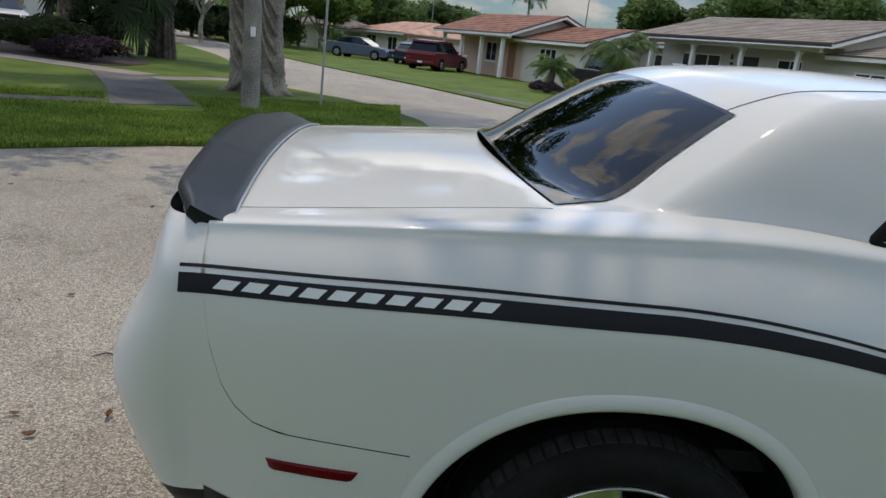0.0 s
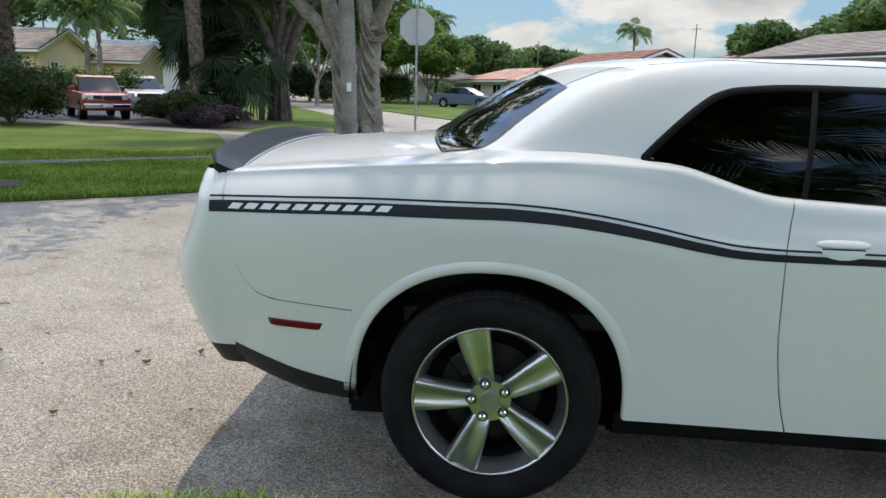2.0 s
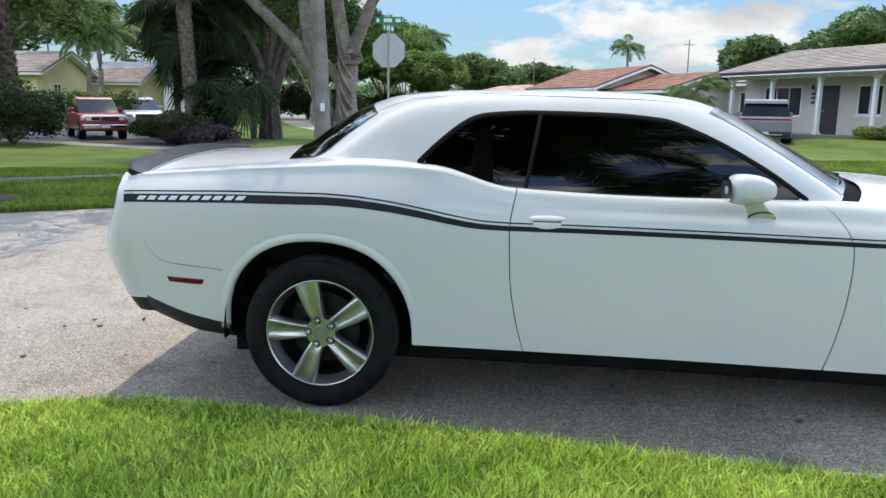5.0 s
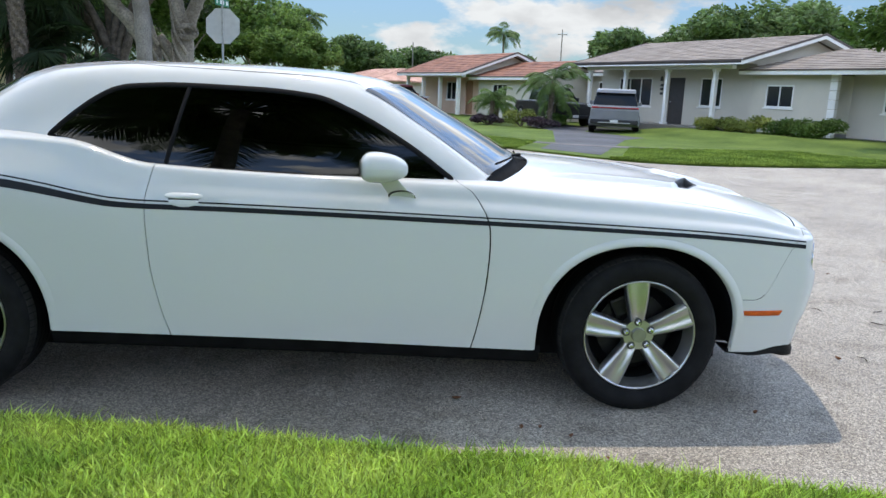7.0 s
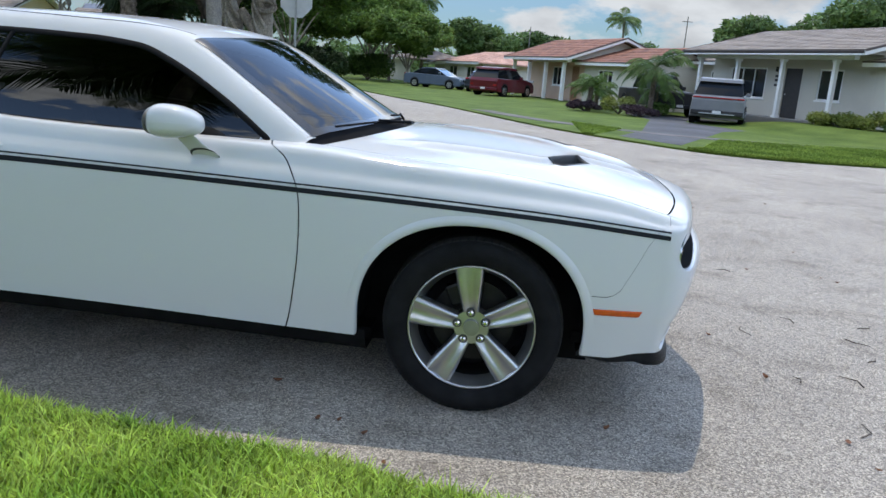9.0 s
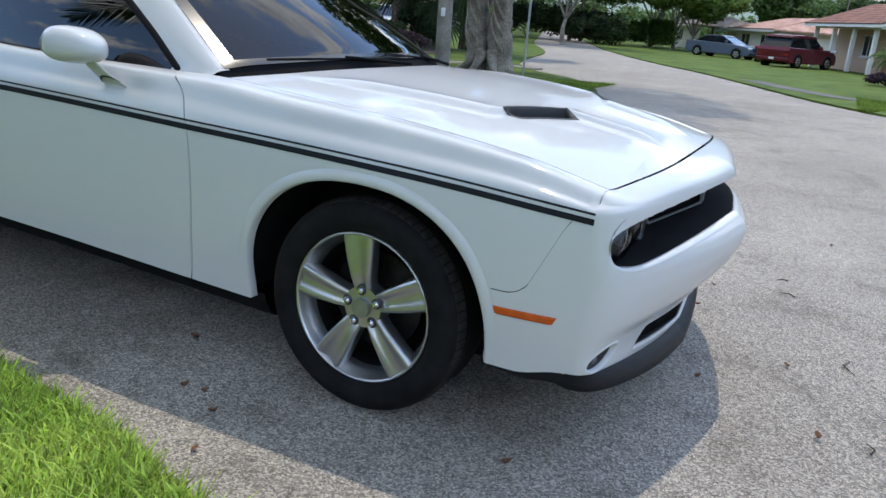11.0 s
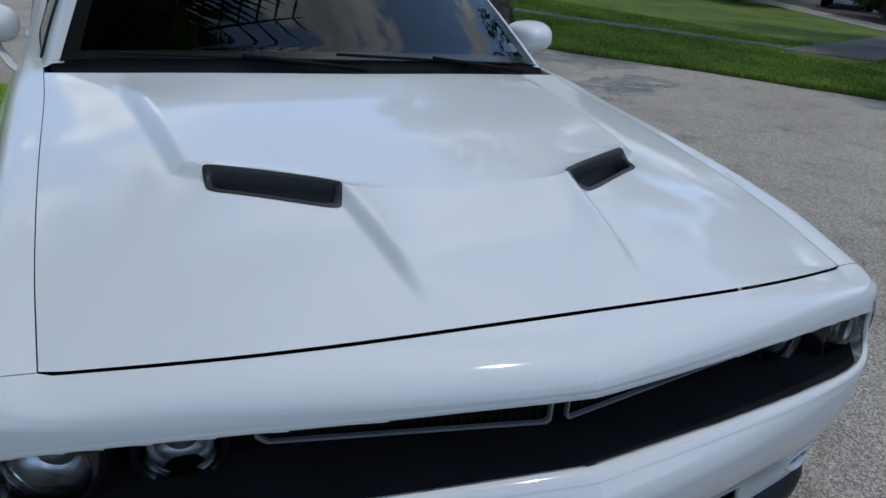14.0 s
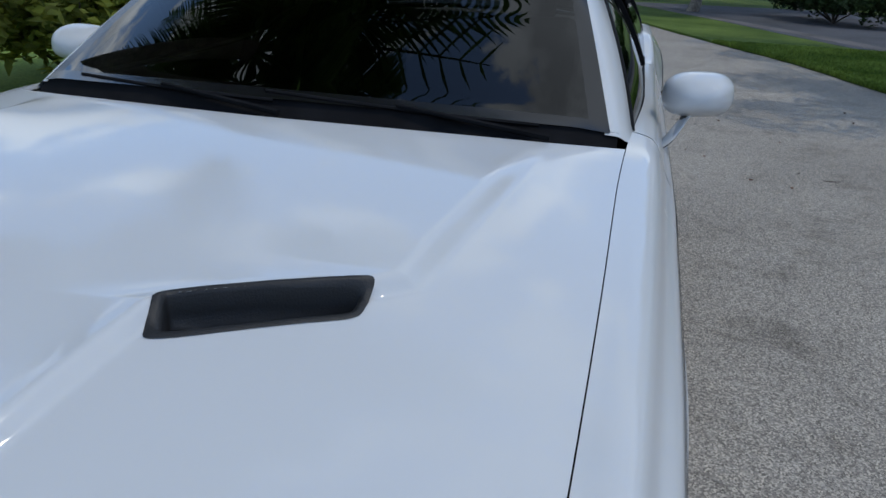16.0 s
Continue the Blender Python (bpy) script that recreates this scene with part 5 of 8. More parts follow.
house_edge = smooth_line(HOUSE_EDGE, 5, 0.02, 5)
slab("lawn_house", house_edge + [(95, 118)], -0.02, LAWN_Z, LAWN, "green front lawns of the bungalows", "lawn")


# walks and drives
def strip(name, pts, width, z, material, label, category="pavement", n=5):
    line = [Vector((*p, 0)) for p in smooth_line(pts, n)]
    L, R = [], []
    for i, p in enumerate(line):
        d = (line[min(i + 1, len(line) - 1)] - line[max(i - 1, 0)]).normalized()
        o = Vector((-d.y, d.x, 0)) * width / 2
        L.append((p.x + o.x, p.y + o.y)); R.append((p.x - o.x, p.y - o.y))
    return slab(name, L + R[::-1], -0.01, z, material, label, category)


strip("pavement", [(-30, -1.2), (-20, 2.6), (-14.5, 4.9), (-10.4, 6.25), (-7.7, 7.8), (-5.0, 9.85)], .55, LAWN_Z + .006, CONCRETE_DARK, "narrow weathered concrete walk across the lawn")
slab("pavement_path", [(-4.75, 9.5), (-3.75, 10.45), (-4.6, 12.7), (-5.3, 14.3), (-6.4, 16.2), (-7.7, 16.3), (-6.6, 14.0), (-5.7, 12.0)], -0.01, LAWN_Z + .010, CONCRETE_DARK, "dark weathered concrete path", "pavement")
strip("pavement_apron", [(-24, 22.5), (-16, 19.6), (-10.4, 17.4), (-7.5, 16.3), (-6.2, 15.9)], 1.1, LAWN_Z + .013, CONCRETE, "light concrete strip before the driveway", "pavement")
slab("mulch_bed", [(-9.6, 17.7), (-7.9, 17.2), (-7.4, 18.2), (-7.4, 20), (-8.6, 22.6), (-12.5, 22.9), (-13, 19.2)], -0.01, LAWN_Z + .016, MULCH, "dark mulch bed under the palms", "ground")
strip("pavement_side", [(-6.0, 15.0), (-4.6, 17.3), (-3.3, 17.4)], .7, LAWN_Z + .008, CONCRETE, "short concrete walk to the road", "pavement")
slab("driveway_corner", [(-24, 23.5), (-16, 20.6), (-12.4, 19.3), (-11.8, 21), (-13, 28), (-17, 34), (-24, 32)], -0.01, LAWN_Z + .004, DRIVEWAY, "dark asphalt driveway with parked cars", "driveway")
slab("driveway_far", [(-26, 0.5), (-14.2, 4.3), (-12.3, 5.0), (-13.5, 8.2), (-14.6, 12), (-19, 14.5), (-28, 9)], -0.01, LAWN_Z + .004, DRIVEWAY, "dark asphalt driveway across the street", "driveway")
slab("driveway_house", [(5.5, 15.5), (6.7, 14.0), (7.6, 16.4), (9.4, 21.2), (12.0, 25.0), (12.5, 28.0), (11.4, 30.5), (8.6, 35.5), (7.6, 31), (7.9, 26), (6.5, 18.5)], -0.01, LAWN_Z + .004, DRIVEWAY, "dark asphalt driveway of the white bungalow", "driveway")
strip("pavement_house", [(1.6, 23.6), (3.4, 20.4), (5.2, 18.6), (7.0, 17.6), (9.2, 17.2), (13, 17.6), (18, 18.6), (40, 25)], .75, LAWN_Z + .007, CONCRETE_DARK, "concrete walk across the front lawns")
slab("mulch_ring", [(-6.7 + .85 * math.cos(a) * (1 + .12 * math.sin(3 * a)), 5.35 + .6 * math.sin(a) * (1 + .1 * math.cos(2 * a))) for a in np.linspace(0, 2 * math.pi, 24, endpoint=False)], -0.01, LAWN_Z + .012, MULCH, "bare earth round the street tree", "ground")

# the lawn rises gently to the bungalow
def lawn_rise():
    th = radians(-66)
    U, V = np.meshgrid(np.linspace(0, 1, 40), np.linspace(0, 1, 24), indexing="ij")
    X, Y = -3.4 + 17.4 * U, -5.2 + 6.4 * V
    h = .30 * sstep(-5.2, -.6, Y) * sstep(-3.4, -.8, X) * sstep(14, 11, X) - .004
    wx = 14.4 + X * math.cos(th) - Y * math.sin(th)
    wy = 26.4 + X * math.sin(th) + Y * math.cos(th)
    ob = sheet("lawn_rise", np.stack([wx, wy, LAWN_Z + h], -1), LAWN, None)
    if ob.data.polygons[0].normal.z < 0:
        ob.data.flip_normals()
    tagged(ob, "gently rising lawn before the white bungalow", "lawn", "", "structure")


lawn_rise()


# ---------------------------------------------------------------- materials of the surroundings
BARK = mat("bark_grey", (0.20, 0.165, 0.13), 0.9, color2=(0.33, 0.29, 0.24), var=0.3, scale=3, fine=0.35, fscale=25, bump=0.9, bscale=18)
BARK_DARK = mat("bark_dark", (0.075, 0.058, 0.045), 0.92, color2=(0.14, 0.115, 0.09), var=0.3, scale=5, fine=0.3, fscale=30, bump=0.9, bscale=25)
PALM_BARK = mat("palm_bark", (0.11, 0.085, 0.065), 0.95, color2=(0.26, 0.21, 0.165), var=0.35, scale=9, fine=0.4, fscale=30, bump=1.0, bscale=30)
POLE_WOOD = mat("pole_wood", (0.20, 0.18, 0.155), 0.9, color2=(0.30, 0.275, 0.24), var=0.25, scale=2.5, fine=0.25, fscale=40, bump=0.6, bscale=40)


TRIM_BROWN = mat("brown_trim", (0.045, 0.032, 0.028), 0.6, var=0.15)

def leaf_mat(name, c1, c2, scale=0.6):
    return mat(name, tuple(v * 1.25 for v in c1), 0.62, color2=tuple(v * 1.25 for v in c2), var=0.25, scale=scale, rnd=0.4, spec=0.3, sub=0.35)


LEAF = leaf_mat("leaf_mid", (0.045, 0.095, 0.018), (0.085, 0.15, 0.03))
LEAF_LIGHT = leaf_mat("leaf_light", (0.085, 0.15, 0.03), (0.14, 0.22, 0.05))
LEAF_DARK = leaf_mat("leaf_dark", (0.014, 0.032, 0.012), (0.035, 0.062, 0.02))
LEAF_FAR = leaf_mat("leaf_far", (0.062, 0.108, 0.034), (0.115, 0.18, 0.058), 0.2)
LEAF_YELLOW = leaf_mat("leaf_yellow_green", (0.14, 0.18, 0.035), (0.25, 0.28, 0.075), 1.5)
LEAF_OLIVE = leaf_mat("leaf_olive", (0.026, 0.042, 0.014), (0.055, 0.075, 0.024))
LEAF_PURPLE = leaf_mat("leaf_purple", (0.04, 0.022, 0.035), (0.06, 0.04, 0.05))
LEAF_CROTON = leaf_mat("leaf_variegated", (0.10, 0.14, 0.02), (0.34, 0.32, 0.06), 3.0)
FROND = leaf_mat("palm_frond", (0.05, 0.10, 0.025), (0.10, 0.16, 0.045))
FROND_DRY = leaf_mat("palm_frond_dry", (0.16, 0.12, 0.07), (0.24, 0.19, 0.12))
WALL_CREAM = mat("stucco_cream", (0.57, 0.53, 0.45), 0.9, var=0.06, scale=0.7, fine=0.06, fscale=60, bump=0.25, bscale=90)
WALL_WHITE = mat("stucco_white", (0.72, 0.70, 0.67), 0.9, var=0.06, scale=0.7, bump=0.25, bscale=90)
WALL_PEACH = mat("stucco_peach", (0.62, 0.44, 0.33), 0.9, var=0.06, scale=0.7, bump=0.25, bscale=90)
WALL_YELLOW = mat("stucco_yellow", (0.70, 0.58, 0.33), 0.9, var=0.06, scale=0.7, bump=0.25, bscale=90)
TRIM = mat("trim_white", (0.80, 0.79, 0.76), 0.55, var=0.04, scale=4)
TRIM_DARK = mat("fascia_brown", (0.10, 0.075, 0.065), 0.6, var=0.15)
ROOF_GREY = mat("roof_shingle_grey", (0.245, 0.20, 0.165), 0.92, color2=(0.31, 0.26, 0.22), var=0.2, scale=1.5, fine=0.2, fscale=25, bump=0.5, bscale=20)
ROOF_RED = mat("roof_terracotta", (0.175, 0.062, 0.036), 0.85, color2=(0.29, 0.118, 0.068), var=0.25, scale=1.8, fine=0.25, fscale=20, bump=0.4, bscale=25)
ROOF_PINK = mat("roof_faded_tile", (0.50, 0.27, 0.20), 0.85, color2=(0.60, 0.36, 0.28), var=0.2, scale=1.8, fine=0.2, fscale=20)
ROOF_BROWN = mat("roof_brown", (0.16, 0.125, 0.105), 0.9, color2=(0.22, 0.18, 0.15), var=0.2, scale=1.8, fine=0.2, fscale=20)
PANE = mat("window_pane", (0.02, 0.024, 0.028), 0.06, spec=0.6)
DOOR_DARK = mat("door_dark_brown", (0.035, 0.030, 0.028), 0.5, var=0.15)
DOOR_WOOD = mat("door_wood", (0.30, 0.15, 0.08), 0.6, var=0.2)
STEEL = mat("galvanised_steel", (0.42, 0.43, 0.43), 0.5, metal=0.7, var=0.15, scale=20)
SIGN_BACK = mat("sign_aluminium", (0.55, 0.56, 0.56), 0.55, metal=0.3, var=0.06, scale=8)
SIGN_GREEN = mat("sign_green", (0.0, 0.20, 0.10), 0.45)
SIGN_WHITE = mat("sign_white", (0.8, 0.8, 0.8), 0.45)
DEAD_LEAF = mat("dead_leaf", (0.16, 0.065, 0.03), 0.8, rnd=0.5, var=0.2)
TWIG = mat("twig", (0.05, 0.035, 0.028), 0.9)


# ---------------------------------------------------------------- plants
def leaves(name, blobs, count, size, material, parent, seed=0, fold=0.35, kind="stuff"):
    """Many small folded leaves spread through the outer parts of rough clumps (x, y, z, rx, ry, rz)."""
    rng = np.random.RandomState(seed)
    vol = np.array([b[3] * b[4] * b[5] for b in blobs]) ** 0.75
    pick = rng.choice(len(blobs), count, p=vol / vol.sum())
    B = np.array(blobs)[pick]
    d = rng.normal(size=(count, 3)); d /= np.linalg.norm(d, axis=1, keepdims=True)
    r = rng.uniform(0.25, 1.0, (count, 1)) ** 0.4 * rng.uniform(0.88, 1.1, (count, 1))
    c = B[:, :3] + d * B[:, 3:6] * r
    a = rng.normal(size=(count, 3)); a[:, 2] *= 0.5; a /= np.linalg.norm(a, axis=1, keepdims=True)
    b = np.cross(a, d + rng.normal(size=(count, 3)) * 0.6); b /= np.linalg.norm(b, axis=1, keepdims=True) + 1e-9
    nrm = np.cross(a, b)
    s = size * rng.uniform(0.6, 1.35, (count, 1))
    V = np.stack([c - a * s, c + b * s * 0.45 + nrm * s * fold * 0.5, c + a * s, c - b * s * 0.45 + nrm * s * fold * 0.5], 1).reshape(-1, 3)
    F = [(4 * i, 4 * i + 1, 4 * i + 2) for i in range(count)] + [(4 * i, 4 * i + 2, 4 * i + 3) for i in range(count)]
    return mesh_ob(name, V, F, material, parent, False, "", kind)


def limb(V, F, pts, radii, seg=10, rough=0.06, seed=0):
    """Adds a tapering, slightly knobbly limb along pts."""
    rng = random.Random(seed)
    pts = [Vector(p) for p in pts]
    base = len(V)
    for i, (p, r) in enumerate(zip(pts, radii)):
        d = (pts[min(i + 1, len(pts) - 1)] - pts[max(i - 1, 0)]).normalized()
        q = d.to_track_quat("Z", "Y")
        for k in range(seg):
            a = 2 * math.pi * k / seg
            rr = r * (1 + rng.uniform(-rough, rough))
            V.append(tuple(p + q @ Vector((math.cos(a) * rr, math.sin(a) * rr, 0))))
    for i in range(len(pts) - 1):
        for k in range(seg):
            a, b = base + i * seg + k, base + i * seg + (k + 1) % seg
            F.append((a, b, b + seg, a + seg))
    F.append(tuple(base + (len(pts) - 1) * seg + k for k in range(seg)))


def bend(pts, n=8):
    """More places along a rounded line."""
    P = [Vector(p) for p in pts]
    P = [2 * P[0] - P[1]] + P + [2 * P[-1] - P[-2]]
    out = []
    for i in range(1, len(P) - 2):
        a, b, c, d = P[i - 1 : i + 3]
        for j in range(n):
            t = j / n
            out.append(0.5 * (2 * b + (c - a) * t + (2 * a - 5 * b + 4 * c - d) * t * t + (3 * b - a - 3 * c + d) * t**3))
    return out + [P[-2]]


def limbs(name, specs, material, parent, seg=10, rough=0.06, seed=0):
    V, F = [], []
    for k, (pts, r0, r1) in enumerate(specs):
        q = bend(pts)
        n = len(q)
        limb(V, F, q, [r0 + (r1 - r0) * (i / (n - 1)) ** 0.8 for i in range(n)], seg, rough, seed + k)
    return mesh_ob(name, V, F, material, parent, True)


def pinnate(name, base, count, length, material, parent, seed=0, droop=0.55, up=(10, 75), az=(0, 360), leaflets=34, lw=0.022):
    """A crown of feather palm fronds, each an arching rib with two rows of leaflets."""
    rng = random.Random(seed)
    V, F = [], []
    for f in range(count):
        yaw = radians(az[0] + (az[1] - az[0]) * (f + rng.uniform(-.4, .4)) / count)
        el = radians(rng.uniform(*up))
        L = length * rng.uniform(0.8, 1.12)
        pts, p, e = [], Vector(base), el
        n = 16
        for i in range(n + 1):
            pts.append(p.copy())
            p = p + Vector((math.cos(yaw) * math.cos(e), math.sin(yaw) * math.cos(e), math.sin(e))) * (L / n)
            e -= droop * 2.2 / n * (0.4 + 1.2 * i / n) * (1.4 if el > 0.8 else 1)
        limb(V, F, pts, [0.03 * (1 - 0.85 * i / n) * length / 3 for i in range(n + 1)], 4, 0)
        side = Vector((-math.sin(yaw), math.cos(yaw), 0))
        for i in range(leaflets):
            t = 0.14 + 0.86 * (i + .5) / leaflets
            k = t * n
            q = pts[min(int(k), n - 1)].lerp(pts[min(int(k) + 1, n)], k % 1)
            d = (pts[min(int(k) + 1, n)] - pts[max(int(k) - 1, 0)]).normalized()
            ll = length * 0.30 * math.sin(math.pi * min(1, 0.12 + 0.86 * t)) ** 0.7
            for s in (-1, 1):
                w = side * s * 0.80 + d * 0.55 + Vector((0, 0, -0.25 - rng.uniform(0, .35)))
                w.normalize()
                tip = q + w * ll + Vector((0, 0, -ll * 0.18))
                mid = q + w * ll * 0.45
                o = d * lw * length / 2.6
                b = len(V)
                V += [tuple(q - o * .6), tuple(q + o * .6), tuple(mid + o), tuple(mid - o), tuple(tip)]
                F += [(b, b + 1, b + 2, b + 3), (b + 3, b + 2, b + 4)]
    return mesh_ob(name, V, F, material, parent, False, "", "stuff")


def fans(name, base, count, reach, radius, material, parent, seed=0, up=(-30, 80)):
    """A crown of fan palm leaves on stalks."""
    rng = random.Random(seed)
    V, F = [], []
    for f in range(count):
        yaw, el = rng.uniform(0, 2 * math.pi), radians(rng.uniform(*up))
        d = Vector((math.cos(yaw) * math.cos(el), math.sin(yaw) * math.cos(el), math.sin(el)))
        c = Vector(base) + d * reach * rng.uniform(.55, 1.1)
        limb(V, F, [Vector(base), c], [.018, .010], 4, 0)
        n = (d + Vector((rng.uniform(-.5, .5), rng.uniform(-.5, .5), rng.uniform(.1, .9)))).normalized()
        u = (d - n * d.dot(n)).normalized()
        v = n.cross(u)
        R = radius * rng.uniform(.75, 1.15)
        for k in range(22):
            a = radians(-125 + 250 * (k + .5) / 22)
            da = radians(4.4)
            e = u * math.cos(a) + v * math.sin(a)
            e1, e2 = u * math.cos(a - da) + v * math.sin(a - da), u * math.cos(a + da) + v * math.sin(a + da)
            b = len(V)
            dr = Vector((0, 0, -R * .28 * rng.uniform(.4, 1.3)))
            V += [tuple(c), tuple(c + e1 * R * .6 + dr * .25), tuple(c + e * R + dr), tuple(c + e2 * R * .6 + dr * .25)]
            F += [(b, b + 1, b + 2), (b, b + 2, b + 3)]
    return mesh_ob(name, V, F, material, parent, False, "", "stuff")


def palm_trunk(name, base, top, r, material, parent, boots=True, seed=0):
    """A trunk with the stubs of old leaf bases."""
    V, F = [], []
    a, b = Vector(base), Vector(top)
    pts = [a.lerp(b, i / 14) for i in range(15)]
    limb(V, F, pts, [r * (1.15 if i == 0 else 1.0) for i in range(15)], 14, .05, seed)
    if boots:
        rng = random.Random(seed)
        n = int((b - a).length / .085)
        for i in range(n):
            for k in range(5):
                ang = 2 * math.pi * (k / 5 + (i % 2) * .1) + i * .35
                p = a.lerp(b, (i + rng.random() * .5) / n)
                o = Vector((math.cos(ang), math.sin(ang), 0))
                t = Vector((-math.sin(ang), math.cos(ang), 0))
                q = len(V)
                w = r * .34
                V += [tuple(p + o * r * .95 - t * w), tuple(p + o * r * .95 + t * w), tuple(p + o * (r * 1.22) + t * w * .6 + Vector((0, 0, .13))), tuple(p + o * (r * 1.22) - t * w * .6 + Vector((0, 0, .13))), tuple(p + o * r * .9 + Vector((0, 0, .15)))]
                F += [(q, q + 1, q + 2, q + 3), (q + 3, q + 2, q + 4)]
    return mesh_ob(name, V, F, material, parent, False)


def broad_tree(loc, height, spread, label, leafmat, seed, trunk_r=.16, count=5000, size=.16, bark=None, low=.35, name="tree", group=""):
    """A branching tree with clumps at the ends of its limbs."""
    rng = random.Random(seed)
    t = thing(name, label, "tree", loc, group=group)
    specs, blobs = [], []
    fork = height * low
    specs.append(([(0, 0, -.05), (rng.uniform(-.1, .1), rng.uniform(-.1, .1), fork * .6), (rng.uniform(-.2, .2), rng.uniform(-.2, .2), fork)], trunk_r, trunk_r * .7))
    top = specs[0][0][-1]
    n = 6
    for k in range(n):
        a = 2 * math.pi * (k + rng.uniform(-.3, .3)) / n
        rr = spread * rng.uniform(.45, .8)
        end = (math.cos(a) * rr, math.sin(a) * rr, height * rng.uniform(.62, .92))
        mid = (math.cos(a) * rr * .45, math.sin(a) * rr * .45, (fork + end[2]) / 2 + .1)
        specs.append(([top, mid, end], trunk_r * .5, trunk_r * .12))
        for j in range(3):
            s = spread * rng.uniform(.24, .42)
            blobs.append((end[0] + rng.uniform(-1, 1) * spread * .3, end[1] + rng.uniform(-1, 1) * spread * .3, end[2] + rng.uniform(-.8, .5) * spread * .28, s, s, s * rng.uniform(.5, .8)))
    for j in range(4):
        s = spread * rng.uniform(.3, .45)
        blobs.append((rng.uniform(-.4, .4) * spread, rng.uniform(-.4, .4) * spread, height * rng.uniform(.8, .98), s, s, s * .6))
    limbs("trunk", specs, bark or BARK, t, 9, .08, seed)
    leaves("crown", blobs, count, size, leafmat, t, seed)
    return t


def shrub(loc, size, label, leafmat, seed, count=1500, leaf=.06, name="shrub", rz=0, group="", cat="shrub"):
    """A low bush: stems under an uneven heap of leaves."""
    rng = random.Random(seed)
    t = thing(name, label, cat, loc, rz, group)
    sx, sy, sz = size
    blobs = []
    for k in range(max(6, int(sx * sy * 6))):
        x, y = rng.uniform(-1, 1) * sx * .42, rng.uniform(-1, 1) * sy * .42
        h = sz * rng.uniform(.55, .78)
        blobs.append((x, y, h * rng.uniform(.55, 1.0), min(.5, sx * .22) * rng.uniform(.7, 1.2), min(.5, sy * .3) * rng.uniform(.7, 1.2), sz * rng.uniform(.22, .34)))
    specs = [([(0, 0, 0), (b[0] * .5, b[1] * .5, b[2] * .6), (b[0], b[1], b[2])], .025, .008) for b in blobs[:10]]
    limbs("branchwork", specs, BARK_DARK, t, 5, .05, seed)
    leaves("foliage", blobs, count, leaf, leafmat, t, seed)
    return t


# corner tree: two stems, a long limb to one side
def corner_tree():
    t = thing("street_tree", "grey-barked tree with two stems and a long side limb", "tree", (-3.45, 14.3, LAWN_Z))
    specs = [
        ([(.30, .1, -.1), (.24, .1, .5), (.20, .1, 1.3), (.26, .05, 2.4)], .34, .24),
        ([(.26, .05, 2.3), (.12, .1, 3.0), (.0, .1, 3.9), (-.15, .2, 5.6)], .22, .10),
        ([(.28, .05, 2.35), (.55, .0, 2.95), (.95, -.1, 3.8), (1.7, -.3, 5.4)], .20, .09),
        ([(-.30, .1, -.1), (-.33, .1, .6), (-.45, .12, 1.8), (-.66, .1, 2.8), (-.85, .2, 4.2), (-.9, .3, 5.6)], .32, .11),
        ([(-.55, .1, 2.1), (-1.05, .05, 2.75), (-1.75, .0, 3.45), (-2.7, .1, 4.3), (-3.6, .1, 4.9)], .19, .08),
        ([(.2, .1, 1.4), (.02, .1, 1.9), (-.3, .1, 2.3)], .16, .12),
    ]
    for k in range(7):
        a = 2 * math.pi * k / 7
        specs.append(([(math.cos(a) * .25, math.sin(a) * .2, .45), (math.cos(a) * .5, math.sin(a) * .42, .12), (math.cos(a) * .85, math.sin(a) * .75, -.06)], .16, .04))
    for k in range(12):  # clinging roots and burls
        z0 = .3 + .18 * k
        x = .22 if k % 2 else -.42
        specs.append(([(x + .18, -.16, z0), (x - .05, -.25, z0 + .45), (x - .16, -.14, z0 + .9)], .045, .02))
    limbs("trunk", specs, BARK, t, 12, .10, 5)
    V, F = [], []
    for r in (.19, .25):
        ring = [(.42 + math.cos(a) * r * .9, -.20 - .02 * math.sin(3 * a), 2.42 + math.sin(a) * r * .62) for a in np.linspace(0, 2 * math.pi, 15)]
        limb(V, F, ring, [.045] * 15, 7, .15, 3)
    mesh_ob("burl", V, F, BARK, t)
    blobs = []
    rng = random.Random(11)
    for cx, cy, cz in ((-.2, .2, 6.0), (1.8, -.3, 6.0), (-.9, .3, 6.2), (-3.6, .1, 5.3), (-2.4, .6, 5.6), (.8, 1.5, 5.8), (-1.5, 1.6, 5.2), (2.6, .8, 6.3)):
        for j in range(5):
            blobs.append((cx + rng.uniform(-1, 1), cy + rng.uniform(-1, 1), cz + rng.uniform(-.5, .9), rng.uniform(.5, 1), rng.uniform(.5, 1), rng.uniform(.35, .7)))
    for j in range(34):
        blobs.append((rng.uniform(-5, 5), rng.uniform(-3.5, 3), rng.uniform(6.0, 9.0), rng.uniform(.8, 1.3), rng.uniform(.8, 1.3), rng.uniform(.5, .8)))
    for j in range(9):
        blobs.append((rng.uniform(-2.5, .4), rng.uniform(.6, 2.2), rng.uniform(3.4, 4.6), .5, .5, .4))
    leaves("crown", blobs, 30000, .10, LEAF, t, 3)
    return t


corner_tree()

# leaning wooden pole in front of it
pole = thing("utility_pole", "weathered grey wooden pole leaning slightly on the corner lawn", "pole", (-3.0, 11.0, LAWN_Z))
limbs("shaft", [([(.04, 0, -.1), (.0, 0, 2.0), (-.10, 0, 4.2), (-.22, 0, 7.5)], .155, .125)], POLE_WOOD, pole, 14, .03, 2)
bm = bmesh.new()
box(bm, (.02, -.185, 1.18), (.10, -.15, 1.34), .008)
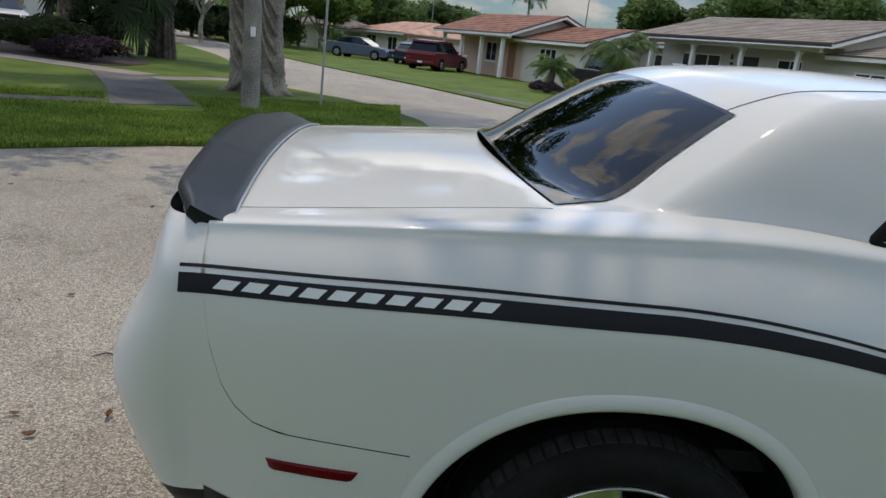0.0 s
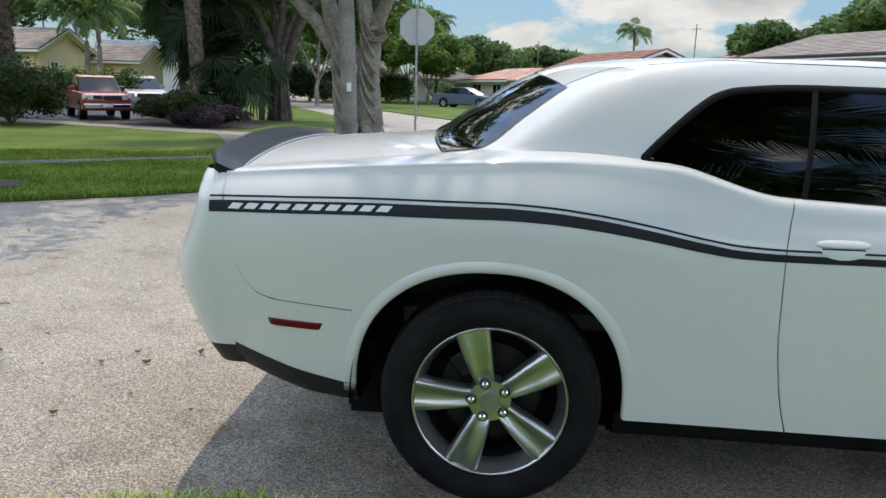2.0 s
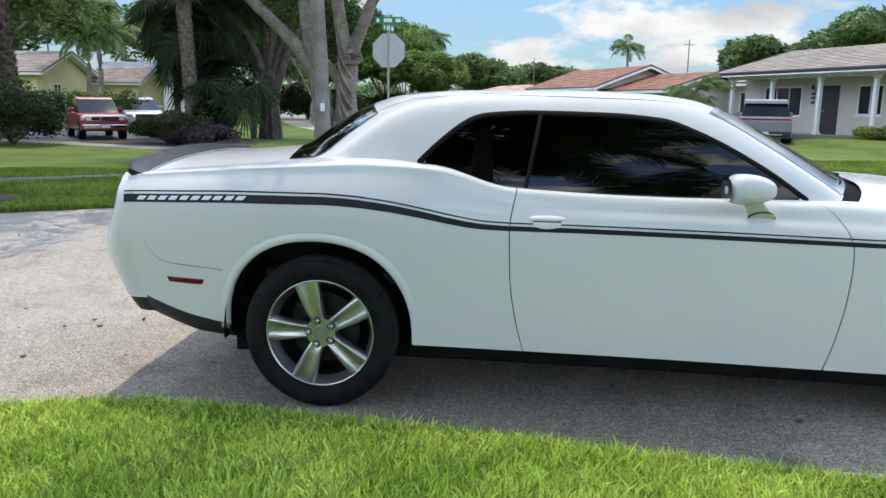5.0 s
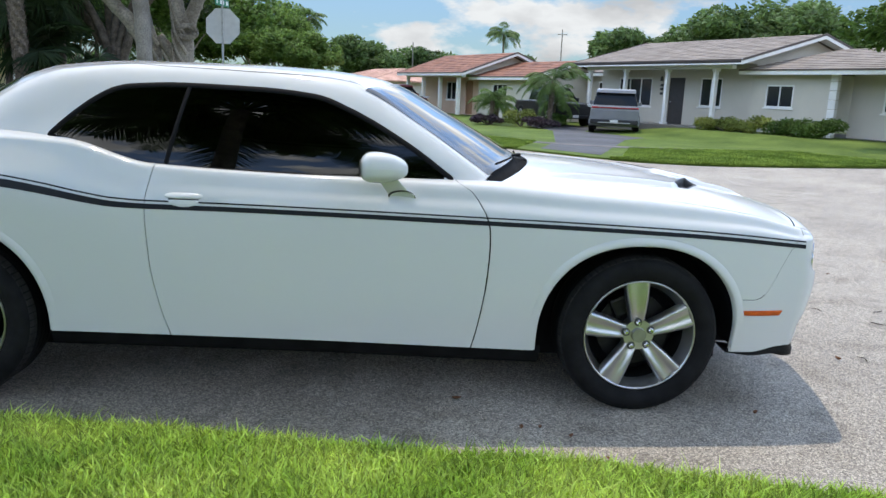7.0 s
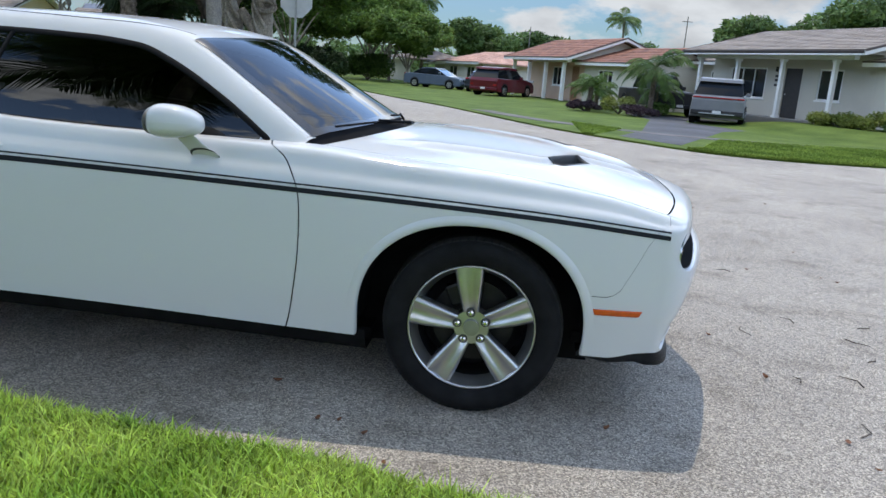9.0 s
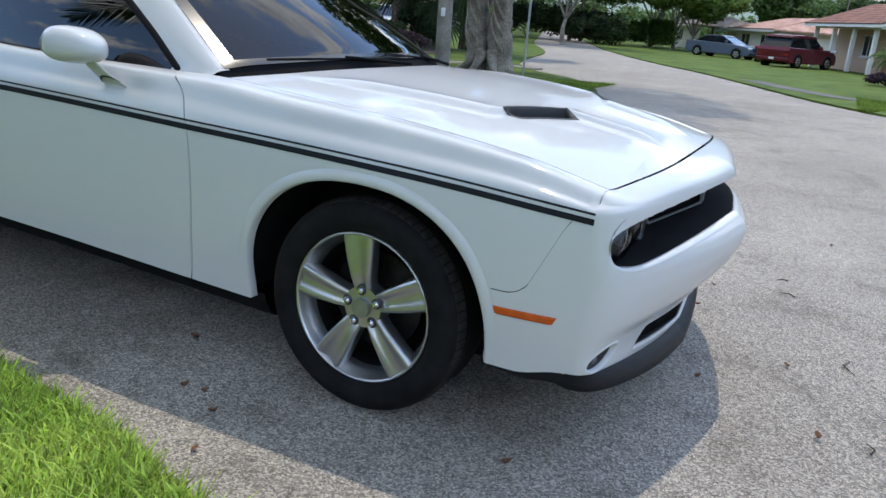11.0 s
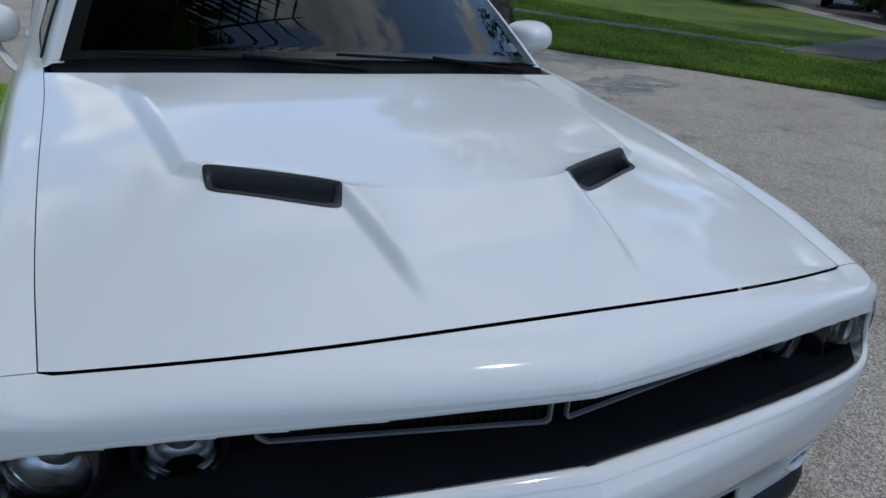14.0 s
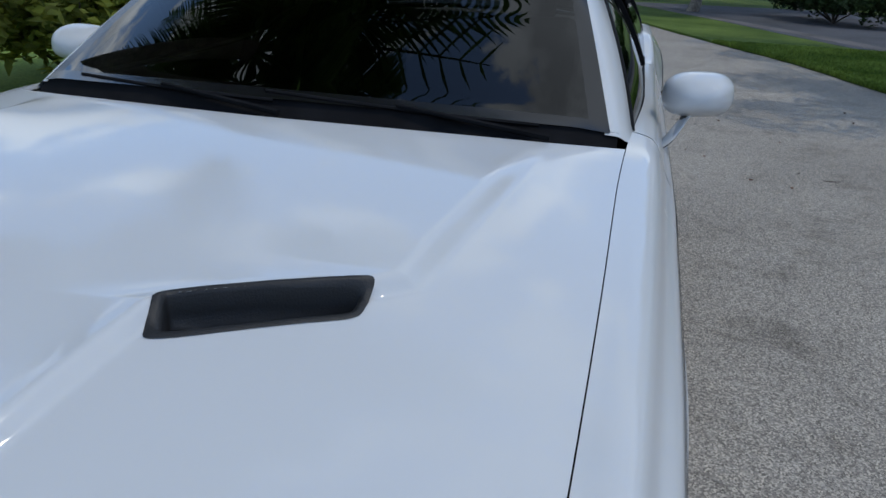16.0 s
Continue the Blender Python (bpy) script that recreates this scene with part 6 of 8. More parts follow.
part("tag_plate", bm, SIGN_WHITE, pole)

# banyan with hanging roots
ban = thing("banyan_tree", "dark banyan with bundled aerial roots on the lawn", "tree", (-8.3, 24.2, LAWN_Z))
rng = random.Random(8)
specs = []
for k in range(16):
    a = 2 * math.pi * k / 16
    r = rng.uniform(.22, .46)
    specs.append(([(math.cos(a) * r * 1.25, math.sin(a) * r, -.1), (math.cos(a) * r * .9, math.sin(a) * r * .8, 1.1), (math.cos(a + .5) * r * .7, math.sin(a + .5) * r * .6, 2.4)], rng.uniform(.07, .13), .07))
for ex, ey, ez in ((-2.6, .3, 5.4), (-1.5, -.4, 5.6), (.2, .2, 6.0), (1.2, .3, 5.4), (2.2, 0, 5.2), (-.6, .6, 5.8)):
    specs.append(([(rng.uniform(-.2, .2), 0, 1.7), (ex * .35, ey * .4, 3.3), (ex * .75, ey, 4.5), (ex, ey, ez)], .19, .07))
for k in range(4):
    specs.append(([(-.75 + rng.uniform(-.05, .05), .1 * k, -.1), (-.7, .1 * k, 1.4), (-.6, .05, 2.7)], .05, .04))
limbs("trunk", specs, BARK_DARK, ban, 8, .12, 4)
blobs = [(rng.uniform(-3.2, 3.2), rng.uniform(-1.5, 2), rng.uniform(4.0, 7), rng.uniform(.6, 1.2), rng.uniform(.6, 1.2), rng.uniform(.4, .8)) for k in range(46)]
leaves("crown", blobs, 13000, .12, LEAF_DARK, ban, 6)

# palms on the shaded lawn
p = thing("cabbage_palm", "tall palm with a rough booted trunk among dark fan palms", "palm", (-10.1, 21.4, LAWN_Z))
palm_trunk("trunk", (0, 0, -.1), (-.35, .1, 6.6), .23, PALM_BARK, p, True, 2)
fans("crown", (-.35, .1, 6.6), 42, 1.5, 1.0, LEAF_DARK, p, 3)
fans("dead_fans", (-.3, .1, 6.1), 14, 1.0, .8, FROND_DRY, p, 4, (-85, -40))
for k, (x, y, h, n) in enumerate(((-11.7, 23.6, 4.0, 34), (-11.2, 24.3, 3.0, 34), (-10.0, 23.9, 4.6, 34), (-9.6, 22.6, 1.6, 18), (-10.9, 23.0, 3.4, 30))):
    q = thing("fan_palm", "dark green fan palm in a shaded clump", "palm", (x, y, LAWN_Z), group="fan palms on the corner lawn")
    palm_trunk("trunk", (0, 0, -.1), (.1, 0, h), .12, BARK_DARK, q, False, k)
    fans("crown", (.1, 0, h), n, 1.35, .95, LEAF_DARK, q, 20 + k)
p = thing("date_palm", "thick-trunked palm at the edge of the corner lawn", "palm", (-16.4, 20.9, LAWN_Z))
palm_trunk("trunk", (0, 0, -.1), (-.2, 0, 5.8), .33, PALM_BARK, p, True, 9)
pinnate("crown", (-.2, 0, 5.8), 26, 3.2, LEAF, p, 5, .6, (-15, 70))
broad_tree((-19.5, 24, LAWN_Z), 7.5, 3.6, "leafy green tree beside the driveway", LEAF, 31, .2, 9000, .15)
broad_tree((-18.6, 19.0, LAWN_Z), 5.6, 2.4, "leafy green tree beside the hedge", LEAF, 36, .14, 6000, .12, low=.5)

# shrubs on the corner lawn
shrub((-10.0, 19.2, LAWN_Z), (2.3, 1.4, 1.05), "loose olive-green shrub bed under the palms", LEAF_OLIVE, 41, 12000, .05)
shrub((-8.7, 18.3, LAWN_Z), (2.1, 1.2, .75), "low dark purple ground-cover shrub", LEAF_PURPLE, 42, 9000, .045)
shrub((-9.2, 21.4, LAWN_Z), (1.2, 1.2, 1.6), "dark leafy shrub beside the palm trunk", LEAF_DARK, 44, 2200, .09)
shrub((-17.2, 18.6, LAWN_Z), (3.4, 2.0, 1.9), "dense dark green hedge bush", LEAF_DARK, 45, 9000, .07, name="hedge", cat="hedge")
shrub((-19.5, 29.5, LAWN_Z), (7.5, 1.4, 1.9), "clipped olive hedge before the yellow house", LEAF, 46, 11000, .08, name="hedge", rz=12, cat="hedge")

shrub((-13.9, 17.2, LAWN_Z), (2.6, 2.0, 2.0), "dense dark green bush beside the thick palm", LEAF_DARK, 47, 12000, .06)

# ---------------------------------------------------------------- street signs
ss = thing("stop_sign", "stop sign seen from its bare grey back on a steel post", "street sign", (-1.96, 12.9, LAWN_Z), -6)
bm = bmesh.new()
box(bm, (-.022, -.012, -.1), (.022, .012, 3.05), .003)
part("post", bm, STEEL, ss)
bm = bmesh.new()
r = bmesh.ops.create_cone(bm, cap_ends=True, segments=8, radius1=.39, radius2=.39, depth=.008, matrix=Matrix.Translation((0, .022, 2.50)) @ pose(0, 0, 0, 90, 0, 0) @ pose(0, 0, 0, 0, 0, 22.5))
part("panel", bm, SIGN_BACK, ss, "bare aluminium octagon")
for z in (2.3, 2.7):
    bm = bmesh.new()
    tube(bm, (0, -.02, z), (0, .03, z), .008, .008, 8)
    part("bolt", bm, STEEL, ss)
for z, yaw, w in ((3.14, 8, .62), (2.98, 82, .62)):
    bm = bmesh.new()
    box(bm, (-w / 2, -.003, -.075), (w / 2, .003, .075), .002)
    blade = part("name_blade", bm, SIGN_GREEN, ss, "green street name blade")
    blade.matrix_local = pose(0, 0, z, 0, 0, yaw)
    for x0, x1 in ((-.26, -.20), (-.10, .08), (.16, .27)):
        bm = bmesh.new()
        box(bm, (x0, -.0065, -.04), (x1, -.0035, .04), .001)
        part("lettering_bar", bm, SIGN_WHITE, blade)


# ---------------------------------------------------------------- houses
def window_unit(parent, m, w, h, panes=2, material=None):
    """Frame, sill and panes in a wall; m puts its centre on the wall face, which looks along local -y."""
    bm = bmesh.new()
    f = .06
    box(bm, (-w / 2, -.05, h / 2 - f), (w / 2, .03, h / 2), .006); box(bm, (-w / 2, -.05, -h / 2), (w / 2, .03, -h / 2 + f), .006)
    box(bm, (-w / 2, -.05, -h / 2 + f), (-w / 2 + f, .03, h / 2 - f), .006); box(bm, (w / 2 - f, -.05, -h / 2 + f), (w / 2, .03, h / 2 - f), .006)
    for k in range(1, panes):
        x = -w / 2 + w * k / panes
        box(bm, (x - .02, -.045, -h / 2 + f), (x + .02, .03, h / 2 - f))
    win = part("window", bm, TRIM, parent)
    win.matrix_local = m
    for k in range(panes):
        bm = bmesh.new()
        x0, x1 = -w / 2 + w * k / panes, -w / 2 + w * (k + 1) / panes
        box(bm, (x0 + .03, -.012, -h / 2 + f * .9), (x1 - .03, .0, h / 2 - f * .9))
        part("pane", bm, material or PANE, win)
    bm = bmesh.new()
    box(bm, (-w / 2 - .06, -.10, -h / 2 - .06), (w / 2 + .06, .02, -h / 2), .01)
    part("sill", bm, TRIM, win)
    return win


def wall_with_holes(parent, length, height, thick, holes, material, m, name="wall"):
    """A wall along local x with rectangular openings through it (x0, x1, z0, z1)."""
    xs = sorted({0, length, *[v for h in holes for v in h[:2]]})
    zs = sorted({0, height, *[v for h in holes for v in h[2:]]})
    bm = bmesh.new()
    for x0, x1 in zip(xs, xs[1:]):
        for z0, z1 in zip(zs, zs[1:]):
            cx, cz = (x0 + x1) / 2, (z0 + z1) / 2
            if any(h[0] < cx < h[1] and h[2] < cz < h[3] for h in holes):
                continue
            box(bm, (x0, 0, z0), (x1, thick, z1))
    bmesh.ops.remove_doubles(bm, verts=bm.verts[:], dist=1e-5)
    w = part(name, bm, material, parent)
    w.matrix_local = m
    return w


def gable_roof(parent, x0, x1, y0, y1, z, rise, material, over=.5, hip=0.0, name="roof", fascia=True, tiles=0.0):
    """Ridge along local x; hip pulls the ridge ends in. Rows of tiles or shingles give its courses."""
    xa, xb, ya, yb = x0 - over, x1 + over, y0 - over, y1 + over
    ym = (ya + yb) / 2
    V = [(xa, ya, z), (xb, ya, z), (xb, yb, z), (xa, yb, z), (xa + hip, ym, z + rise), (xb - hip, ym, z + rise)]
    V += [(p[0], p[1], p[2] - .10) for p in V]
    F = [(0, 1, 5, 4), (2, 3, 4, 5), (7, 6, 10, 11), (9, 8, 11, 10), (0, 6, 7, 1), (2, 8, 9, 3)]
    F += [(1, 2, 5), (3, 0, 4), (8, 7, 11), (6, 9, 10), (1, 7, 8, 2), (3, 9, 6, 0)] if hip else [(1, 7, 11, 5), (5, 11, 8, 2), (3, 9, 10, 4), (4, 10, 6, 0)]
    roof = mesh_ob(name, V, F, material, parent, False)
    if not hip:
        # white rake boards and soffits under the open gable ends, with a dark drip edge
        for xe, out in ((xa, -1), (xb, 1)):
            for ye in (ya, yb):
                for nm, m_, x0_, x1_, lo, hi_ in (("rake_board", TRIM, .003, .028, -.18, -.012), ("rake_drip_edge", TRIM_DARK, .029, .045, -.045, .045), ("rake_soffit", TRIM, -over + .02, -.004, -.125, -.108)):
                    W = [(xe + out * q, yy, zz + d) for q in (x0_, x1_) for yy, zz in ((ye, z), (ym, z + rise)) for d in (lo, hi_)]
                    mesh_ob(nm, W, [(0, 1, 3, 2), (4, 6, 7, 5), (0, 4, 5, 1), (2, 3, 7, 6), (0, 2, 6, 4), (1, 5, 7, 3)], m_, roof, False)
    # raised courses on the two long slopes
    V, F = [], []
    step = tiles or .30
    half = (yb - ya) / 2
    L = math.hypot(half, rise)
    n = int(L / step)
    for sgn in (-1, 1):
        for k in range(n):
            t0, t1 = k / n, (k + 1) / n
            def pt(x_side, t, lift):
                y = (ya if sgn < 0 else yb) + (-sgn) * half * t
                x = (xa + hip * t) if x_side < 0 else (xb - hip * t)
                return (x, y, z + rise * t + lift)
            b = len(V)
            V += [pt(-1, t0, .035), pt(1, t0, .035), pt(1, t1, .012), pt(-1, t1, .012), pt(-1, t0, .004), pt(1, t0, .004)]
            F += [(b, b + 1, b + 2, b + 3), (b + 4, b + 5, b + 1, b)]
    mesh_ob("course", V, F, material, roof, False, "", "stuff")
    if fascia:
        bm = bmesh.new()
        box(bm, (xa, ya - .025, z - .17), (xb, ya - .002, z - .01))
        part("fascia", bm, TRIM, roof)
        bm = bmesh.new()
        box(bm, (xa, yb + .002, z - .17), (xb, yb + .025, z - .01))
        part("fascia", bm, TRIM, roof)
        bm = bmesh.new()
        box(bm, (xa, ya - .045, z - .03), (xb, ya - .026, z + .035))
        part("drip_edge", bm, TRIM_DARK, roof)
    return roof


def rot(x, y, z=0, yaw=0):
    return pose(x, y, z, 0, 0, yaw)


# white bungalow with a porch; local x runs along its front
HA = thing("bungalow", "white stucco bungalow with grey roof and white porch posts", "house", (14.4, 26.4, .36), -66)
bm = bmesh.new(); box(bm, (-8.2, -.35, -.40), (1.2, .9, .04), .02)
part("porch_floor", bm, CONCRETE, HA)
wall_with_holes(HA, 9.4, 2.62, .2, [(1.3, 3.6, .75, 2.05), (4.7, 5.65, .04, 2.05), (6.55, 7.75, .85, 2.05)], WALL_CREAM, rot(-8.2, .9))
window_unit(HA, rot(-8.2 + 2.45, .96, 1.40), 2.3, 1.3, 3)
window_unit(HA, rot(-8.2 + 7.15, .96, 1.45), 1.2, 1.2, 2)
bm = bmesh.new(); box(bm, (4.7, .04, .04), (5.65, .10, 2.05), .01)
d = part("front_door", bm, DOOR_DARK, HA, "dark front door"); d.matrix_local = rot(-8.2, .9)
bm = bmesh.new(); tube(bm, (.12, -.01, 1.0), (.12, .04, 1.0), .03, .03, 10); q = part("door_knob", bm, STEEL, d); q.matrix_local = pose(4.7, .02, 0)
for k, x in enumerate((-.0, -2.7, -5.4, -8.0)):
    bm = bmesh.new(); box(bm, (x - .08, -.08, .04), (x + .08, .08, 2.36), .015); box(bm, (x - .12, -.12, .04), (x + .12, .12, .14), .01); box(bm, (x - .12, -.12, 2.26), (x + .12, .12, 2.36), .01)
    part("porch_post", bm, TRIM, HA)
bm = bmesh.new(); box(bm, (-8.2, -.12, 2.36), (.9, .12, 2.64), .01)
part("porch_beam", bm, TRIM, HA)
for z in (1.35, 1.55, 1.72):
    bm = bmesh.new(); box(bm, (-4.0, .84, z - .05), (-3.86, .895, z + .05), .004)
    part("number_bar", bm, DOOR_DARK, HA)
bm = bmesh.new(); tube(bm, (-3.93, .82, 1.9), (-3.93, .82, 2.1), .06, .04, 10); part("wall_lamp", bm, DOOR_DARK, HA)
gable_roof(HA, -8.0, 1.2, -.05, 7.85, 2.66, 1.22, ROOF_GREY, .58, 0)
bm = bmesh.new(); box(bm, (-8.58, -.66, 2.54), (1.78, -.60, 2.67), .01); part("gutter", bm, TRIM_BROWN, HA, "dark brown gutter")
for gx, dx in ((1.2, -.2), (-8.2, .2)):
    bm = bmesh.new()
    vs = [bm.verts.new(v) for v in ((gx, -.1, 2.58), (gx, 7.9, 2.58), (gx, 3.9, 3.70))]
    bm.faces.new(vs); r = bmesh.ops.extrude_face_region(bm, geom=bm.faces[:]); bmesh.ops.translate(bm, verts=[v for v in r["geom"] if isinstance(v, bmesh.types.BMVert)], vec=(dx, 0, 0))
    part("gable_wall", bm, WALL_CREAM, HA)
wall_with_holes(HA, 6.7, 2.6, .2, [(.6, 0.601, 1, 1.001)], WALL_CREAM, rot(1.2, 1.1, 0, 90), "side_wall")
bm = bmesh.new(); box(bm, (-8.2, 1.1, -.3), (-8.0, 7.8, 2.6)); part("side_wall", bm, WALL_CREAM, HA)
wall_with_holes(HA, 3.7, 2.3, .2, [(.7, 1.95, .95, 1.80)], WALL_CREAM, rot(1.22, .7), "wall")
window_unit(HA, rot(1.22 + 1.32, .76, 1.37), 1.25, .85, 2)
for k in range(8):
    bm = bmesh.new()
    box(bm, (4.66, .66 - .01, -.3 + .32 * k), (4.95, .82, .0 + .32 * k), .012)
    part("quoin", bm, TRIM, HA)
wall_with_holes(HA, 6.0, 2.3, .2, [(1.2, 2.3, .9, 1.9)], WALL_CREAM, rot(4.95, 1.5), "wall")
window_unit(HA, rot(4.95 + 1.75, 1.56, 1.40), 1.1, 1.0, 2)
gable_roof(HA, 1.35, 11.0, .75, 7.0, 2.32, .95, ROOF_GREY, .45, 1.8)
wall_with_holes(HA, 6.2, 2.3, .2, [(.6, .601, 1, 1.001)], WALL_CREAM, rot(10.95, 1.5, 0, 90), "side_wall")
bm = bmesh.new(); box(bm, (1.3, .95, -.4), (10.9, 6.8, -.02)); part("plinth", bm, CONCRETE, HA)
bm = bmesh.new(); box(bm, (-11.8, 2.6, -.3), (-8.25, 7.4, 2.3)); part("garage_wing", bm, WALL_CREAM, HA)
window_unit(HA, rot(-9.9, 2.56, 1.35), 1.2, 1.1, 2)
gable_roof(HA, -11.9, -8.7, 2.4, 7.6, 2.35, .7, ROOF_GREY, .35, 0)
for k, (x, w, m_, lab) in enumerate(((1.75, 3.0, LEAF_YELLOW, "clipped yellow-green hedge before the bungalow"), (4.6, 2.6, LEAF, "clipped dark green hedge before the bungalow"))):
    m = HA.matrix_world @ Vector((x, -.5, 0))
    shrub((m.x, m.y, LAWN_Z + .1), (w, .8, .88), lab, m_, 50 + k, 6500, .055, name="hedge", rz=-66, cat="hedge", group="hedges before the bungalow")

# terracotta-roofed house
HB = thing("terracotta_house", "peach house with a terracotta tile roof and white porch posts", "house", (3.0, 47.0, .05), -66)
wall_with_holes(HB, 8.0, 2.3, .2, [(3.3, 4.6, .85, 2.0), (5.9, 6.8, .05, 2.05)], WALL_PEACH, rot(-1.8, 1.3))
window_unit(HB, rot(-1.8 + 3.95, 1.36, 1.43), 1.3, 1.15, 2)
bm = bmesh.new(); box(bm, (5.9, .04, .05), (6.8, .1, 2.05), .01); d = part("front_door", bm, DOOR_WOOD, HB); d.matrix_local = rot(-1.8, 1.3)
for x in (-1.65, .75, 3.15, 5.55):
    bm = bmesh.new(); box(bm, (x - .1, -.1, .03), (x + .1, .1, 2.22), .01); part("porch_post", bm, TRIM, HB)
bm = bmesh.new(); box(bm, (-1.8, -.12, 2.22), (6.2, .12, 2.46), .01); part("porch_beam", bm, TRIM, HB)
gable_roof(HB, -1.8, 6.2, .1, 6.3, 2.47, 1.32, ROOF_RED, .6, 0, tiles=.36)
bm = bmesh.new()
vs = [bm.verts.new(v) for v in ((6.2, .0, 2.4), (6.2, 6.4, 2.4), (6.2, 3.2, 3.58))]
bm.faces.new(vs); r = bmesh.ops.extrude_face_region(bm, geom=bm.faces[:]); bmesh.ops.translate(bm, verts=[v for v in r["geom"] if isinstance(v, bmesh.types.BMVert)], vec=(-.2, 0, 0))
part("gable_wall", bm, WALL_CREAM, HB)
wall_with_holes(HB, 5.6, 2.25, .2, [(1.6, 3.2, .8, 1.9)], WALL_CREAM, rot(6.2, 1.0))
window_unit(HB, rot(6.2 + 2.4, 1.06, 1.35), 1.6, 1.1, 3)
gable_roof(HB, 6.35, 11.8, .95, 6.6, 2.28, .98, ROOF_RED, .45, 0, tiles=.36)
bm = bmesh.new(); box(bm, (11.6, 1.2, 0), (11.8, 6.4, 2.25)); part("side_wall", bm, WALL_CREAM, HB)
bm = bmesh.new()
vs = [bm.verts.new(v) for v in ((11.8, .9, 2.2), (11.8, 6.6, 2.2), (11.8, 3.75, 3.08))]
bm.faces.new(vs); r = bmesh.ops.extrude_face_region(bm, geom=bm.faces[:]); bmesh.ops.translate(bm, verts=[v for v in r["geom"] if isinstance(v, bmesh.types.BMVert)], vec=(-.2, 0, 0))
part("gable_wall", bm, WALL_CREAM, HB)
bm = bmesh.new(); box(bm, (6.0, 1.5, 0), (6.2, 6.2, 2.4)); part("side_wall", bm, WALL_PEACH, HB)
bm = bmesh.new(); box(bm, (-1.8, 1.5, 0), (-1.6, 6.2, 2.4)); part("side_wall", bm, WALL_PEACH, HB)

# pale house with a faded tile roof
HC = thing("pale_house", "white house with a faded pink tile roof", "house", (-3.7, 61.5, -.05), -66)
wall_with_holes(HC, 9.0, 2.1, .2, [(1.2, 3.2, .8, 1.8), (5.5, 7.2, .8, 1.8)], WALL_WHITE, rot(0, 0))
window_unit(HC, rot(2.2, .06, 1.3), 2.0, 1.0, 2); window_unit(HC, rot(6.35, .06, 1.3), 1.7, 1.0, 2)
gable_roof(HC, 0, 9.0, 0, 6, 2.12, .95, ROOF_PINK, .6, 2.0, tiles=.36)
bm = bmesh.new(); box(bm, (8.8, .2, 0), (9.0, 6, 2.1)); part("side_wall", bm, WALL_WHITE, HC)
bm = bmesh.new(); box(bm, (0, .2, 0), (.2, 6, 2.1)); part("side_wall", bm, WALL_WHITE, HC)
bm = bmesh.new(); box(bm, (-6.6, 1.2, 0), (-.1, 5.5, 2.0)); part("carport_wing", bm, WALL_CREAM, HC)
gable_roof(HC, -6.7, -.4, .8, 5.6, 2.02, .6, ROOF_BROWN, .5, 1.2)
HF = thing("far_bungalow", "low bungalow with a brown roof down the side street", "house", (-12.0, 80, .0), -66)
wall_with_holes(HF, 9, 2.2, .2, [(2, 3.6, .8, 1.9)], WALL_CREAM, rot(0, 0))
window_unit(HF, rot(2.8, .06, 1.35), 1.6, 1.1, 2)
gable_roof(HF, 0, 9, 0, 6, 2.25, .9, ROOF_BROWN, .6, 1.8)

# yellow house with two gables
HD = thing("yellow_house", "yellow stucco house with brown-grey gable roofs behind a hedge", "house", (-33.5, 41.6, .10), 5)
wall_with_holes(HD, 7.5, 2.9, .2, [(5.7, 6.5, 1.0, 2.3)], WALL_YELLOW, rot(-3, 0))
window_unit(HD, rot(3.1, .06, 1.65), .8, 1.3, 2)
gable_roof(HD, -3.0, 4.5, 0, 7, 2.95, 1.5, ROOF_GREY, .6, 0)
bm = bmesh.new()
vs = [bm.verts.new(v) for v in ((4.5, -.2, 2.85), (4.5, 7.2, 2.85), (4.5, 3.5, 4.35))]
bm.faces.new(vs); r = bmesh.ops.extrude_face_region(bm, geom=bm.faces[:]); bmesh.ops.translate(bm, verts=[v for v in r["geom"] if isinstance(v, bmesh.types.BMVert)], vec=(-.2, 0, 0))
part("gable_wall", bm, WALL_YELLOW, HD)
wall_with_holes(HD, 6.8, 2.9, .2, [(1.2, 2.2, 1.0, 2.3)], WALL_YELLOW, rot(4.7, .2, 0, 90), "side_wall")
window_unit(HD, rot(4.76, 1.9, 1.65, 90), 1.0, 1.3, 2)
bm = bmesh.new(); box(bm, (4.7, 7.0, 0), (8.0, 12.0, 2.5)); part("wing_wall", bm, WALL_YELLOW, HD)
gable_roof(HD, 4.9, 7.9, 7.1, 11.9, 2.55, 1.2, ROOF_GREY, .5, 0)
bm = bmesh.new()
vs = [bm.verts.new(v) for v in ((8.02, 6.9, 2.5), (8.02, 12.1, 2.5), (8.02, 9.5, 3.65))]
bm.faces.new(vs); part("gable_wall", bm, WALL_YELLOW, HD)
HE = thing("blue_grey_house", "distant pale house with a blue-grey roof", "house", (-38.5, 66, .1), 15)
wall_with_holes(HE, 8, 3.0, .2, [(1, 2.5, 1, 2.2)], WALL_WHITE, rot(0, 0)); window_unit(HE, rot(1.75, .06, 1.6), 1.5, 1.2, 2)
gable_roof(HE, 0, 8, 0, 7, 3.05, 2.0, mat("roof_blue_grey", (0.16, 0.19, 0.24), 0.8, var=0.15, scale=2), .5, 0)


# ---------------------------------------------------------------- parked vehicles
def car_paint(name, c):
    return mat(name, c, 0.35, coat=0.25, var=0.06, scale=3, spec=0.3)


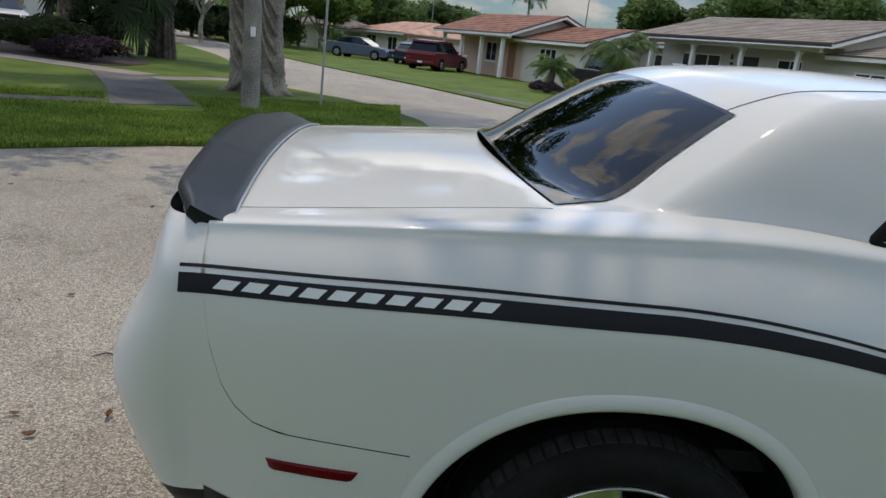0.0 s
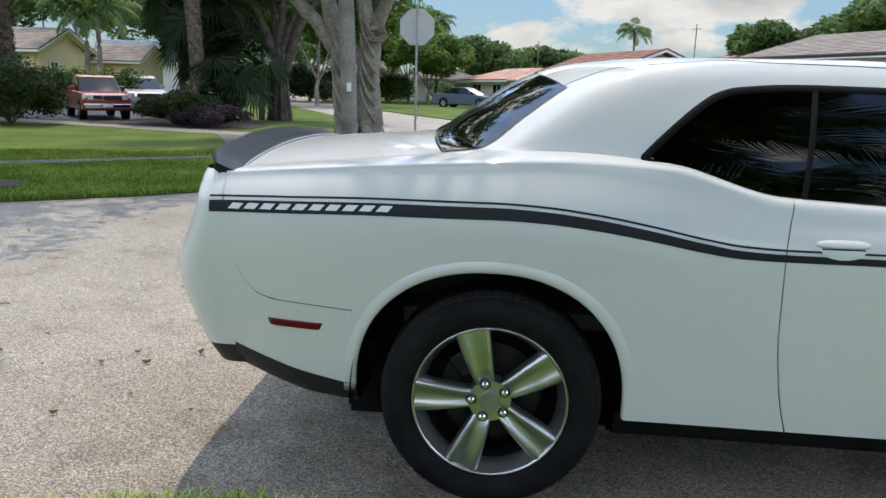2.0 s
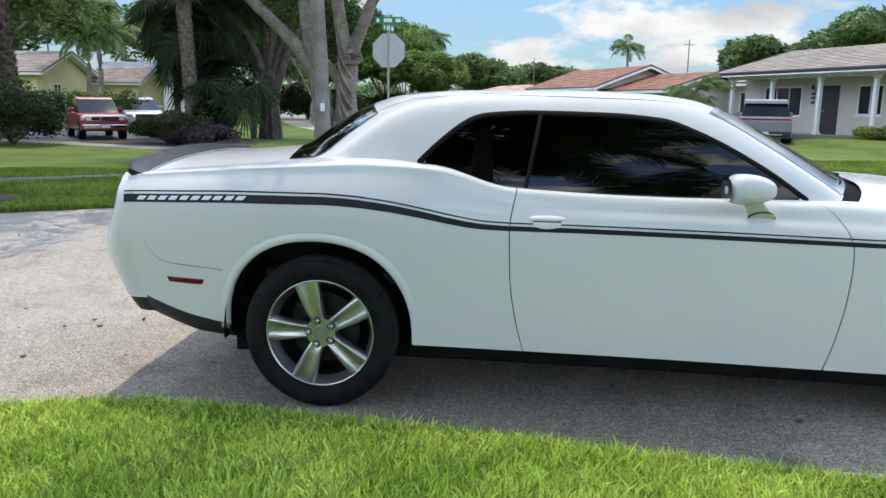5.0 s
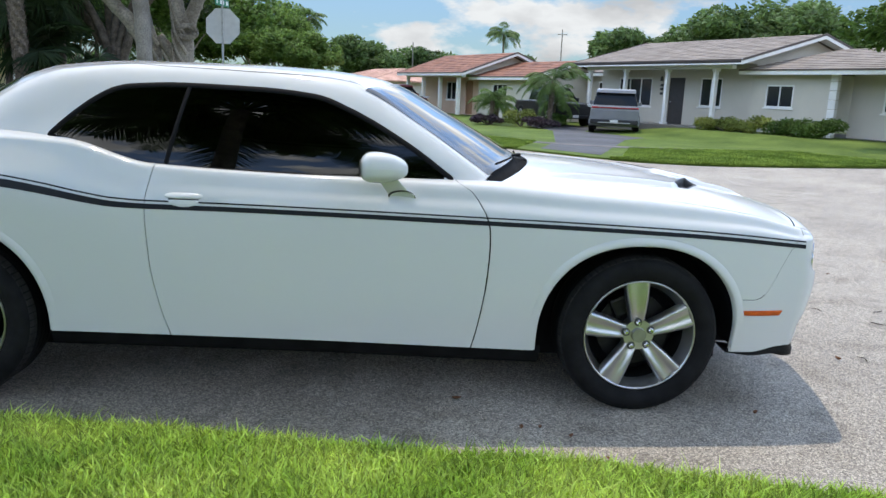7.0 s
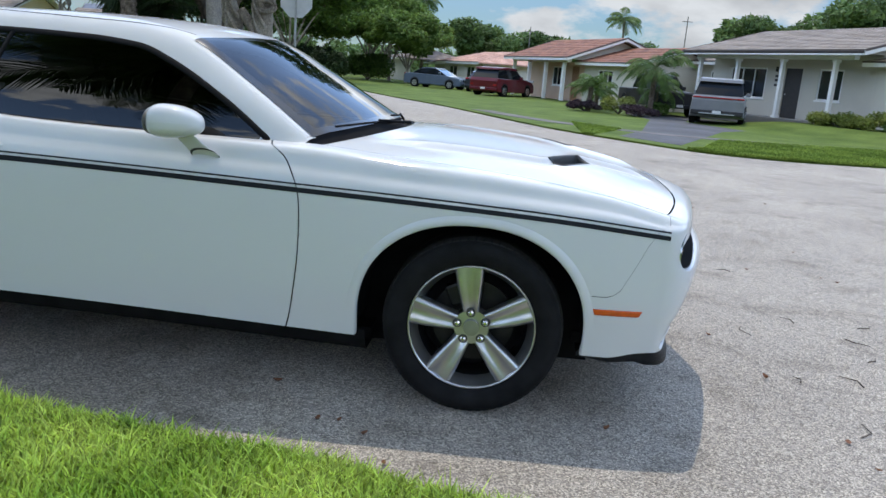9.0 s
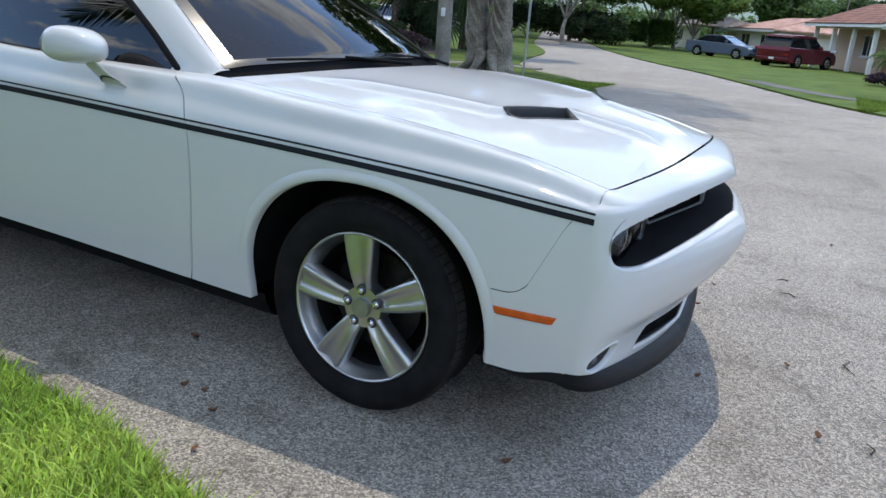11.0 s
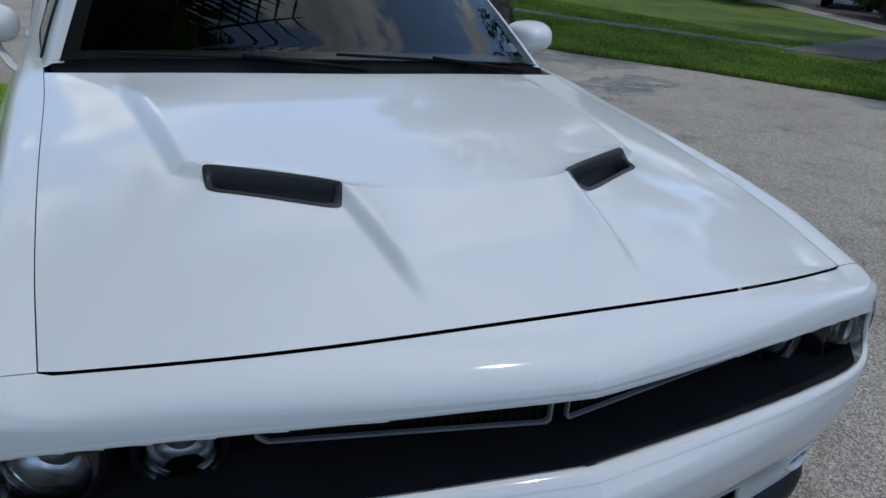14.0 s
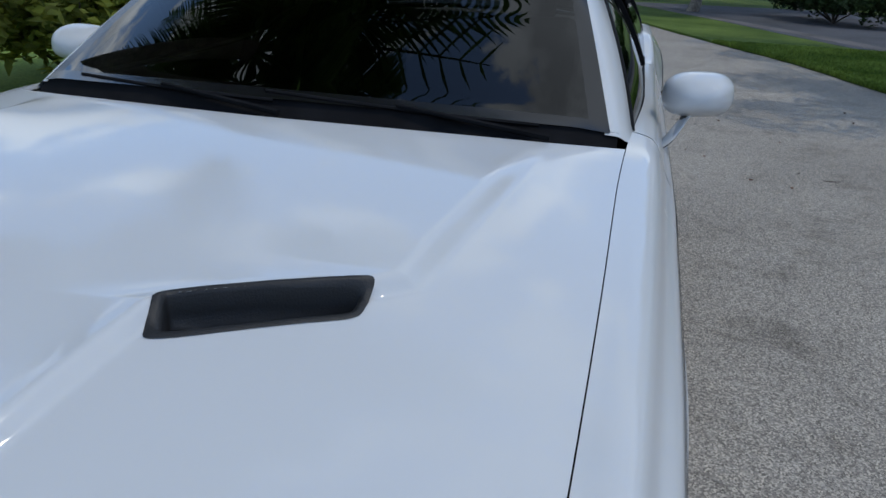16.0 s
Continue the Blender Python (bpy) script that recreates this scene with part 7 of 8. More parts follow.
LAMP_WHITE = mat("lamp_clear", (0.62, 0.64, 0.66), 0.12, metal=0.3)
CAR_PANE = mat("car_pane", (0.010, 0.012, 0.014), 0.015, spec=0.28)
LAMP_RED = mat("lamp_red", (0.30, 0.012, 0.015), 0.2, coat=0.5)
PLATE = mat("plate_blank", (0.65, 0.66, 0.66), 0.5)


def extrude_profile(bm, pts, half, bevel=.05, taper=1.0, zref=0.0, zspan=1.0):
    """A side outline (x, z) made solid to both sides; taper narrows it towards the top."""
    vs = []
    for s in (-1, 1):
        row = []
        for x, z in pts:
            k = 1 - (1 - taper) * max(0, min(1, (z - zref) / zspan))
            row.append(bm.verts.new((x, s * half * k, z)))
        vs.append(row)
    n = len(pts)
    bm.faces.new(vs[0][::-1]); bm.faces.new(vs[1])
    for i in range(n):
        j = (i + 1) % n
        bm.faces.new((vs[0][i], vs[0][j], vs[1][j], vs[1][i]))
    bmesh.ops.recalc_face_normals(bm, faces=bm.faces[:])
    if bevel:
        es = [e for e in bm.edges if abs(e.verts[0].co.y - e.verts[1].co.y) < half * .5]
        bmesh.ops.bevel(bm, geom=es, offset=bevel, segments=3, affect="EDGES", profile=.6)
    return bm


def vehicle(name, label, loc, rz, paint, body, cabin, roofline, width, wheels, wr=.34, front_x=None, rear_x=None, lampz=.7, tailz=.85, tailh=.12, cladding=False, group="parked vehicles", bed=None, grille=True, chrome_bumper=False):
    """A parked vehicle: painted body, glass house, roof, wheels, lamps and plates; x forwards."""
    v = thing(name, label, "car", loc, rz, group)
    h = width / 2
    bm = extrude_profile(bmesh.new(), body, h, .07, .93, .35, .9)
    # wheel openings
    part("body", bm, paint, v, smooth=False)
    part("glasshouse", extrude_profile(bmesh.new(), cabin, h * .90, .04, .84, cabin[0][1], .6), CAR_PANE, v)
    part("roof_panel", extrude_profile(bmesh.new(), roofline, h * .79, .03, .97, roofline[0][1], .3), paint, v)
    x0, x1 = min(p[0] for p in body), max(p[0] for p in body)
    for wx in wheels:
        for s in (-1, 1):
            bm = bmesh.new()
            tube(bm, (wx, s * (h - .20), wr), (wx, s * (h + .012), wr), wr, wr * .97, 28)
            t = part("wheel", bm, RUBBER, v)
            bm = bmesh.new()
            tube(bm, (wx, s * (h - .02), wr), (wx, s * (h + .022), wr), wr * .64, wr * .58, 20)
            part("rim", bm, ALLOY, t)
            bm = bmesh.new()
            for k in range(5):
                a = 2 * math.pi * k / 5
                box(bm, (-.03, -.012, .06), (.03, .012, wr * .56), .004, pose(wx, s * (h + .024), wr, 0, math.degrees(a), 0))
            part("rim_spokes", bm, ALLOY_DARK, t)
            P = [(wx + (wr + .06) * math.cos(a), s * (h * .985 + .006), max(.2, wr + (wr + .06) * math.sin(a))) for a in np.linspace(-.25, math.pi + .25, 20)]
            V = [(wx, s * (h * .985 + .006), wr)] + P
            mesh_ob("wheel_arch", V, [(0, i, i + 1) for i in range(1, len(V) - 1)], BLACK_PLASTIC, v, False)
    for s in (-1, 1):
        bm = bmesh.new(); box(bm, (x1 - .16, s * h * .78 - .17, lampz - .07), (x1 - .015, s * h * .78 + .13, lampz + .07), .03); part("headlamp", bm, LAMP_WHITE, v)
        bm = bmesh.new(); box(bm, (x0 + .015, s * h * .80 - .13, tailz - tailh), (x0 + .14, s * h * .80 + .13, tailz + tailh), .03); part("tail_lamp", bm, LAMP_RED, v)
        zc = cabin[0][1] + .03
        xm = max(p[0] for p in cabin) - .55
        bm = bmesh.new(); box(bm, (xm - .06, s * (h + .02) - .09, zc), (xm + .08, s * (h + .02) + .09, zc + .15), .03); part("door_mirror", bm, paint, v)
    if grille:
        bm = bmesh.new(); box(bm, (x1 - .08, -h * .52, lampz - .12), (x1 + .004, h * .52, lampz + .05), .02); part("grille", bm, BLACK_PLASTIC, v)
    for x, sgn in ((x1, 1), (x0, -1)):
        bm = bmesh.new(); box(bm, (x - .10 if sgn > 0 else x - .03, -h * .95, .36), (x + .03 if sgn > 0 else x + .10, h * .95, .54), .04); part("bumper", bm, CHROME if chrome_bumper else (BLACK_PLASTIC if cladding else paint), v)
        bm = bmesh.new(); box(bm, (x + sgn * .032 - .004, -.15, .42), (x + sgn * .032 + .004, .15, .53), .002); part("plate", bm, PLATE, v)
    if cladding:
        for s in (-1, 1):
            bm = bmesh.new(); box(bm, (x0 + .25, s * h - .02, .24), (x1 - .25, s * h + .012, .38), .01); part("side_cladding", bm, BLACK_PLASTIC, v)
    for s in (-1, 1):
        for k, wx in enumerate((.25, -.75)):
            bm = bmesh.new(); box(bm, (wx - .1, s * (h * .97) - .012, cabin[0][1] - .12), (wx + .1, s * (h * .97) + .022, cabin[0][1] - .08), .008); part("door_handle", bm, paint, v)
    return v


SUV_B = [(-2.25, .35), (-2.3, .9), (-2.2, 1.08), (.85, 1.05), (2.0, .95), (2.28, .82), (2.35, .5), (2.25, .28), (-2.1, .28)]
SUV_C = [(-2.15, 1.05), (-2.0, 1.35), (-1.85, 1.60), (.25, 1.62), (1.05, 1.05)]
SUV_R = [(-2.0, 1.56), (-1.95, 1.66), (-.8, 1.73), (.2, 1.70), (.45, 1.58)]
SEDAN_B = [(-2.3, .35), (-2.33, .85), (-2.2, .98), (-1.55, 1.0), (1.0, .95), (2.05, .82), (2.3, .62), (2.32, .4), (2.2, .26), (-2.15, .26)]
SEDAN_C = [(-1.75, .96), (-1.1, 1.32), (-.3, 1.40), (.25, 1.36), (1.15, .93)]
SEDAN_R = [(-1.15, 1.34), (-.9, 1.40), (-.3, 1.45), (.15, 1.42), (.3, 1.36)]
TRUCK_B = [(-2.45, .45), (-2.5, .98), (-.85, 1.0), (-.85, 1.02), (.95, 1.0), (2.2, .95), (2.38, .85), (2.4, .48), (2.3, .34), (-2.35, .34)]
TRUCK_C = [(-.95, .99), (-.85, 1.40), (-.75, 1.52), (.2, 1.52), (.98, .99)]
TRUCK_R = [(-.85, 1.49), (-.8, 1.56), (-.3, 1.60), (.1, 1.57), (.22, 1.50)]

pick = vehicle("pickup_truck", "red old pickup with a chrome bumper parked on the driveway", (-14.2, 22.3, .05), -52, mat("paint_red_old", (0.36, 0.010, 0.014), 0.35, coat=0.7, var=0.12, scale=3, spec=0.3), [(x * .9, z * .9) for x, z in TRUCK_B], [(x * .9, z * .9) for x, z in TRUCK_C], [(x * .9, z * .9) for x, z in TRUCK_R], 1.5, (-1.35, 1.35), .31, grille=False, chrome_bumper=True, lampz=.72)
bm = bmesh.new()
box(bm, (2.12, -.61, .63), (2.172, .61, .81), .012)
surround = part("grille_surround", bm, CHROME, pick, "chrome grille surround")
for y0, y1 in ((-.42, -.16), (-.13, .13), (.16, .42)):
    bm = bmesh.new()
    box(bm, (2.16, y0, .66), (2.178, y1, .78), .006)
    part("grille_slot", bm, BLACK_PLASTIC, surround)
for y0, y1 in ((-.59, -.44), (.44, .59)):
    bm = bmesh.new()
    box(bm, (2.16, y0, .66), (2.180, y1, .78), .008)
    part("lamp_glass", bm, LAMP_WHITE, surround)
vehicle("silver_hatchback", "silver hatchback parked under the palms", (-16.9, 30.8, .05), -54, car_paint("paint_silver", (0.36, 0.38, 0.41)), SEDAN_B, [(-2.0, .96), (-1.75, 1.38), (-.3, 1.46), (.25, 1.42), (1.25, .93)], [(-1.75, 1.38), (-1.6, 1.46), (-.3, 1.51), (.15, 1.48), (.3, 1.40)], 1.76, (-1.4, 1.45), .32)
cross = vehicle("crossover", "grey crossover with black trim parked on the driveway, seen from behind", (10.75, 27.5, .05), 74, car_paint("paint_grey", (0.22, 0.225, 0.24)), SUV_B, SUV_C, SUV_R, 1.92, (-1.4, 1.45), .36, cladding=True, tailz=.99, tailh=.035)
bm = bmesh.new(); box(bm, (-2.312, -.80, .965), (-2.262, .80, 1.012), .012); part("light_bar", bm, LAMP_RED, cross, "thin dark red light bar")
bm = bmesh.new(); box(bm, (-2.345, -.62, .40), (-2.315, .62, .44), .008); part("bumper_strip", bm, STEEL, cross, "silver strip on the rear bumper")
vehicle("black_pickup", "black pickup parked beside the garage behind palms", (9.3, 33.4, .05), -78, car_paint("paint_black", (0.012, 0.012, 0.013)), [(x * 1.12, z * 1.12) for x, z in TRUCK_B], [(x * 1.1, z * 1.14) for x, z in TRUCK_C], [(x * 1.1, z * 1.14) for x, z in TRUCK_R], 1.98, (-1.75, 1.75), .42, lampz=.98)
vehicle("red_suv", "dark red sport utility vehicle parked on the grass", (1.75, 43.6, .0), 62, car_paint("paint_dark_red", (0.11, 0.006, 0.014)), SUV_B, SUV_C, SUV_R, 1.94, (-1.4, 1.45), .37, lampz=1.0, tailz=.75)
vehicle("blue_sedan", "steel-blue sedan parked on a front lawn", (-3.1, 51.5, .0), -22, car_paint("paint_steel_blue", (0.075, 0.105, 0.15)), SEDAN_B, SEDAN_C, SEDAN_R, 1.82, (-1.4, 1.4), .33)
vehicle("dark_hatchback", "dark blue car parked behind the red vehicle", (.4, 49.8, .0), 80, car_paint("paint_navy", (0.02, 0.025, 0.04)), SEDAN_B, SEDAN_C, SEDAN_R, 1.8, (-1.4, 1.4), .33)
vehicle("white_estate", "cream old long estate car with dark trim parked across the street", (-16.6, 10.5, .05), -116, car_paint("paint_cream", (0.62, 0.62, 0.52)), [(-2.5, .35), (-2.55, .85), (-2.45, .98), (1.1, .95), (2.35, .86), (2.5, .75), (2.5, .45), (2.4, .28), (-2.4, .28)], [(-2.4, .96), (-2.1, 1.40), (-.3, 1.44), (.35, 1.40), (1.05, .94)], [(-2.1, 1.38), (-2.0, 1.46), (-.3, 1.50), (.2, 1.47), (.38, 1.38)], 1.82, (-1.5, 1.55), .33, cladding=True, lampz=.68)
bm = bmesh.new(); box(bm, (-21, 14.5, 0), (-20.7, 19, 2.6)); box(bm, (-27, 15, 0), (-21, 18.5, 2.6))
tagged(part("garden_wall", bm, WALL_WHITE), "plain white garage wall across the street", "wall", "", "structure")

# ---------------------------------------------------------------- plants before the houses and far trees
for k, (x, y, s) in enumerate(((5.9, 30.2, .9), (8.35, 29.2, 1.75), (8.9, 30.8, 1.1), (6.4, 32.4, .8))):
    q = thing("pygmy_palm", "small feathery palm in a planting bed before the house", "palm", (x, y, LAWN_Z), group="small palms before the bungalow")
    palm_trunk("trunk", (0, 0, -.05), (.05, 0, 1.15 * s), .10, PALM_BARK, q, True, k)
    pinnate("crown", (.05, 0, 1.15 * s), 24, 1.30 * s ** .5, LEAF, q, 60 + k, .75, (-20, 80), leaflets=26, lw=.03)
for k, (x, y, w, h, m_, lab) in enumerate(((7.05, 28.9, 1.25, .9, LEAF_YELLOW, "round yellow-green clipped shrub"), (7.9, 28.2, 1.6, .55, LEAF_PURPLE, "low reddish clipped shrub"), (5.7, 29.6, 1.3, .5, LEAF_PURPLE, "low reddish clipped shrub"), (8.7, 30.0, 1.2, .6, LEAF, "low green shrub"))):
    shrub((x, y, LAWN_Z), (w, w * .9, h), lab + " in the bed", m_, 70 + k, 1800, .055)
for k, (x, y, h, s, m_) in enumerate(((-4.6, 60.5, 5.0, 2.4, LEAF_LIGHT), (-7.0, 66, 6.0, 2.8, LEAF), (-10.5, 47, 7.5, 4.0, LEAF), (-15, 62, 8, 4.5, LEAF), (-20, 56, 9, 5, LEAF_DARK), (-25, 72, 10, 5.5, LEAF), (-9, 66, 8, 4.5, LEAF_LIGHT))):
    broad_tree((x - 2.2, y, LAWN_Z), h * 1.05, s * 1.3, "leafy green tree along the side street", m_, 80 + k, .17, 15000, .19, low=.2, group="trees along the side street")
for k, (x, y, w, h, m_) in enumerate(((-12.8, 55.5, 4.5, 2.2, LEAF_DARK), (-15.5, 60.0, 5.5, 2.8, LEAF_DARK), (-10.4, 62.5, 4.5, 2.4, LEAF), (-19.5, 58.0, 6.0, 3.2, LEAF_DARK))):
    shrub((x, y, LAWN_Z), (w, w * .5, h), "tall shady hedge along the side street", m_, 200 + k, 9000, .13, name="hedge", rz=25, cat="hedge", group="hedges along the side street")
for k, (x, y, h, s, m_) in enumerate(((-16, 95, 8, 6, LEAF_FAR), (-3, 98, 6.6, 5, LEAF_FAR), (6, 104, 5.6, 5, LEAF_FAR), (14, 100, 5.2, 5, LEAF_FAR), (-28, 100, 9, 7, LEAF_FAR), (26, 78, 7.0, 4.5, LEAF_FAR), (33, 72, 8.2, 5.5, LEAF_FAR), (40, 70, 9, 6, LEAF_FAR), (47, 66, 8.5, 6, LEAF_FAR), (54, 62, 9, 6, LEAF_FAR), (62, 52, 9, 7, LEAF_FAR), (-40, 92, 12, 8, LEAF_FAR), (-52, 80, 12, 8, LEAF_FAR))):
    broad_tree((x, y, 0), h * (.85 if x > 45 else 1.14 if x > 20 else 1.08), s * 1.15, "distant round-topped green tree behind the houses", m_, 100 + k, .3, 9000, .34, low=.15, group="distant trees")
for k, (x, y, h, L) in enumerate(((13.5, 88, 8.4, 2.6), (-7.8, 76, 8.2, 2.2), (-27, 44, 6.4, 3.2), (-24, 40, 5.6, 3.0), (-30, 48, 7.5, 3.2))):
    q = thing("coconut_palm", "tall slender palm rising behind the roofs", "palm", (x, y, 0), group="tall palms")
    limbs("trunk", [([(0, 0, 0), (.3, 0, h * .5), (.2, 0, h)], .18, .12)], BARK, q, 8, .04, k)
    pinnate("crown", (.2, 0, h), 22, L, FROND, q, 120 + k, .7, (-25, 75), leaflets=20, lw=.05)
for k, (x, y, h) in enumerate(((21.5, 92, 9.5), (3.2, 96, 7.4))):
    q = thing("power_pole", "distant wooden power pole with a crossarm", "pole", (x, y, 0), group="power poles")
    bm = bmesh.new(); tube(bm, (0, 0, 0), (0, 0, h), .09, .06, 10); part("shaft", bm, POLE_WOOD, q)
    bm = bmesh.new(); box(bm, (-.6, -.03, h - .62), (.6, .03, h - .54), .005); part("crossarm", bm, POLE_WOOD, q)
# tree at the end of the bungalow, its boughs hang in front of the wall
broad_tree((17.3, 17.9, LAWN_Z), 4.9, 2.1, "leafy tree with low boughs beside the bungalow", LEAF, 140, .15, 8000, .12, low=.4)
# trees across the street behind the coupe
t = thing("street_tree", "dark-trunked street tree across the road", "tree", (-6.75, 5.35, LAWN_Z))
limbs("trunk", [([(.0, 0, -.1), (.02, 0, .5), (.10, .0, 1.3), (.12, 0, 2.6), (.0, .1, 4.4)], .20, .12), ([(.12, 0, 2.4), (-.9, .3, 3.6), (-2, .5, 4.8)], .10, .05), ([(.1, 0, 2.6), (1.0, .3, 3.7), (1.8, .8, 4.9)], .10, .05), ([(.1, 0, 2.8), (.2, 1.0, 3.9), (.2, 2.0, 5)], .09, .04)] + [([(math.cos(a) * .15, math.sin(a) * .15, .25), (math.cos(a) * .34, math.sin(a) * .3, -.06)], .08, .03) for a in (0, 1.2, 2.4, 3.6, 4.8)], BARK_DARK, t, 12, .08, 77)
# crown out of view, spread to shade the lawn and dapple the road
blobs = [(rng.uniform(-6.5, 2.0), rng.uniform(-.6, 5.0), rng.uniform(4.4, 7.0), rng.uniform(.6, 1.1), rng.uniform(.6, 1.1), rng.uniform(.35, .6)) for k in range(80)]
blobs += [(rng.uniform(2.0, 4.2), rng.uniform(.6, 2.6), rng.uniform(5.0, 6.4), rng.uniform(.35, .6), rng.uniform(.35, .6), rng.uniform(.25, .4)) for k in range(6)]
leaves("crown", blobs, 25000, .09, LEAF, t, 9)
for k, (x, y, h, s) in enumerate(((-22, 2.5, 6, 3.2), (-27, 6.5, 7, 3.6), (-33, -6, 8, 4.5), (-34, 12, 8, 4.5), (-30, 1, 7, 3.8))):
    broad_tree((x, y, LAWN_Z), h, s, "dense dark green tree down the street", LEAF_DARK, 150 + k, .2, 7500, .17, low=.15, group="trees down the street")
shrub((-20.5, 6.3, LAWN_Z), (5, 2.2, 1.5), "dense dark hedge beside the driveway", LEAF_DARK, 160, 7000, .09, name="hedge", rz=20, cat="hedge")

# woods that close the view far behind the houses
rg = np.random.RandomState(5)
blobs = []
for k in range(900):
    a = rg.uniform(0, 2 * math.pi)
    d = rg.uniform(118, 150)
    r = rg.uniform(1.8, 3.6)
    blobs.append((d * math.cos(a), 10 + d * math.sin(a), rg.uniform(.8, 4.0), r, r, r * .75))
w = leaves("far_woods", blobs, 100000, .75, LEAF_FAR, None, 77)
tagged(w, "distant belt of green trees on the horizon", "trees", "", "stuff")


# ---------------------------------------------------------------- the near verge
# variegated shrub beside the road
shrub((-2.6, -4.55, LAWN_Z - .012), (3.6, 2.2, 1.75), "variegated yellow and green croton shrub on the verge", LEAF_CROTON, 170, 9000, .075)
# palm that leans over the verge; the paint and glass mirror its fronds
p = thing("feather_palm", "unseen feather palm on the lawn verge with arching fronds", "palm", (.15, -4.7, LAWN_Z - .012))
limbs("trunk", [([(0, 0, -.1), (.02, .15, 1.6), (.05, .7, 3.6), (.05, 1.7, 5.5)], .19, .13)], BARK, p, 12, .05, 5)
pinnate("crown", (.05, 1.7, 5.5), 34, 3.4, FROND, p, 15, .62, (-15, 72), leaflets=56)
# fronds out of view, aimed to throw shadow streaks on the rear quarter
for k, (turn, rise, reach) in enumerate(((90, 25, 4.58), (103, 25, 4.11), (107, 24, 3.83), (111.5, 24, 3.94))):
    pinnate("long_frond", (.05, 1.7, 5.5), 1, reach, FROND, p, 60 + k, .42, (rise, rise), (turn, turn), (10, 28, 15, 15)[k], .030 if k == 1 else .018)
# second palm out of view, added for frond reflections in the side glass
p = thing("feather_palm", "unseen feather palm on the lawn verge with arching fronds", "palm", (3.2, -8.2, LAWN_Z - .012))
limbs("trunk", [([(0, 0, -.1), (-.05, .1, 2.0), (.1, .2, 5.0)], .16, .12)], BARK, p, 12, .05, 6)
pinnate("crown", (.1, .2, 5.0), 24, 3.4, FROND, p, 18, .62, (-10, 72), leaflets=40)


def grass(name, edge, depth, count, hmin, hmax, seed, parent_label, z, x0, x1, width=.0035, side=-1, material=None, keep_off=(), spread=1.25):
    """Grass blades scattered on the lawn side of an edge."""
    rg = np.random.RandomState(seed)
    ex, ey = np.array([q[0] for q in edge]), np.array([q[1] for q in edge])
    x = rg.uniform(x0, x1, count)
    off = depth * rg.uniform(0, 1, count) ** spread
    y = np.interp(x, ex, ey) + side * (off - .025)
    free = np.ones(count, bool)
    for line, clear in keep_off:
        for (ax, ay), (bx, by) in zip(line, line[1:]):
            t = np.clip(((x - ax) * (bx - ax) + (y - ay) * (by - ay)) / ((bx - ax) ** 2 + (by - ay) ** 2), 0, 1)
            free &= np.hypot(x - ax - t * (bx - ax), y - ay - t * (by - ay)) > clear
    x, y, count = x[free], y[free], int(free.sum())
    h = rg.uniform(hmin, hmax, count) * (0.75 + 0.5 * rg.rand(count))
    a = rg.uniform(0, 2 * math.pi, count)
    lean = rg.normal(0, .45, (count, 2)) * h[:, None]
    w = width * rg.uniform(.7, 1.5, count)
    c, s = np.cos(a) * w, np.sin(a) * w
    V = np.zeros((count, 5, 3))
    V[:, 0] = np.stack([x - c, y - s, np.full(count, z)], 1)
    V[:, 1] = np.stack([x + c, y + s, np.full(count, z)], 1)
    V[:, 2] = np.stack([x + lean[:, 0] * .4 + c * .8, y + lean[:, 1] * .4 + s * .8, z + h * .62], 1)
    V[:, 3] = np.stack([x + lean[:, 0] * .4 - c * .8, y + lean[:, 1] * .4 - s * .8, z + h * .62], 1)
    V[:, 4] = np.stack([x + lean[:, 0], y + lean[:, 1], z + h * .95], 1)
    idx = np.arange(count)[:, None] * 5
    me = bpy.data.meshes.new(name)
    nv = count * 5
    loops = np.concatenate([idx + np.array([[0, 1, 2, 3]]), idx + np.array([[3, 2, 4]])], 1).reshape(-1)
    me.vertices.add(nv); me.vertices.foreach_set("co", V.reshape(-1))
    me.loops.add(len(loops)); me.loops.foreach_set("vertex_index", loops.astype(np.int32))
    starts = np.stack([np.arange(count) * 7, np.arange(count) * 7 + 4], 1).reshape(-1)
    me.polygons.add(count * 2); me.polygons.foreach_set("loop_start", starts.astype(np.int32))
    me.update(calc_edges=True)
    me.materials.append(material or BLADE)
    return tagged(new(name, me), parent_label, "grass", "", "stuff")


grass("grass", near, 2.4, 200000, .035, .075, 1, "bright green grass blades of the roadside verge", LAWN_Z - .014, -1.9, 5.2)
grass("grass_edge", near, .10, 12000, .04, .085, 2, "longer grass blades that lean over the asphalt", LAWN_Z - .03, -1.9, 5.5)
walks = [(smooth_line([(-30, -1.2), (-20, 2.6), (-14.5, 4.9), (-10.4, 6.25), (-7.7, 7.8), (-5.0, 9.85)], 5), .30), ([(-4.2, 9.9), (-5.15, 12.35), (-6.0, 14.2), (-7.05, 16.3)], .72), ([(-7.0, 5.35), (-6.4, 5.35)], .62)]
corner_rise = [q for q in corner if q[1] < 8.45]
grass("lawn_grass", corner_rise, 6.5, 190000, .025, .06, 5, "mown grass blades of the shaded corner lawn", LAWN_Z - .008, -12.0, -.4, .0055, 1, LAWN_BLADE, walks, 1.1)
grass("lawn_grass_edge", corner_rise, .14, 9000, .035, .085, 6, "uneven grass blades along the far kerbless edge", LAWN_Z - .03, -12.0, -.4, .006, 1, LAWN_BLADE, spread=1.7)
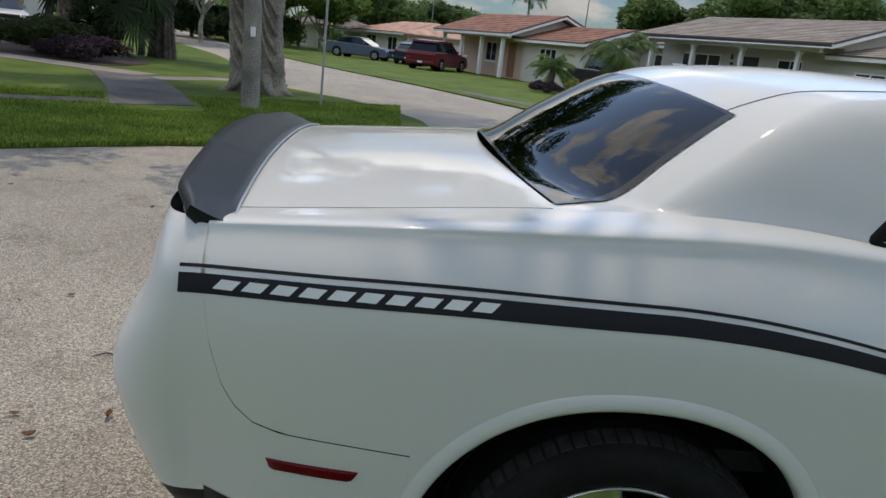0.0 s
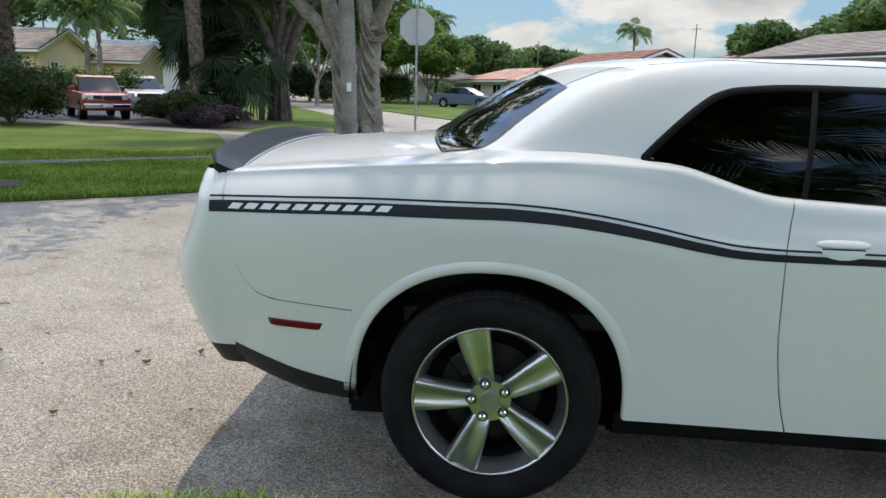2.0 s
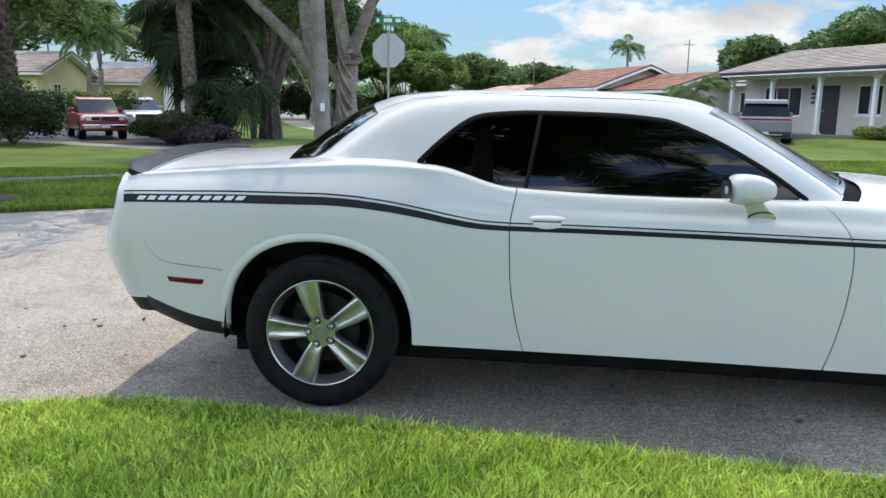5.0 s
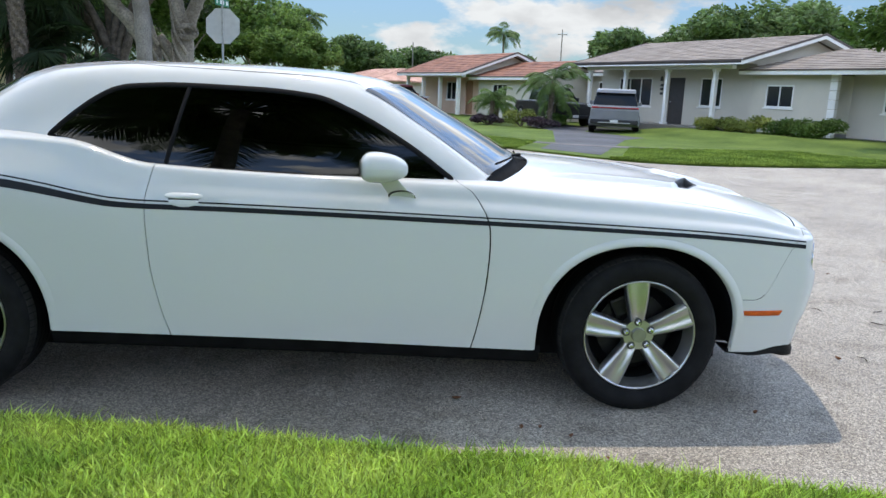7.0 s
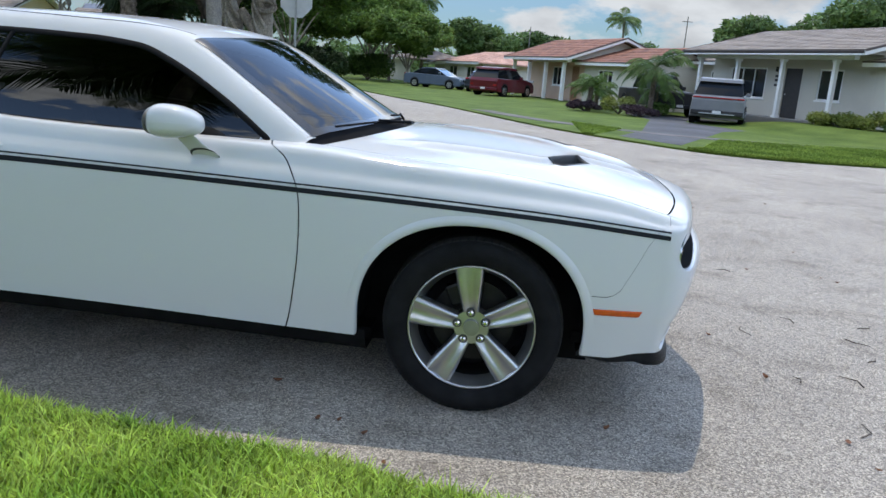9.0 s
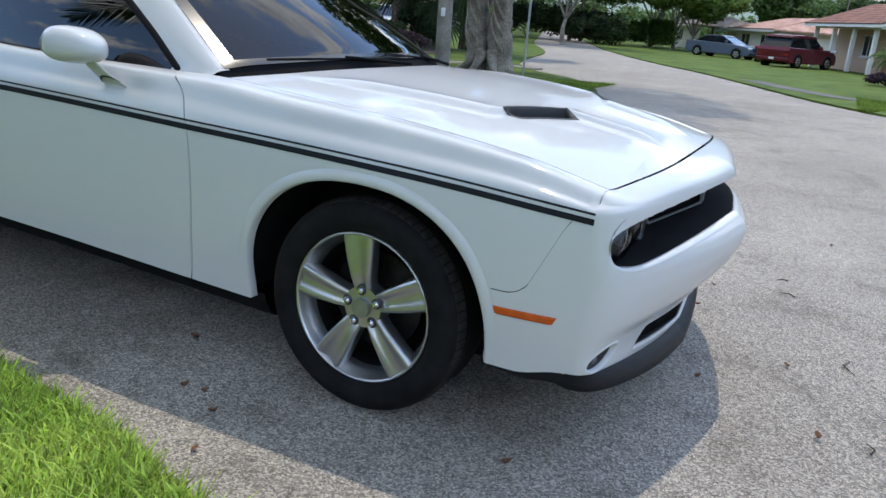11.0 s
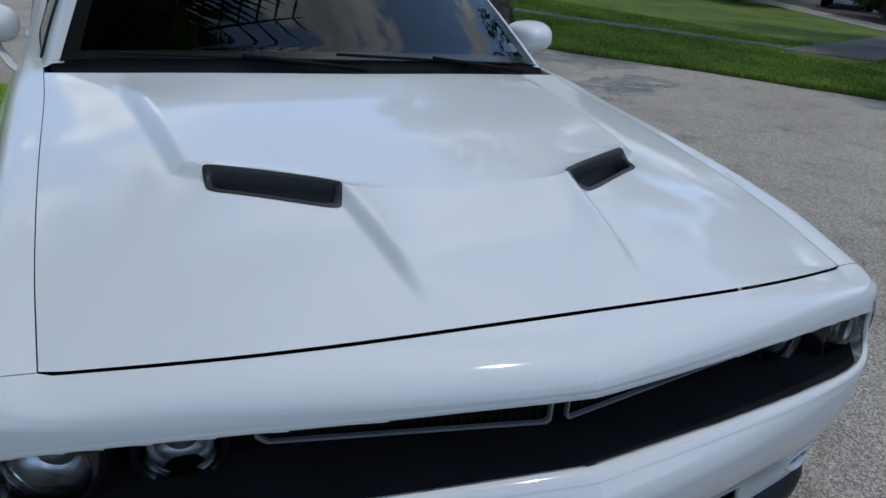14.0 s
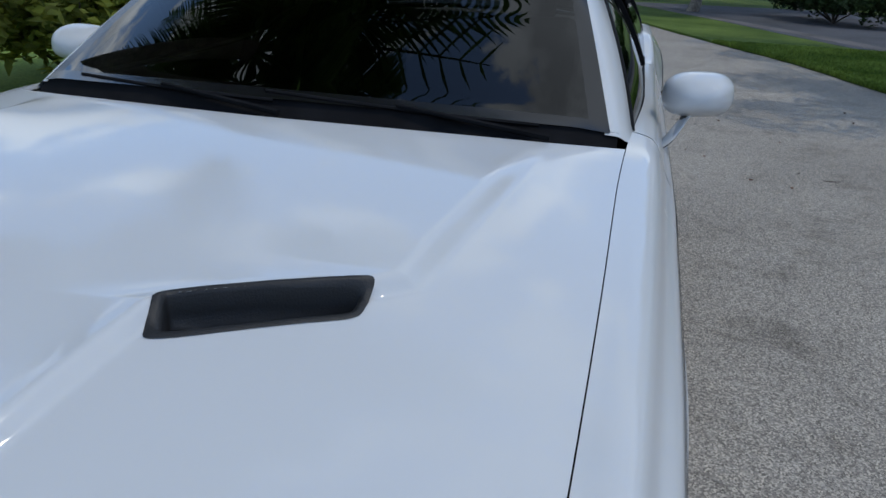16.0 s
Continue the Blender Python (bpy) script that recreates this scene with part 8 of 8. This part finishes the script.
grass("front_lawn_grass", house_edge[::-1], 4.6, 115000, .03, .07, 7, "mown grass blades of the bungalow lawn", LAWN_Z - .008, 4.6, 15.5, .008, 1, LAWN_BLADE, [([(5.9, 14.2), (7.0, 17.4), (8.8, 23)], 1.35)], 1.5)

# fallen leaves and twigs on the asphalt
rng = random.Random(21)


def fallen_leaf(x, y, size, yaw, curl):
    rows = []
    for i in range(6):
        t = i / 5
        w = size * .28 * math.sin(math.pi * min(.98, .06 + .9 * t)) ** .8
        zc = .004 + curl * size * (t - .5) ** 2
        rows.append([((t - .5) * size, -w, zc + curl * w * .8), ((t - .5) * size, 0, zc), ((t - .5) * size, w, zc + curl * w * .8)])
    ob = sheet("fallen_leaf", np.array(rows), DEAD_LEAF)
    ob.matrix_world = pose(x, y, .002, 0, 0, yaw)
    return tagged(ob, "curled brown dead leaf on the asphalt", "leaf", "fallen leaves")


for x, y in ((2.49, -1.13), (2.41, -1.14), (2.16, -.84), (-2.35, .44), (-1.75, -.48), (-1.545, -.25), (-1.45, .28), (-1.76, .25), (3.50, -.95), (3.89, .03), (3.77, 1.26), (4.19, .37), (3.75, .88), (2.71, -1.40), (-.27, 2.37)):
    fallen_leaf(x, y, rng.uniform(.025, .045), rng.uniform(0, 360), rng.uniform(.5, 1.6))
for k in range(70):
    a, b = (rng.uniform(-5, -1.2), rng.uniform(-.9, 4)) if k % 2 else (rng.uniform(2.2, 6.5), rng.uniform(-1.4, 6))
    if not (-1.1 < a < 3.9 and -.9 < b < .95):
        fallen_leaf(a, b, rng.uniform(.02, .045), rng.uniform(0, 360), rng.uniform(.4, 1.5))
for k in range(26):
    a, b = (rng.uniform(-3.5, -1.2), rng.uniform(-.9, 2.5)) if k % 3 == 0 else (rng.uniform(2.6, 5.5), rng.uniform(-1.5, 2))
    if -1.1 < a < 3.9 and -.9 < b < .95:
        continue
    V, F = [], []
    yaw = rng.uniform(0, 2 * math.pi)
    L = rng.uniform(.06, .16)
    limb(V, F, [(a, b, .005), (a + math.cos(yaw) * L * .5, b + math.sin(yaw) * L * .5, .009), (a + math.cos(yaw + .5) * L, b + math.sin(yaw + .5) * L, .005)], [.003, .003, .0015], 5, .1, k)
    tagged(mesh_ob("twig", V, F, TWIG), "thin dark twig lying on the asphalt", "twig", "fallen twigs")
